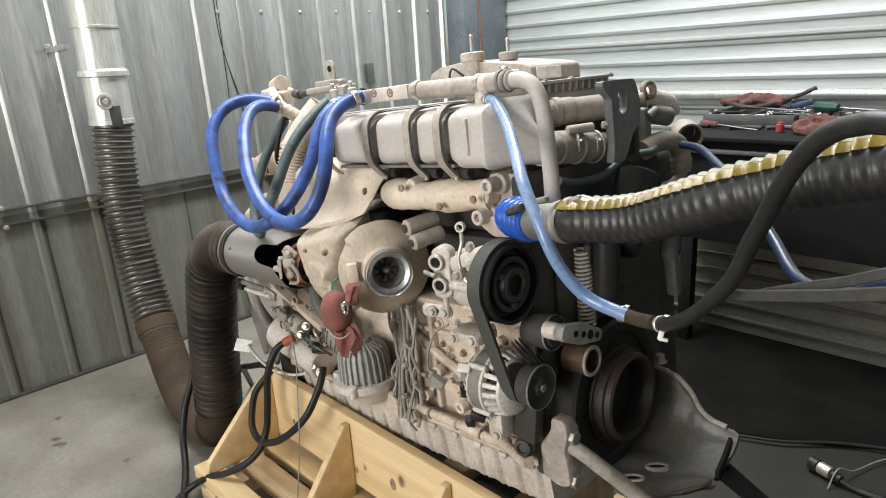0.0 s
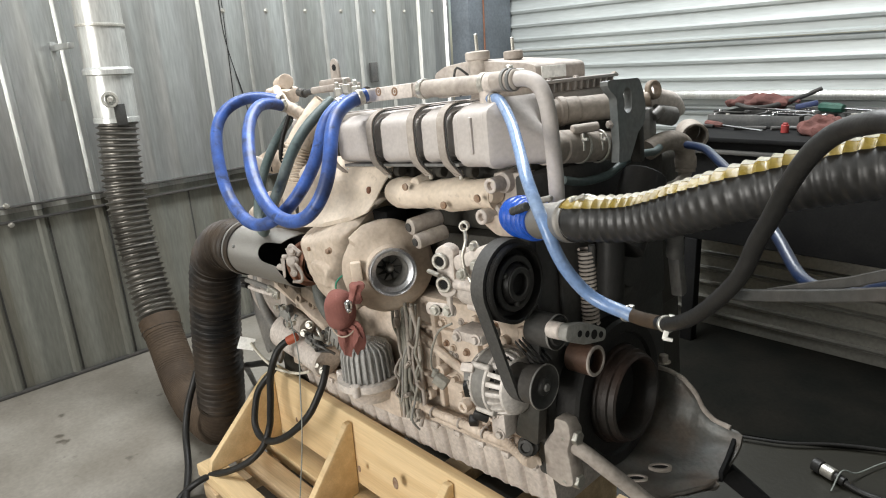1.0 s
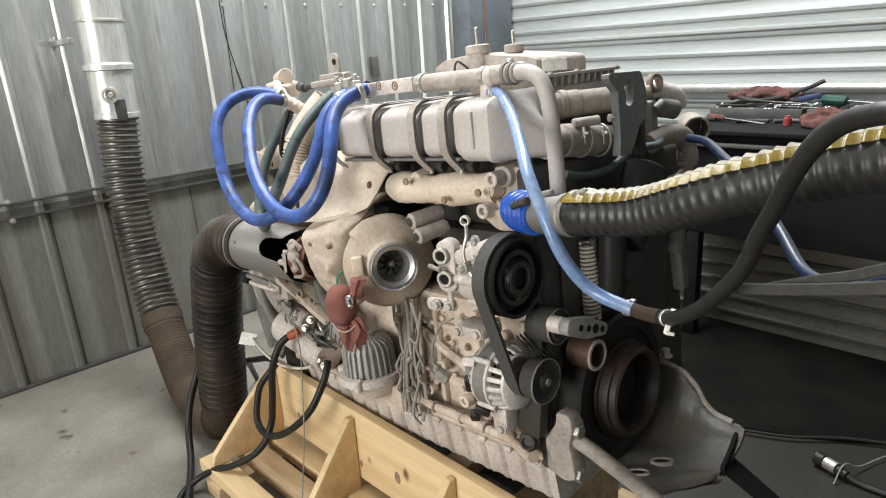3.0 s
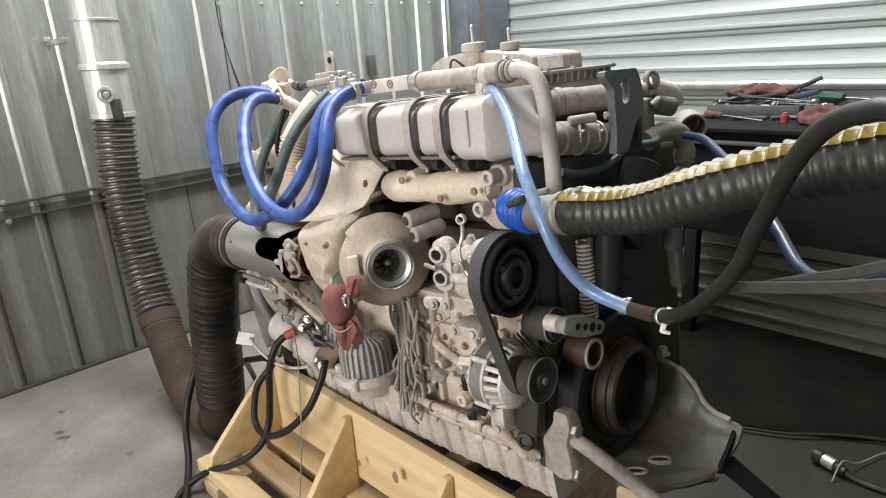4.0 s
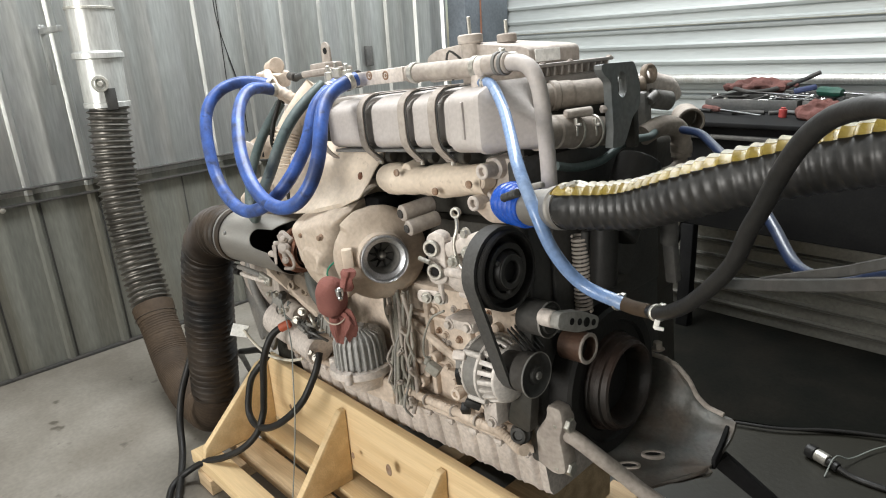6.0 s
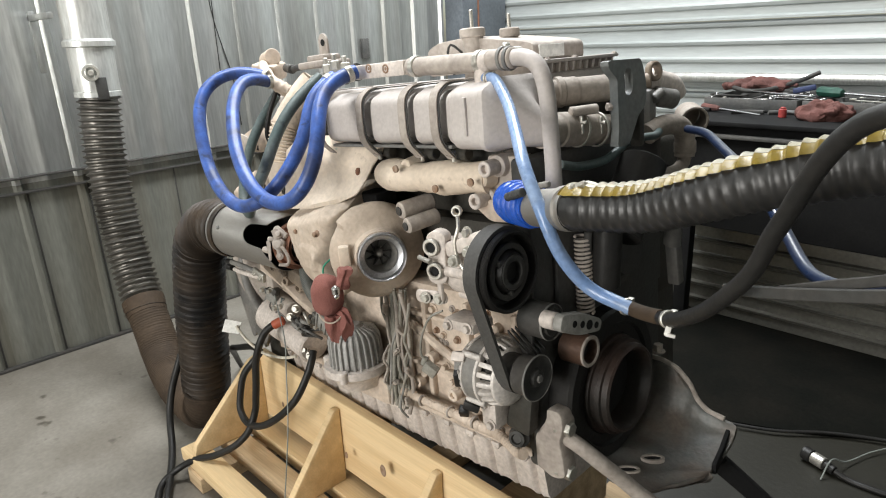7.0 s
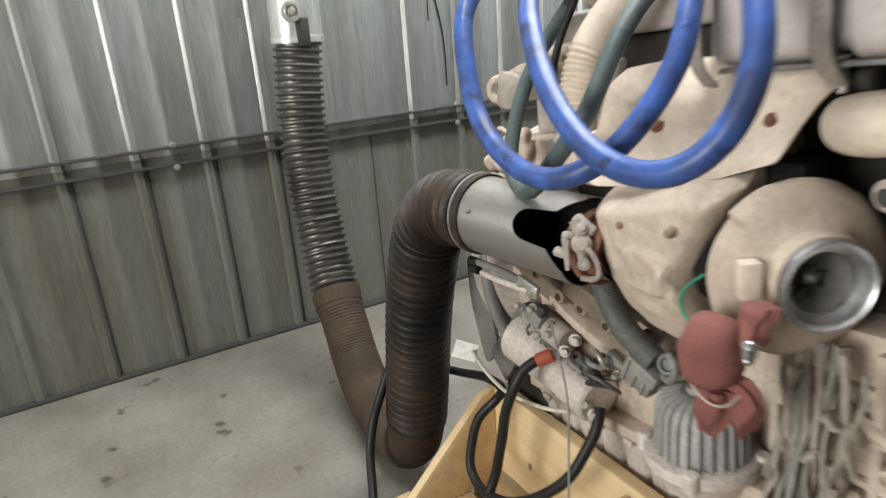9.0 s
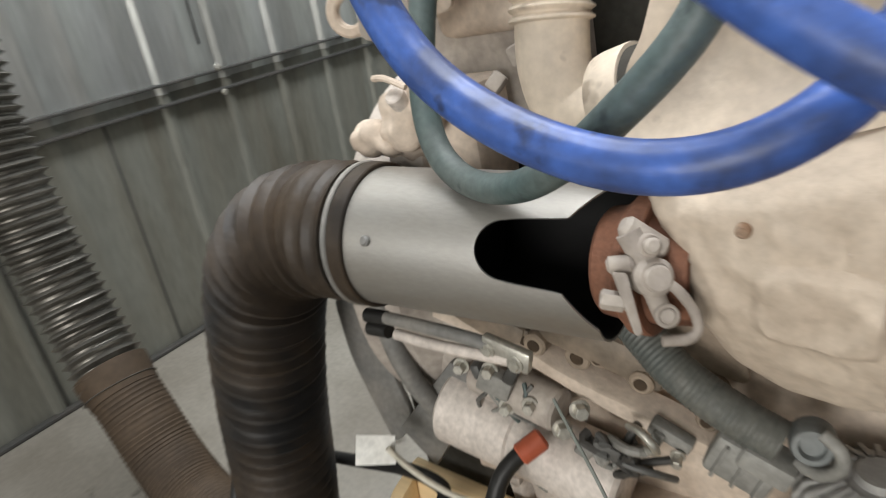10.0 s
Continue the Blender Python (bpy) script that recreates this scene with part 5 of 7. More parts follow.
tube(bm, [latch_at(0.002, -0.012, -0.010), latch_at(0.010, -0.032, -0.010)], 0.0085, 16, smooth=False)
tube(bm, [latch_at(-0.004, 0.012, -0.010), latch_at(-0.018, 0.037, -0.010)], 0.0110, 18, smooth=False)
latch = latch_piece("clamp_latch", bm, flange, DUST_GREY, "dusty clamp latch with bolts")
bm = B()
cyl(bm, latch_at(-0.022, 0.044, -0.014), latch_at(0.015, 0.020, -0.018), 0.0108, 20, 0.005)
latch_piece("knuckle", bm, latch)
for (a, b, r) in ((-0.003, 0.0255, 0.0068), (0.0105, -0.032, 0.0068), (0.004, -0.004, 0.0052)):
    bm = B()
    cyl(bm, latch_at(a, b, -0.006), latch_at(a, b, 0.009 if b > -0.02 else 0.004), r, 16, 0.002)
    ring(bm, latch_at(a, b, -0.006), latch_at(a, b, 0.001), r + 0.0035, r - 0.001, 18)
    latch_piece("bolt", bm, latch)
bm = B()
cyl(bm, latch_at(-0.035, 0.009, -0.016), latch_at(-0.014, 0.012, -0.008), 0.0075, 16, 0.003)
latch_piece("lug", bm, latch)
bm = B()
prism(bm, round_poly([(-0.034, 0.004), (-0.022, 0.004), (-0.010, -0.046), (-0.016, -0.048)], 0.003), latch_at(0, 0, -0.004), LA, LB, 0.005, 0.001)
latch_piece("strap", bm, latch)
bm = B()
cyl(bm, latch_at(-0.042, -0.018, -0.010), latch_at(-0.022, -0.021, -0.006), 0.0085, 6, 0.002)
latch_piece("nut", bm, latch)
bm = B()
tube(bm, [latch_at(0.008, -0.004, 0.004), latch_at(0.019, -0.012, 0.003), latch_at(0.031, -0.027, 0), latch_at(0.037, -0.043, -0.004), latch_at(0.030, -0.052, -0.008), latch_at(0.009, -0.054, -0.010)], 0.0048, 12, 0.004)
latch_piece("loop", bm, latch)
# bellows pipe above the shield
bm = B()
P = [E(-1.60, 1.09, 1.385), E(-1.630, 1.055, 1.335), E(-1.652, 1.015, 1.27), E(-1.656, 0.995, 1.21), E(-1.655, 0.984, 1.165), E(-1.651, 0.978, 1.122), E(-1.635, 0.976, 1.088), E(-1.600, 0.974, 1.078), E(-1.56, 0.972, 1.090)]
tube(bm, P, 0.036, 36, 0.0018, lambda s: 0.0385 + 0.0030 * math.cos(2 * math.pi * s / 0.0098) if 0.150 < s < 0.256 else (0.039 if s < 0.150 else 0.0355))
bellows = on("bellows_pipe", bm, DUST_PALE, engine, "beige exhaust bellows pipe")
bm = B()
a = E(-1.596, 0.971, 1.092)
d = E(-1.555, 0.967, 1.104) - a
lathe(bm, a, d, [(0, 0.034), (0.001, 0.0425), (0.003, 0.0445), (0.010, 0.0460), (0.034, 0.0475), (0.036, 0.0470), (0.036, 0.040)], 48)
on("cuff", bm, DUST_PALE, bellows)
# added dark ring: paints shade into the gap between cuff and shield
bm = B()
lathe(bm, a, d, [(0.030, 0.030), (0.030, 0.0435), (0.048, 0.0430), (0.048, 0.03)], 40)
on("outlet_neck", bm, OILY_SHADE, bellows, "near-black ring painting the gap's shade")

# drive end: pulleys, belt, damper
def pulley(name, c, r, back, material=DARK_PART, label="", groove=6, hub=0.45, dish=0.02, seg=44):
    bm = B()
    w = back
    prof = [(-w, 0), (-w, r * 0.96)]
    for g in range(groove):
        prof += [(-w + w * (g + 0.25) / groove, r), (-w + w * (g + 0.75) / groove, r * 0.965)]
    prof += [(0, r), (0.002, r * 0.95), (0, r * 0.90), (-dish, r * 0.84), (-dish, r * hub * 1.15), (-dish * 0.2, r * hub), (0.004, r * hub * 0.9), (0.004, r * hub * 0.55), (-0.006, r * hub * 0.5), (-0.006, 0)]
    lathe(bm, c, (1, 0, 0), prof, seg)
    return on(name, bm, material, engine, label)


AC = E(-0.748, 0.912, 1.068)
pulley("compressor_pulley", AC, 0.080, 0.05, BLACK_RUBBER, "black air-conditioning compressor pulley", 8, 0.5, 0.022)
bm = B()
ring(bm, AC + Vector((-0.014, 0, 0)), AC + Vector((-0.004, 0, 0)), 0.056, 0.044, 36)
ring(bm, AC + Vector((-0.010, 0, 0)), AC + Vector((0.006, 0, 0)), 0.034, 0.022, 30)
for k in range(3):
    a = k * 2.094 + 0.4
    cyl(bm, AC + Vector((-0.01, 0.04 * math.cos(a), 0.04 * math.sin(a))), AC + Vector((0.002, 0.04 * math.cos(a), 0.04 * math.sin(a))), 0.006, 10)
on("clutch_plate", bm, DARK_PART)
ID = E(-0.707, 0.936, 0.848)
bm = B()
lathe(bm, ID, (1, 0, 0), [(-0.100, 0), (-0.100, 0.040), (-0.095, 0.043), (-0.090, 0.036), (-0.040, 0.036), (-0.034, 0.042), (-0.008, 0.043), (-0.003, 0.0465), (0.001, 0.0475), (0.003, 0.0460), (-0.001, 0.041), (-0.005, 0.032), (-0.003, 0.020), (0.004, 0.017), (0.006, 0.013), (0.006, 0.009), (-0.002, 0.008), (-0.002, 0)], 48)
on("idler_pulley", bm, DARK_PART, engine, "dark steel idler pulley")
bm = B()
ring(bm, ID + Vector((-0.001, 0, 0)), ID + Vector((0.0035, 0, 0)), 0.0478, 0.0452, 48, 0.0008)
cyl(bm, ID + Vector((0, 0, 0)), ID + Vector((0.010, 0, 0)), 0.0085, 6, 0.001)
on("idler_rim", bm, GUN_PALE)
DP = E(-0.680, 1.200, 0.726)
bm = B()
lathe(bm, DP, (1, 0, 0), [(-0.07, 0), (-0.07, 0.170), (-0.062, 0.178), (-0.012, 0.178), (-0.004, 0.172), (-0.004, 0.146), (-0.012, 0.141), (-0.012, 0.118), (-0.02, 0.112), (-0.02, 0.0)], 72)
damper = on("vibration_damper", bm, BLACK_RUBBER, engine, "black crankshaft vibration damper")
bm = B()
lathe(bm, DP + Vector((-0.02, 0, 0)), (1, 0, 0), [(0, 0.116), (0.010, 0.116), (0.016, 0.114), (0.018, 0.108), (0.028, 0.107), (0.030, 0.110), (0.040, 0.109), (0.042, 0.103), (0.054, 0.101), (0.058, 0.096), (0.056, 0.091), (0.045, 0.085), (-0.03, 0.078), (-0.03, 0)], 72)
on("crank_hub", bm, HUB_RUST, damper, "dark rust-tinged crank hub cup")
for k in range(8):
    a = k * math.pi / 4
    bm = B()
    bolt(bm, DP + Vector((-0.048, 0.055 * math.cos(a), 0.055 * math.sin(a))), (1, 0, 0), 0.009, 0.010)
    on("hub_bolt", bm, BOLT, damper)
# tensioner: drum, arm, spring, roller
TD = E(-0.698, 0.972, 0.958)
bm = B()
lathe(bm, TD, (1, 0, 0), [(-0.06, 0), (-0.06, 0.036), (-0.004, 0.036), (0, 0.032), (0, 0.028), (0.004, 0.026), (0.004, 0)], 36)
tens = on("tensioner_drum", bm, DARK_PART)
bm = B()
ring(bm, TD + Vector((-0.004, 0, 0)), TD + Vector((0.001, 0, 0)), 0.0372, 0.0358, 36)
on("rim", bm, GUN_PALE, tens)
bm = B()
a, b = E(-0.672, 0.958, 0.972), E(-0.664, 1.040, 0.943)
d = (b - a)
w = Vector((1, 0, 0))
v = w.cross(d.normalized())
L = d.length
prism(bm, round_poly([(-0.022, -0.016), (L * 0.5, -0.022), (L + 0.02, -0.012), (L + 0.02, 0.012), (L * 0.5, 0.022), (-0.022, 0.016)], 0.012), a, d.normalized(), v, 0.022)
arm = on("tensioner_arm", bm, PLUG_GREY, tens)
bm = B()
cyl(bm, a - Vector((0.03, 0, 0)) - d * 0.1, a + Vector((0.001, 0, 0)) - d * 0.1, 0.0175, 24)
on("arm_collar", bm, DUST_ALU, tens, "pale machined collar")
for t in (0.2, 0.48, 0.74, 1.0):
    bm = B()
    c = a + d * t + w * 0.022
    cyl(bm, c - w * 0.002, c + w * 0.0012, 0.007 if t != 0.74 else 0.010, 14, 0.0005)
    on("hole", bm, VOID, tens)
bm = B()
RL = E(-0.674, 1.074, 0.862)
lathe(bm, RL, (1, 0, 0), [(-0.058, 0), (-0.058, 0.0335), (-0.003, 0.0335), (0, 0.031), (0, 0.025), (-0.025, 0.023), (-0.025, 0)], 36)
roller = on("tensioner_roller", bm, ROLLER, engine, "rust-brown tensioner roller")
bm = B()
ring(bm, RL + Vector((-0.004, 0, 0)), RL + Vector((0.002, 0, 0)), 0.0340, 0.026, 36)
on("rim", bm, DUST_GREY, roller)
bm = B()
sp = [Vector(E(-0.72, 1.125, 0.92)) + Vector((0.017 * math.cos(k * 0.5), 0.017 * math.sin(k * 0.5), k * 0.00072)) for k in range(235)]
tube(bm, sp, 0.0032, 8, smooth=False)
spring = on("tensioner_spring", bm, DUST_GREY, engine, "grey coil spring")
bm = B()
cyl(bm, E(-0.72, 1.125, 0.90), E(-0.72, 1.125, 1.10), 0.009, 14)
on("spring_rod", bm, DARK_PART, spring)
# belt: wraps the compressor pulley and runs down to the idler
bm = B()
path = []
for k in range(25):
    a = radians(-15 + 205 * k / 24)
    path.append((AC.y + 0.0835 * math.cos(a), AC.z + 0.0835 * math.sin(a)))
for k in range(14):
    a = radians(186 + 150 * k / 13)
    path.append((ID.y + 0.0395 * math.cos(a), ID.z + 0.0395 * math.sin(a)))
m = len(path)
x0, x1 = AC.x - 0.046, AC.x - 0.014
rows = []
for i in range(m):
    p, q, r = Vector(path[i - 1]), Vector(path[i]), Vector(path[(i + 1) % m])
    t = (r - p).normalized()
    nn = Vector((-t.y, t.x)) * 0.0035
    rows.append([bm.verts.new(c) for c in ((x0, q.x - nn.x, q.y - nn.y), (x1, q.x - nn.x, q.y - nn.y), (x1, q.x + nn.x, q.y + nn.y), (x0, q.x + nn.x, q.y + nn.y))])
for i in range(m):
    a, b = rows[i], rows[(i + 1) % m]
    for k in range(4):
        j = (k + 1) % 4
        bm.faces.new((a[k], b[k], b[j], a[j]))
on("drive_belt", bm, BELT, engine, "worn black ribbed drive belt")

# air-conditioning compressor body
bm = B()
c = E(-0.80, 0.945, 1.05)
lathe(bm, c, (-1, 0, 0), [(-0.01, 0), (-0.01, 0.062), (0.02, 0.066), (0.045, 0.058), (0.05, 0.062), (0.10, 0.062), (0.105, 0.055), (0.15, 0.052), (0.155, 0.04), (0.155, 0)], 36)
for q in range(5):
    an = 2 * math.pi * q / 5 + 0.6
    cyl(bm, c + Vector((0.0, 0.062 * math.cos(an), 0.062 * math.sin(an))), c + Vector((-0.10, 0.062 * math.cos(an), 0.062 * math.sin(an))), 0.011, 12, 0.003)
accomp = on("ac_compressor", bm, DUST_ALU, engine, "dusty alloy air-conditioning compressor")
bm = B()
pn = [(0.026 * math.cos(a) * (1 - 0.22 * math.exp(-(math.sin(a) / 0.35) ** 2)), 0.031 + 0.026 * math.sin(a) if math.sin(a) > 0 else -0.031 + 0.026 * math.sin(a)) for a in [2 * math.pi * i / 32 for i in range(32)]]
prism(bm, pn, E(-0.910, 0.872, 1.070), (0.95, 0.30, 0), (0.06, 0, 1), -0.03, 0.004)
rotbox(bm, E(-0.845, 0.895, 1.11), (0.11, 0.03, 0.03), (0, -20, 0), 0.006)
on("port_block", bm, DUST_ALU, accomp)
for x, z in ((-0.918, 1.094), (-0.910, 1.045)):
    bm = B()
    p = E(x, 0.868, z)
    ring(bm, p, p + Vector((0.002, -0.007, 0)), 0.0185, 0.0105, 22, 0.002)
    on("port", bm, ZINC, accomp)
    bm = B()
    cyl(bm, p + Vector((0, 0.002, 0)), p + Vector((0.0008, -0.003, 0)), 0.0103, 16)
    on("port_hole", bm, VOID, accomp)
bm = B()
tube(bm, [E(-0.948, 0.86, 1.068), E(-0.905, 0.85, 1.070)], 0.005, 10, smooth=False)
on("pin", bm, ZINC, accomp)
bm = B()
bar = round_poly([(-0.040, -0.014), (0.036, -0.014), (0.036, 0.014), (-0.040, 0.014)], 0.013, 6)
bo = E(-0.934, 0.876, 0.978)
prism(bm, bar, bo, (0.97, 0.24, 0), (0, 0, 1), -0.006, 0.002)
rotbox(bm, E(-0.910, 0.880, 1.004), (0.016, 0.008, 0.055), (0, 0, -16), 0.002)
lug = on("lower_lug", bm, DUST_ALU, accomp)
bm = B()
prism(bm, [(-0.012 + 0.018 * math.cos(q), 0.0065 * math.sin(q)) for q in [2 * math.pi * i / 20 for i in range(20)]], bo + Vector((0, -0.0006, 0)), (0.97, 0.24, 0), (0, 0, 1), -0.0065, 0)
on("slot", bm, OILY_SHADE, lug)
for du in (-0.012, 0.020):
    bm = B()
    bolt(bm, bo + Vector((0.97, 0.24, 0)) * du + Vector((0.001, -0.0045, 0)), (0.24, -0.97, 0), 0.009, 0.009)
    on("bolt", bm, ZINC, lug)
bm = B()
tube(bm, [E(-0.875, 0.90, 1.16), E(-0.862, 0.888, 1.14), E(-0.865, 0.88, 1.11), E(-0.855, 0.88, 1.075), E(-0.825, 0.88, 1.045)], 0.004, 8)
ring(bm, E(-0.878, 0.905, 1.168), E(-0.874, 0.895, 1.168), 0.011, 0.006, 16)
on("tube", bm, ZINC, accomp)
for p in ((-0.835, 0.885, 1.135), (-0.825, 0.875, 1.10), (-0.862, 0.872, 1.075), (-0.815, 0.89, 0.985)):
    bm = B()
    bolt(bm, E(*p), (0, -1, 0.1), 0.009, 0.010)
    on("bolt", bm, ZINC, accomp)
bm = B()
prism(bm, round_poly([(-0.90, 1.15), (-0.78, 1.175), (-0.72, 1.16), (-0.75, 1.12), (-0.85, 1.115)], 0.015), (0, 0.99, 0), (1, 0, 0), (0, 0, 1), -0.03)
on("bracket", bm, DUST)

# alternator
al = E(-0.818, 0.948, 0.816)
bm = B()
lathe(bm, al, (1, 0, 0), [(-0.072, 0), (-0.072, 0.040), (-0.066, 0.056), (-0.060, 0.062), (-0.058, 0.060), (-0.058, 0)], 48)
lathe(bm, al, (1, 0, 0), [(0.034, 0), (0.034, 0.063), (0.040, 0.062), (0.050, 0.052), (0.056, 0.034), (0.058, 0)], 48)
for x0, x1 in ((-0.042, -0.036), (-0.006, 0.002)):
    lathe(bm, al, (1, 0, 0), [(x0, 0.058), (x0, 0.073), (x0 + 0.001, 0.0745), (x1 - 0.001, 0.0745), (x1, 0.073), (x1, 0.058)], 56)
for k in range(4):
    a = math.pi * (0.25 + k / 2)
    c = Vector((0, math.cos(a) * 0.074, math.sin(a) * 0.074))
    cyl(bm, al + c + Vector((-0.045, 0, 0)), al + c + Vector((0.006, 0, 0)), 0.007, 12, 0.002)
alt = on("alternator", bm, ALT_PALE, engine, "pale alloy alternator with slotted ends")
bm = B()
lathe(bm, al, (1, 0, 0), [(-0.036, 0.058), (-0.036, 0.0725), (-0.006, 0.0725), (-0.006, 0.058)], 56)
on("stator_band", bm, GUN_PALE, alt, "dark grey laminated stator band")
# near-black core paints the dark interior behind the slots
bm = B()
lathe(bm, al, (1, 0, 0), [(-0.058, 0), (-0.058, 0.053), (0.034, 0.053), (0.034, 0)], 40)
on("winding", bm, VOID, alt)
for k in range(20):
    a = 2 * math.pi * k / 20
    for prof, w in (([(-0.059, 0.046), (-0.059, 0.061), (-0.050, 0.068), (-0.041, 0.0715), (-0.041, 0.050)], 0.0095), ([(0.001, 0.050), (0.001, 0.0715), (0.018, 0.069), (0.035, 0.0625), (0.035, 0.046)], 0.0105)):
        bm = B()
        t = bmesh.new()
        prism(t, prof, (0, w / 2, 0), (1, 0, 0), (0, 0, 1), w, 0.0018)
        t.transform(Matrix.Translation(al) @ pose(0, 0, 0, math.degrees(a), 0, 0))
        join(bm, t)
        on("bar", bm, ALT_PALE, alt)
bm = B()
rotbox(bm, al + Vector((-0.066, -0.052, -0.012)), (0.020, 0.022, 0.036), (20, 0, 35), 0.003)
on("regulator", bm, BLACK_RUBBER, alt, "black regulator block")
bm = B()
rotbox(bm, al + Vector((-0.060, -0.052, 0.030)), (0.020, 0.012, 0.040), (-32, 0, 35), 0.002)
on("label_plate", bm, GUN_PALE, alt, "grey printed plate")
bm = B()
rotbox(bm, al + Vector((-0.0615, -0.0595, 0.030)), (0.004, 0.002, 0.022), (-32, 0, 35), 0.0004)
on("print_bar", bm, WHITE, alt)
bm = B()
rotbox(bm, al + Vector((-0.050, -0.062, 0.045)), (0.030, 0.016, 0.020), (-35, 0, 20), 0.003)
on("terminal", bm, DUST_ALU, alt)
for (p, q, w) in (((-0.905, 0.91, 0.918), (-0.85, 0.905, 0.926), 0.03), ((-0.83, 0.93, 0.745), (-0.815, 0.94, 0.70), 0.03)):
    bm = B()
    c = (E(*p) + E(*q)) / 2
    box(bm, (min(E(*p).x, E(*q).x) - 0.015, c.y - 0.015, min(E(*p).z, E(*q).z) - 0.01), (max(E(*p).x, E(*q).x) + 0.015, c.y + 0.05, max(E(*p).z, E(*q).z) + 0.01), 0.006)
    bolt(bm, (E(*p).x, c.y - 0.015, E(*p).z), (0, -1, 0), 0.009, 0.010)
    bolt(bm, (E(*q).x, c.y - 0.015, E(*q).z), (0, -1, 0), 0.009, 0.010)
    on("alternator_bracket", bm, DUST_ALU, alt)
for k in range(5):
    bm = B()
    prism(bm, [(0, 0), (0.055, -0.045), (0.055, -0.038), (0, 0.006)], E(-0.79, 0.95 + k * 0.012, 0.915), (1, 0, 0), (0, 0, 1), 0.003, 0)
    on("bracket_fin", bm, DARK_PART)
bm = B()
prism(bm, round_poly([(-0.035, -0.045), (0.030, -0.055), (0.045, 0.045), (0.0, 0.06)], 0.012), E(-0.775, 0.955, 0.735), (1, 0, 0), (0, 0, 1), -0.03, 0.004)
on("belt_guard", bm, OILY_SHADE)
# connector with a loose lead
bm = B()
tube(bm, [E(-0.985, 0.955, 0.905), E(-1.02, 0.945, 0.88), E(-1.05, 0.945, 0.82), E(-1.06, 0.95, 0.77), E(-1.045, 0.955, 0.745)], 0.0028, 8)
rotbox(bm, E(-1.035, 0.955, 0.738), (0.035, 0.022, 0.026), (0, 35, 20), 0.003)
cyl(bm, E(-1.05, 0.955, 0.765), E(-1.055, 0.95, 0.745), 0.008, 12)
on("sensor_lead", bm, HARNESS)
bm = B()
rotbox(bm, E(-0.85, 0.90, 0.745), (0.035, 0.03, 0.018), (0, 20, 30), 0.003)
rotbox(bm, E(-0.865, 0.89, 0.728), (0.02, 0.02, 0.02), (30, 0, 30), 0.002)
on("connector", bm, BLACK_RUBBER)

# front cover, carrier and mount
bm = B()
box(bm, (-0.80, 1.0, 0.56), (-0.755, 1.52, 1.245), 0.01)
timing = on("timing_cover", bm, DARK_PART)
bm = B()
box(bm, (-0.754, 1.06, 0.86), (-0.74, 1.50, 1.10), 0.006)
on("cover_boss", bm, DARK_PART, timing)
# added near-black box that darkens the view past the damper
bm = B()
box(bm, (-0.83, 1.10, 0.42), (-0.802, 1.70, 0.90), 0.01)
on("front_plate", bm, OILY_SHADE, timing)
bm = B()
lathe(bm, E(-0.77, 1.28, 1.02), (1, 0, 0), [(0, 0), (0, 0.10), (0.03, 0.095), (0.04, 0.07), (0.06, 0.06), (0.06, 0)], 36)
on("water_pump", bm, DARK_PART)
bm = B()
cyl(bm, E(-0.69, 1.19, 1.08), E(-0.70, 1.30, 1.22), 0.05, 24)
cyl(bm, E(-0.69, 1.15, 0.98), E(-0.69, 1.15, 1.15), 0.03, 20)
on("pump_housing", bm, BLACK_RUBBER)
bm = B()
tube(bm, [E(-0.66, 1.38, 1.02), E(-0.655, 1.37, 1.06), E(-0.66, 1.34, 1.10)], 0.02, 12)
rotbox(bm, E(-0.665, 1.41, 0.97), (0.03, 0.03, 0.12), (8, 0, 0), 0.006)
on("pipe_stub", bm, GUN)
# support bracket in front of the crank: one pressed sheet from the rim down into the slotted foot
def along(table, x):
    for (x0, v0), (x1, v1) in zip(table, table[1:]):
        if x <= x1:
            t = max(0.0, (x - x0) / (x1 - x0))
            t = t * t * (3 - 2 * t) * 0.5 + t * 0.5
            return v0 + (v1 - v0) * t
    return table[-1][1]


RIM = [(-0.72, 0.690), (-0.678, 0.690), (-0.640, 0.680), (-0.610, 0.652), (-0.585, 0.615), (-0.560, 0.594), (-0.500, 0.588)]
LIP = [(-0.72, 1.15), (-0.66, 1.135), (-0.600, 1.115), (-0.555, 1.140), (-0.525, 1.190), (-0.495, 1.240), (-0.482, 1.285)]
FOOT = 0.540
bm = B()
rows = []
for i in range(41):
    x = -0.72 + 0.235 * i / 40
    top, lip = along(RIM, x), along(LIP, x)
    row = [(x - 0.020 * max(0, (x + 0.50)) / 0.02, 1.428, top + 0.002), (x, 1.420, top + 0.001), (x, 1.414, top - 0.006)]
    for j in range(1, 15):
        a = math.pi / 2 * j / 14
        row.append((x, 1.412 - 0.125 * (1 - math.cos(a)), FOOT + (top - 0.010 - FOOT) * (1 - math.sin(a))))
    for j in range(1, 9):
        row.append((x, 1.287 + (lip - 1.287) * j / 8, FOOT + 0.003 * math.sin(j * 1.1 + x * 40)))
    row.append((x, lip - 0.004, FOOT - 0.004))
    rows.append([bm.verts.new(E(*p)) for p in row])
for a, b in zip(rows, rows[1:]):
    for j in range(len(a) - 1):
        bm.faces.new((a[j], b[j], b[j + 1], a[j + 1]))
bmesh.ops.recalc_face_normals(bm, faces=bm.faces)
bmesh.ops.solidify(bm, geom=bm.faces, thickness=0.012)
roughen(bm, 0.002, 30)
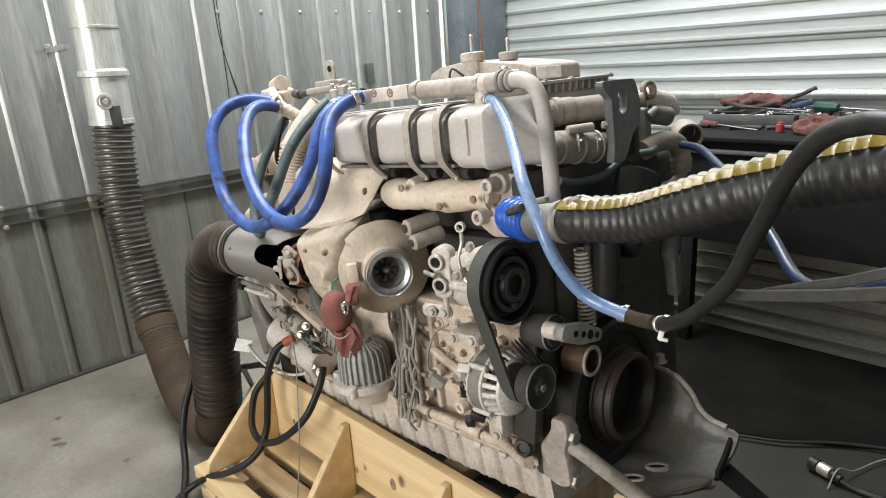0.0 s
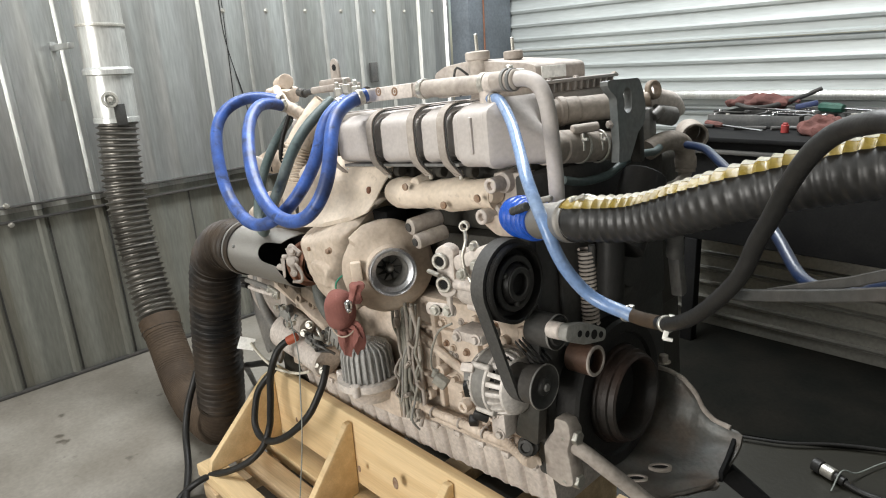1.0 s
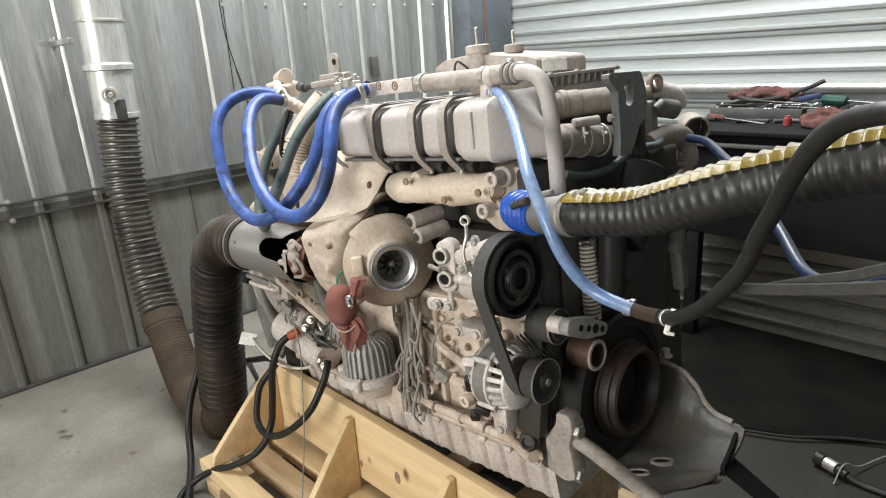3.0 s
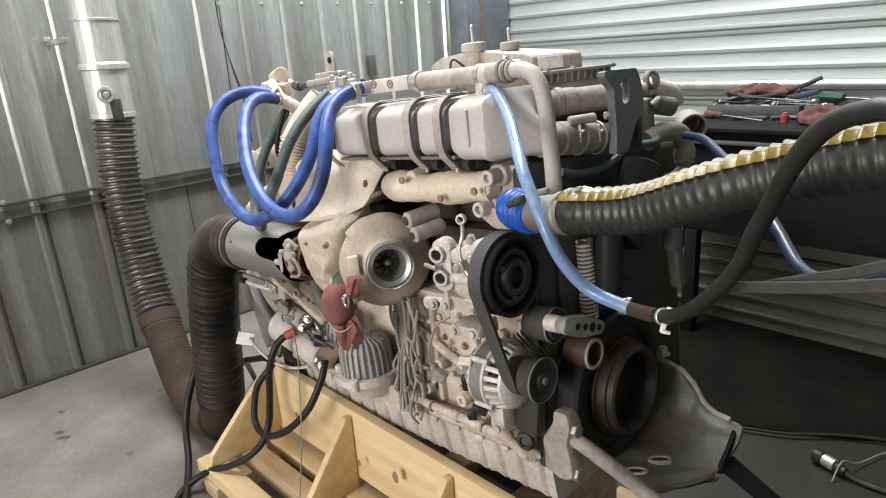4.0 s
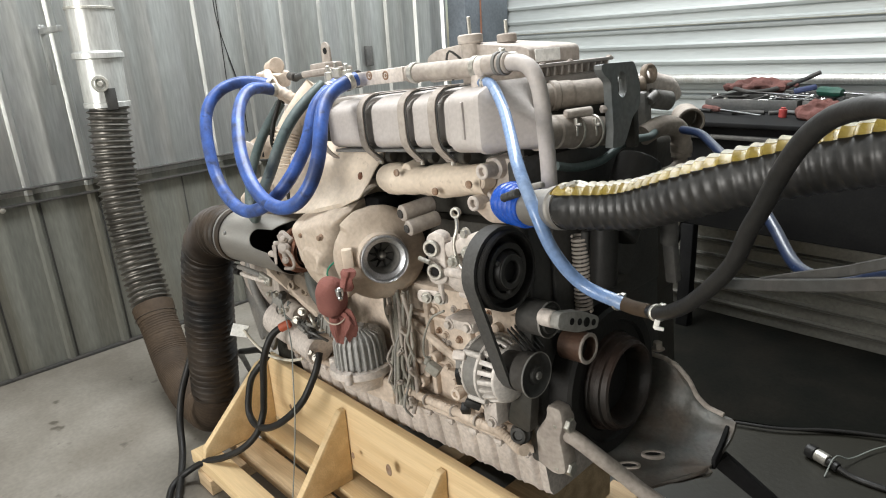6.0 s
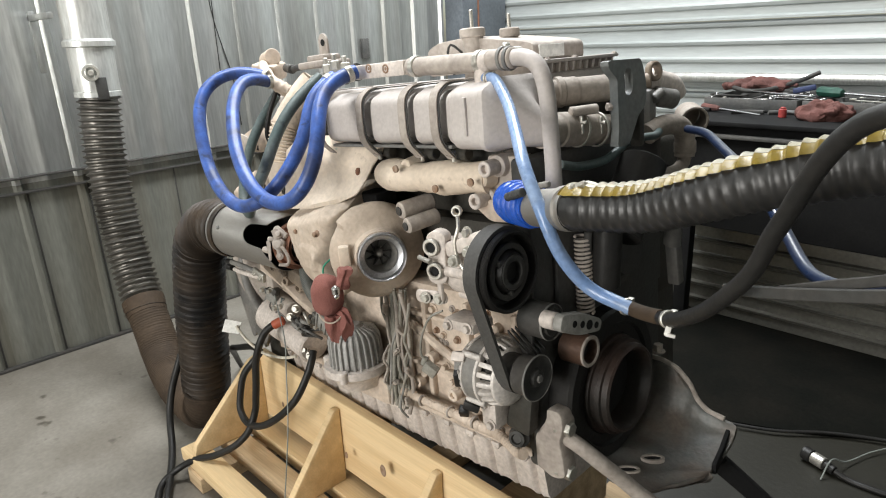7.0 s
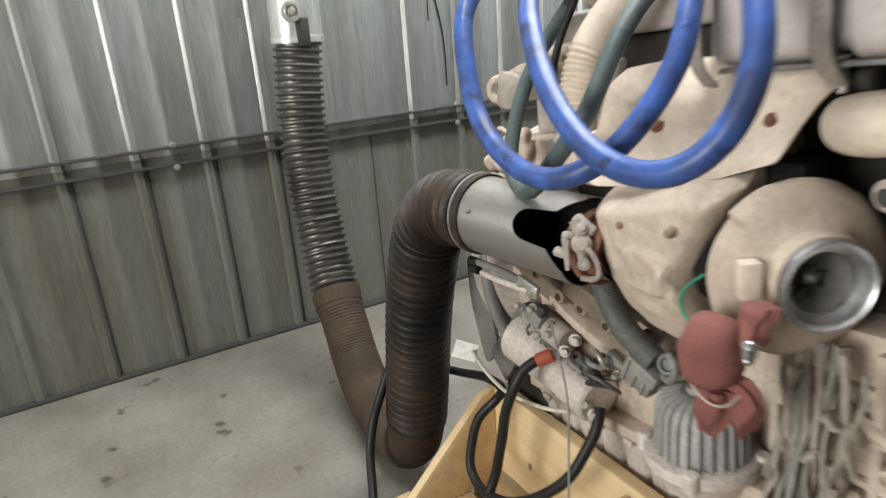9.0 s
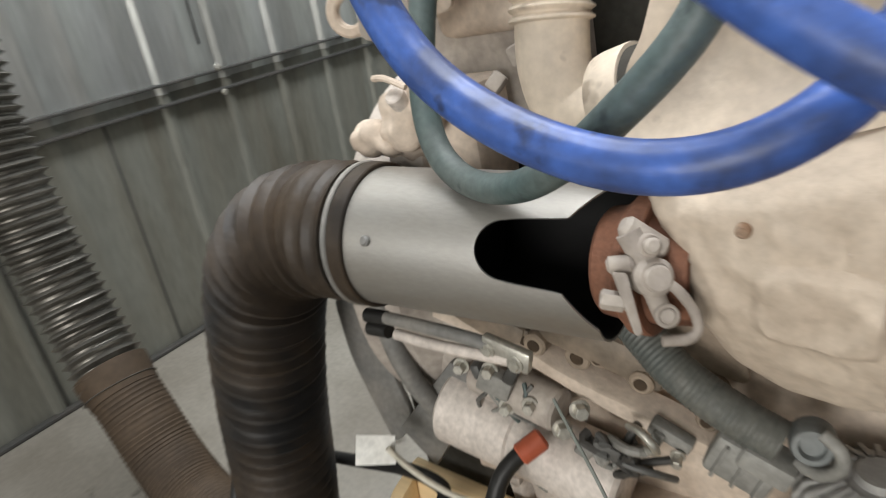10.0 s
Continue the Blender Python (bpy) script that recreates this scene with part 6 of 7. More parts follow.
bracket = on("support_bracket", bm, BRACKET, engine, "dusty rust-stained dark steel front support bracket")
bm = B()
tube(bm, [E(x, 1.425, along(RIM, x) + 0.004) for x in [-0.715 + 0.018 * k for k in range(12)]], 0.0065, 12)
on("rim_bead", bm, DUST_GREY, bracket, "pale bead along the rim's upper edge")
bm = B()
prism(bm, [(0.0, -0.012), (0.0, 0.014), (0.06, 0.016), (0.125, 0.028), (0.135, 0.004), (0.06, -0.016)], E(-0.487, 1.295, FOOT), (-0.14, 1.0, 0.10), (0, 0, 1), 0.010, 0.002)
on("end_flange", bm, BLACK_PAINT_SHADE, bracket)
for (x, y) in ((-0.601, 1.240), (-0.622, 1.166)):
    pts = [(0.027 * math.cos(a), 0.014 * math.sin(a)) for a in [2 * math.pi * i / 32 for i in range(32)]]
    c = E(x, y, FOOT)
    bm = B()
    ring_plate(bm, pts, [(px * 0.74, py * 0.62) for px, py in pts], (c.x, c.y, c.z - 0.004), (0.80, 0.60, 0), (-0.60, 0.80, 0), 0.0095)
    on("slot_rim", bm, DUST_GREY, bracket)
    bm = B()
    prism(bm, [(px * 0.75, py * 0.64) for px, py in pts], (c.x, c.y, c.z - 0.002), (0.80, 0.60, 0), (-0.60, 0.80, 0), 0.0045, 0)
    on("slot", bm, VOID, bracket)
bm = B()
bolt(bm, E(-0.688, 1.41, 0.722), (0, 0, 1), 0.012, 0.02)
on("bolt", bm, DUST_GREY, bracket)
# engine mount at the pan's front corner, with a bent stay
bm = B()
prism(bm, round_poly([(-0.775, 0.575), (-0.775, 0.655), (-0.742, 0.700), (-0.742, 0.728), (-0.705, 0.728), (-0.700, 0.690), (-0.712, 0.655), (-0.705, 0.620), (-0.700, 0.575), (-0.73, 0.560)], 0.012), (0.004, 1.035, -0.004), (1, 0, 0), (0, 0, 1), 0.045, 0.006)
roughen(bm, 0.003, 40)
mount = on("engine_mount", bm, DUST_GREY)
for (x, z) in ((-0.705, 0.702), (-0.70, 0.595)):
    bm = B()
    p = E(x, 1.0, z) + Vector((0.004, 0.012, 0))
    cyl(bm, p, p + Vector((0.030, 0, 0)), 0.0165, 6, 0.002)
    cyl(bm, p - Vector((0.006, 0, 0)), p + Vector((0.006, 0, 0)), 0.022, 20)
    on("bolt", bm, ZINC, mount)
bm = B()
tube(bm, [E(-0.735, 1.03, 0.672), E(-0.70, 1.02, 0.675), E(-0.66, 1.02, 0.668), E(-0.62, 1.04, 0.635), E(-0.59, 1.075, 0.59), E(-0.55, 1.10, 0.55), E(-0.50, 1.12, 0.52)], 0.0165, 18)
on("stay_tube", bm, DUST_GREY, engine, "dusty grey bent tube stay")
bm = B()
lathe(bm, E(-0.785, 0.985, 0.655), (0.3, -1, 0.2), [(0, 0.024), (0.014, 0.024), (0.018, 0.019), (0.028, 0.018), (0.030, 0.012), (0.024, 0.010), (0.024, 0)], 18)
on("drain_cap", bm, DARK_PART)
bm = B()
prism(bm, [(0, 0), (0.20, -0.20), (0.235, -0.19), (0.03, 0.03)], E(-0.524, 1.39, 0.482), (0.5, 0.35, 0), (0, 0, 1), 0.03)
on("support_leg", bm, BLACK_PAINT_SHADE)

# lifting bracket and the pipework in front
outline = round_poly([(1.198, 1.262), (1.206, 1.300), (1.203, 1.398), (1.172, 1.418), (1.170, 1.434), (1.296, 1.432), (1.312, 1.404), (1.320, 1.368), (1.312, 1.334), (1.284, 1.318), (1.262, 1.285), (1.246, 1.262)], 0.008)
cc = (1.246, 1.389)
o = E(-0.715, 0, 0)
dz = E(-0.715, 0, 1.39).z - 1.39
bm = B()
ang = [2 * math.pi * i / 72 for i in range(72)]
ring_plate(bm, ray_outline(outline, cc, 72), [(cc[0] + 0.0165 * math.cos(a), cc[1] + 0.010 * math.copysign(1, math.sin(a)) + 0.0165 * math.sin(a)) for a in ang], (E(-0.733, 0, 1.39).x, 0, dz), (0, 1, 0), (0, 0, 1), 0.018)
lift = on("lifting_bracket", bm, LIFT, engine, "dark grey-green cast lifting bracket with a slot")
bm = B()
box(bm, (E(-0.735, 0, 1.39).x - 0.012, 1.296, 1.25 + dz), (E(-0.735, 0, 1.39).x + 0.016, 1.318, 1.40 + dz), 0.005)
on("bracket_web", bm, OILY_SHADE, lift)
bm = B()
up = [E(-0.93, 1.04, 1.366), E(-0.86, 1.12, 1.369), E(-0.83, 1.17, 1.371), E(-0.791, 1.23, 1.373), E(-0.755, 1.275, 1.376)]
tube(bm, up, 0.027, 32, 0.003, lambda s: 0.0275 + (0.0045 if 0.155 < s < 0.170 else 0) + (0.002 if 0.170 < s < 0.200 else 0))
upper_pipe = on("upper_pipe", bm, PIPE_GREY, engine, "dusty charge pipe")
bm = B()
tube(bm, [E(-0.785, 1.045, 1.3075), E(-0.781, 1.10, 1.306), E(-0.766, 1.17, 1.300), E(-0.752, 1.25, 1.290)], 0.031, 32, 0.003, lambda s: 0.031 + (0.0035 if 0.05 < s < 0.145 else 0))
lower = on("lower_pipe", bm, PIPE_GREY)
for t in (0.30, 0.85):
    bm = B()
    a, b = E(-0.777, 1.12, 1.304), E(-0.757, 1.215, 1.294)
    p = a.lerp(b, t)
    d = (b - a).normalized()
    ring(bm, p, p + d * 0.006, 0.0362, 0.033, 30)
    s = Vector((0.7, -0.60, 0.25)).normalized() * 0.0375
    box(bm, p + s + Vector((-0.004, -0.003, -0.016)), p + s + Vector((0.004, 0.003, 0.020)), 0.0015)
    box(bm, p + s + Vector((-0.012, -0.004, 0.004)), p + s + Vector((0.012, 0.004, 0.010)), 0.0015)
    on("clamp", bm, ZINC, lower)
bm = B()
cyl(bm, E(-0.765, 1.115, 1.340), E(-0.735, 1.165, 1.343), 0.010, 14)
rotbox(bm, E(-0.755, 1.135, 1.340), (0.014, 0.045, 0.015), (0, 0, -30), 0.003)
cyl(bm, E(-0.735, 1.20, 1.342), E(-0.728, 1.213, 1.342), 0.009, 6)
on("pipe_saddle", bm, DUST_GREY)
bm = B()
tube(bm, [(-0.80, 1.50, 1.345), (-0.785, 1.56, 1.345), (-0.770, 1.610, 1.332), (-0.767, 1.630, 1.305)], 0.029, 26, 0.004, lambda s: 0.029 + (0.004 if 0.05 < s < 0.075 else 0))
on("water_elbow", bm, DUST_ALU, engine, "dusty pale water outlet elbow")
bm = B()
ring(bm, Vector((-0.775, 1.522, 1.372)), Vector((-0.757, 1.518, 1.374)), 0.024, 0.013, 24, 0.004)
cyl(bm, (-0.80, 1.47, 1.345), (-0.765, 1.50, 1.352), 0.020, 18, 0.004)
on("sensor_ring", bm, OIL_DUST)
bm = B()
cyl(bm, (-0.765, 1.515, 1.315), (-0.740, 1.575, 1.300), 0.024, 20, 0.005)
rotbox(bm, (-0.77, 1.475, 1.285), (0.05, 0.06, 0.10), (0, 0, 15), 0.012)
cyl(bm, (-0.742, 1.47, 1.31), (-0.735, 1.50, 1.325), 0.012, 14)
on("valve_body", bm, GUN_PALE)
bm = B()
box(bm, (-0.80, 1.36, 1.24), (-0.765, 1.52, 1.37), 0.015)
on("valve_back", bm, OILY_SHADE)
bm = B()
ring(bm, (-0.800, 1.78, 1.240), (-0.752, 1.715, 1.232), 0.036, 0.029, 30)
cyl(bm, (-0.810, 1.785, 1.243), (-0.80, 1.775, 1.241), 0.033, 24)
on("outlet_stub", bm, PIPE_GREY)
bm = B()
tube(bm, [(-0.745, 1.445, 1.232), (-0.732, 1.490, 1.246), (-0.722, 1.540, 1.243), (-0.724, 1.588, 1.222), (-0.728, 1.606, 1.180), (-0.729, 1.606, 1.155)], 0.024, 22, 0.004, lambda s: 0.0245 + (0.0025 if 0.185 < s < 0.20 or 0.205 < s < 0.215 else 0))
on("drain_elbow", bm, PIPE_GREY)
bm = B()
tube(bm, [(-0.729, 1.608, 1.165), (-0.730, 1.600, 1.140), (-0.731, 1.563, 1.126), (-0.731, 1.490, 1.128), (-0.731, 1.418, 1.138), (-0.74, 1.38, 1.15)], 0.0165, 18)
on("drain_pipe", bm, PIPE_GREY)
bm = B()
tube(bm, [(-0.72, 1.455, 1.238), (-0.713, 1.42, 1.233), (-0.713, 1.36, 1.236), (-0.713, 1.293, 1.232), (-0.714, 1.245, 1.218), (-0.715, 1.202, 1.210), (-0.714, 1.117, 1.213), (-0.713, 1.049, 1.228)], 0.009, 12)
on("sensor_hose", bm, GREEN_HOSE)
bm = B()
box(bm, (-0.98, 1.522, 0.78), (-0.775, 1.70, 1.215), 0.03, 3)
cyl(bm, (-0.775, 1.60, 1.06), (-0.745, 1.60, 1.06), 0.06, 24, 0.008)
on("far_side_housing", bm, OILY_SHADE)
bm = B()
box(bm, (-0.79, 1.12, 1.10), (-0.755, 1.55, 1.245), 0.02)
on("front_housing", bm, DARK_PART)
# blue boot between thermostat and steel collar
bm = B()
a, b = E(-0.775, 0.947, 1.194), E(-0.655, 0.866, 1.217)
tube(bm, [a, a.lerp(b, 0.5), b], 0.04, 32, 0.003, lambda s: 0.037 - 0.03 * s + 0.005 * math.cos(2 * math.pi * s / 0.028) * (1 if 0.02 < s < 0.12 else 0.2))
boot = on("silicone_boot", bm, BLUE_BOOT, engine, "bright blue ribbed silicone boot")
bm = B()
tube(bm, [E(-0.715, 0.862, 1.228), E(-0.668, 0.842, 1.247)], 0.006, 12, 0.0012, lambda s: 0.0062 + 0.0018 * math.cos(2 * math.pi * s / 0.0065))
on("clamp_screw", bm, DARK_PART, boot)
bm = B()
cyl(bm, E(-0.668, 0.872, 1.250), E(-0.630, 0.862, 1.262), 0.0055, 12)
on("bracket", bm, GUN_PALE, boot)

# finned oil filter module
fc = E(-1.335, 0.955, 0.70)
bm = B()
lathe(bm, fc, (0, 0, 1), [(-0.060, 0), (-0.060, 0.078), (-0.048, 0.080), (-0.043, 0.068), (0.032, 0.064), (0.046, 0.054), (0.056, 0.034), (0.058, 0.022), (0.066, 0.020), (0.066, 0)], 48)
filt = on("oil_filter_housing", bm, FIN_GREY, engine, "grey finned oil filter housing")
for k in range(26):
    a = 2 * math.pi * k / 26
    bm = B()
    t = bmesh.new()
    prism(t, [(0.060, -0.043), (0.075, -0.043), (0.072, 0.028), (0.063, 0.046), (0.03, 0.060), (0.03, 0.050)], (0, 0.003, 0), (1, 0, 0), (0, 0, 1), 0.006, 0.0015)
    t.transform(Matrix.Translation(fc) @ pose(0, 0, 0, 0, 0, math.degrees(a)))
    join(bm, t)
    on("fin", bm, FIN_GREY, filt)
bm = B()
lathe(bm, fc + Vector((0, 0, -0.108)), (0, 0, 1), [(0, 0.06), (0.03, 0.072), (0.045, 0.09), (0.065, 0.09), (0.065, 0.05)], 36)
for k in range(4):
    a = k * 1.57 + 0.5
    cyl(bm, fc + Vector((0.09 * math.cos(a), 0.09 * math.sin(a), -0.068)), fc + Vector((0.09 * math.cos(a), 0.09 * math.sin(a), -0.035)), 0.012, 14)
on("filter_base", bm, DUST_ALU, filt)
bm = B()
box(bm, (fc.x - 0.10, 0.97, fc.z - 0.16), (fc.x + 0.10, 1.04, fc.z - 0.08), 0.01)
on("filter_foot", bm, DUST)

# wiring harness over the crankcase
rnd = random.Random(9)
for k in range(12):
    x = -1.215 + 0.007 * k
    bm = B()
    drift = rnd.uniform(-0.02, 0.02)
    pts = [E(x - 0.01 + drift * math.sin((0.9 - z) * 9) + rnd.uniform(-0.004, 0.004), 0.985 + rnd.uniform(-0.014, 0.012), z) for z in (0.90, 0.83, 0.76, 0.69, 0.62, 0.56)]
    tube(bm, pts, rnd.uniform(0.003, 0.0055), 10)
    on("harness", bm, (HARNESS, HARNESS, DUST_GREY)[k % 3])
for k in range(5):
    x, z = -1.20 + rnd.uniform(-0.02, 0.08), rnd.uniform(0.70, 0.88)
    bm = B()
    pts = [E(x, 0.975, z)]
    for _ in range(4):
        x, z = x + rnd.uniform(-0.012, 0.016), z - rnd.uniform(0.02, 0.05)
        pts.append(E(x, 0.960 + rnd.uniform(-0.012, 0.018), z))
    tube(bm, pts, rnd.uniform(0.002, 0.0045), 8)
    on("harness", bm, (HARNESS, PLUG_GREY, DUST_GREY)[k % 3])
for x, z, lean, turn, size in ((-1.205, 0.845, 22, 10, 0.030), (-1.150, 0.800, -35, 20, 0.026), (-1.170, 0.735, 50, -15, 0.032), (-1.128, 0.690, -12, 30, 0.028), (-1.185, 0.640, 65, 5, 0.030), (-1.140, 0.600, -48, -20, 0.026)):
    bm = B()
    rotbox(bm, E(x, 0.966, z), (0.013, 0.015, size), (turn, lean, 0), 0.004)
    rotbox(bm, E(x + 0.004, 0.958, z + 0.004), (0.008, 0.008, size * 0.6), (turn, lean, 0), 0.003)
    on("plug", bm, DUST_GREY)
# bolts and casting plugs over the crankcase
for k in range(22):
    x, z = rnd.uniform(-1.12, -0.90), rnd.uniform(0.62, 0.90)
    bm = B()
    bolt(bm, E(x, 1.034, z), (0, -1, 0), rnd.uniform(0.005, 0.009), rnd.uniform(0.006, 0.016))
    on("bolt", bm, (BOLT, DUST, DUST_GREY)[k % 3])
# flywheel housing, starter and its grimy terminals
bm = B()
lathe(bm, E(-1.90, 1.25, 0.80), (-1, 0, 0), [(-0.05, 0.0), (-0.05, 0.24), (0, 0.29), (0.08, 0.30), (0.085, 0.285), (0.085, 0.25), (0.02, 0.24), (0.02, 0)], 56)
box(bm, (-1.90, 1.0, 0.60), (-1.84, 1.5, 1.10), 0.01)
on("flywheel_housing", bm, DUST_GREY)
bm = B()
s0, s1 = E(-1.86, 1.0, 0.63), E(-1.59, 0.985, 0.598)
cyl(bm, s0, s0.lerp(s1, 0.45), 0.062, 30, 0.006, 0.055)
cyl(bm, s0.lerp(s1, 0.42), s1, 0.052, 30, 0.006)
starter = on("starter_motor", bm, DUST_ALU, engine, "dusty starter motor with cable studs")
bm = B()
cyl(bm, E(-1.80, 0.985, 0.715), E(-1.67, 0.975, 0.70), 0.030, 22, 0.004)
on("solenoid", bm, DUST_GREY, starter)
bm = B()
rotbox(bm, E(-1.725, 0.968, 0.622), (0.085, 0.02, 0.030), (0, 5, 0), 0.006)
on("terminal_cover", bm, LIFT, starter)
bm = B()
for (x, y, z) in ((-1.66, 0.955, 0.69), (-1.64, 0.965, 0.72), (-1.60, 0.955, 0.60), (-1.585, 0.965, 0.57), (-1.575, 0.955, 0.585)):
    bm = B()
    bolt(bm, E(x, y, z), (0.6, -0.7, 0.2), 0.009, 0.016)
    on("stud", bm, ZINC, starter)
bm = B()
cyl(bm, E(-1.701, 0.913, 0.663), E(-1.680, 0.943, 0.678), 0.0145, 16, 0.004)
on("cable_boot", bm, BOOT_RED, starter, "red cable boot")
bm = B()
tube(bm, [E(-1.98, 1.05, 1.0), E(-1.95, 0.98, 0.86), E(-1.93, 0.96, 0.76), E(-1.90, 0.97, 0.66), E(-1.86, 1.0, 0.58)], 0.016, 12)
prism(bm, [(-2.0, 0.62), (-1.86, 0.78), (-1.80, 0.76), (-1.94, 0.56)], (0, 1.0, 0), (1, 0, 0), (0, 0, 1), 0.015)
on("bell_housing_edge", bm, GUN_PALE)
bm = B()
rim = [E(x, 0, z) for x, z in [(-2.074, 0.772), (-2.062, 0.648), (-2.023, 0.540), (-2.002, 0.489), (-1.945, 0.559), (-1.976, 0.649), (-1.998, 0.792)]]
prism(bm, round_poly([(p.x, p.z) for p in rim], 0.03, 4), (0, 0.992, 0), (1, 0, 0), (0, 0, 1), -0.012, 0.003)
on("bell_housing_rim", bm, GUN_PALE)
bm = B()
box(bm, (-2.02, 1.04, 0.46), (-1.84, 1.10, 0.86), 0.01)
on("bell_housing_back", bm, OILY_SHADE)
bm = B()
rotbox(bm, E(-1.78, 1.0, 0.80), (0.12, 0.04, 0.05), (0, 25, 0), 0.01)
rotbox(bm, E(-1.62, 1.01, 0.80), (0.16, 0.06, 0.05), (0, 18, 0), 0.012)
for k in range(5):
    cyl(bm, E(-1.80 + k * 0.075, 1.02, 0.79 - k * 0.006), E(-1.80 + k * 0.075, 0.985, 0.79 - k * 0.006), 0.017, 14)
on("gear_case_edge", bm, OIL_DUST)
# dark brown discs in place of shaded holes
for k in range(5):
    bm = B()
    cyl(bm, E(-1.80 + k * 0.075, 0.99, 0.79 - k * 0.006), E(-1.80 + k * 0.075, 0.983, 0.79 - k * 0.006), 0.009, 12)
    on("hole", bm, BROWN_HOSE)
bm = B()
tube(bm, [E(-1.585, 0.985, 0.853), E(-1.555, 0.968, 0.838), E(-1.528, 0.957, 0.822), E(-1.493, 0.950, 0.804), E(-1.456, 0.948, 0.787), E(-1.423, 0.948, 0.774)], 0.023, 24, 0.0013, ribbed(0.0215, 0.0012, 0.0052))
conduit = on("ribbed_conduit", bm, CONDUIT, engine, "oily grey-green ribbed conduit")
# connector at the conduit's end: stepped block with ribs, round cap and hooked lock
bm = B()
rotbox(bm, E(-1.452, 0.948, 0.738), (0.066, 0.034, 0.052), (0, 24, 0), 0.006)
rotbox(bm, E(-1.430, 0.942, 0.752), (0.050, 0.036, 0.026), (0, 24, 0), 0.004)
connector = on("connector", bm, PLUG_GREY, conduit, "grey moulded connector")
for k in range(3):
    bm = B()
    rotbox(bm, E(-1.472 + 0.020 * k, 0.930, 0.743 - 0.006 * k), (0.004, 0.008, 0.046), (0, 24, 0), 0.0015)
    on("connector_rib", bm, PLUG_GREY, connector)
bm = B()
lathe(bm, E(-1.398, 0.962, 0.779), (0.15, -1, 0.25), [(0, 0), (0, 0.021), (0.020, 0.020), (0.026, 0.017), (0.026, 0.012), (0.020, 0.010), (0.020, 0)], 28)
on("connector_cap", bm, LIFT, connector)
bm = B()
tube(bm, [E(-1.405, 0.945, 0.757), E(-1.385, 0.932, 0.762), E(-1.370, 0.928, 0.780), E(-1.373, 0.928, 0.800), E(-1.388, 0.934, 0.808)], 0.0065, 12)
on("lock_hook", bm, PLUG_GREY, connector)
bm = B()
rotbox(bm, E(-1.533, 0.975, 0.716), (0.050, 0.018, 0.018), (0, 26, 0), 0.003)
rotbox(bm, E(-1.548, 0.968, 0.709), (0.014, 0.014, 0.030), (0, 26, 0), 0.003)
clip = on("cable_clip", bm, PLUG_GREY, engine, "grey cable clip on a stud")
bm = B()
bolt(bm, E(-1.522, 0.962, 0.700), (0.2, -1, -0.1), 0.006, 0.016)
on("stud", bm, ZINC, clip)

bm = B()
ridge = [E(-1.86, 0.99, 0.80), E(-1.738, 0.99, 0.770), E(-1.662, 0.988, 0.744), E(-1.599, 0.988, 0.726), E(-1.529, 0.99, 0.707), E(-1.44, 1.0, 0.68)]
rings = []
for k, p in enumerate(spline(ridge, 0.02)):
    s = 0.013 + 0.003 * noise.noise(Vector((k * 0.6, 1.5, 0)))
    rings.append([p + Vector((0.25 * q, y, q)) for q, y in ((-s, 0.03), (-s, -0.004), (-s * 0.8, -0.008), (s * 0.8, -0.010), (s, -0.006), (s * 1.1, 0.03))])
loft(bm, rings)
on("casting_ridge", bm, DUST)
for (x, y, z, r) in ((-1.701, 0.985, 0.790, 0.017), (-1.623, 0.995, 0.785, 0.013), (-1.568, 0.985, 0.775, 0.016), (-1.50, 1.0, 0.735, 0.014), (-1.78, 0.99, 0.815, 0.014)):
    bm = B()
    cyl(bm, E(x, 1.05, z), E(x, y - 0.012, z), r, 18, 0.003, r * 0.9)
    boss = on("casting_boss", bm, OIL_DUST)
    # hole's darkness drawn as a brown disc
    bm = B()
    cyl(bm, E(x, y - 0.010, z), E(x, y - 0.0130, z), r * 0.5, 14, 0.0005)
    on("bolt_hole", bm, BROWN_HOSE, boss)
bm = B()
prism(bm, round_poly([(-0.25, -0.05), (-0.10, -0.02), (0.02, -0.045), (0.12, -0.075), (0.10, 0.03), (0.02, 0.075), (-0.10, 0.085), (-0.24, 0.06)], 0.02), E(-1.585, 1.008, 0.845), (1, 0, 0), (0, 0, 1), -0.010)
on("oil_stained_plate", bm, OIL_DUST, engine, "oil-stained dark plate under the exhaust outlet")
bm = B()
tube(bm, [E(-1.575, 0.955, 0.728), E(-1.56, 0.945, 0.735), E(-1.545, 0.94, 0.728), E(-1.54, 0.945, 0.712), E(-1.555, 0.95, 0.705)], 0.005, 10)
on("wire_clip", bm, ZINC)
for k in range(7):
    bm = B()
    a = E(-1.775 + 0.012 * k, 0.965, 0.735)
    tube(bm, [a, a + Vector((rnd.uniform(-0.02, 0.02), -0.012, -0.02)), a + Vector((rnd.uniform(-0.03, 0.03), -0.008, -0.045)), a + Vector((rnd.uniform(-0.03, 0.03), 0.004, -0.07))], 0.003, 8)
    on("starter_wire", bm, (GUN, PLUG_GREY, GREEN_HOSE)[k % 3])
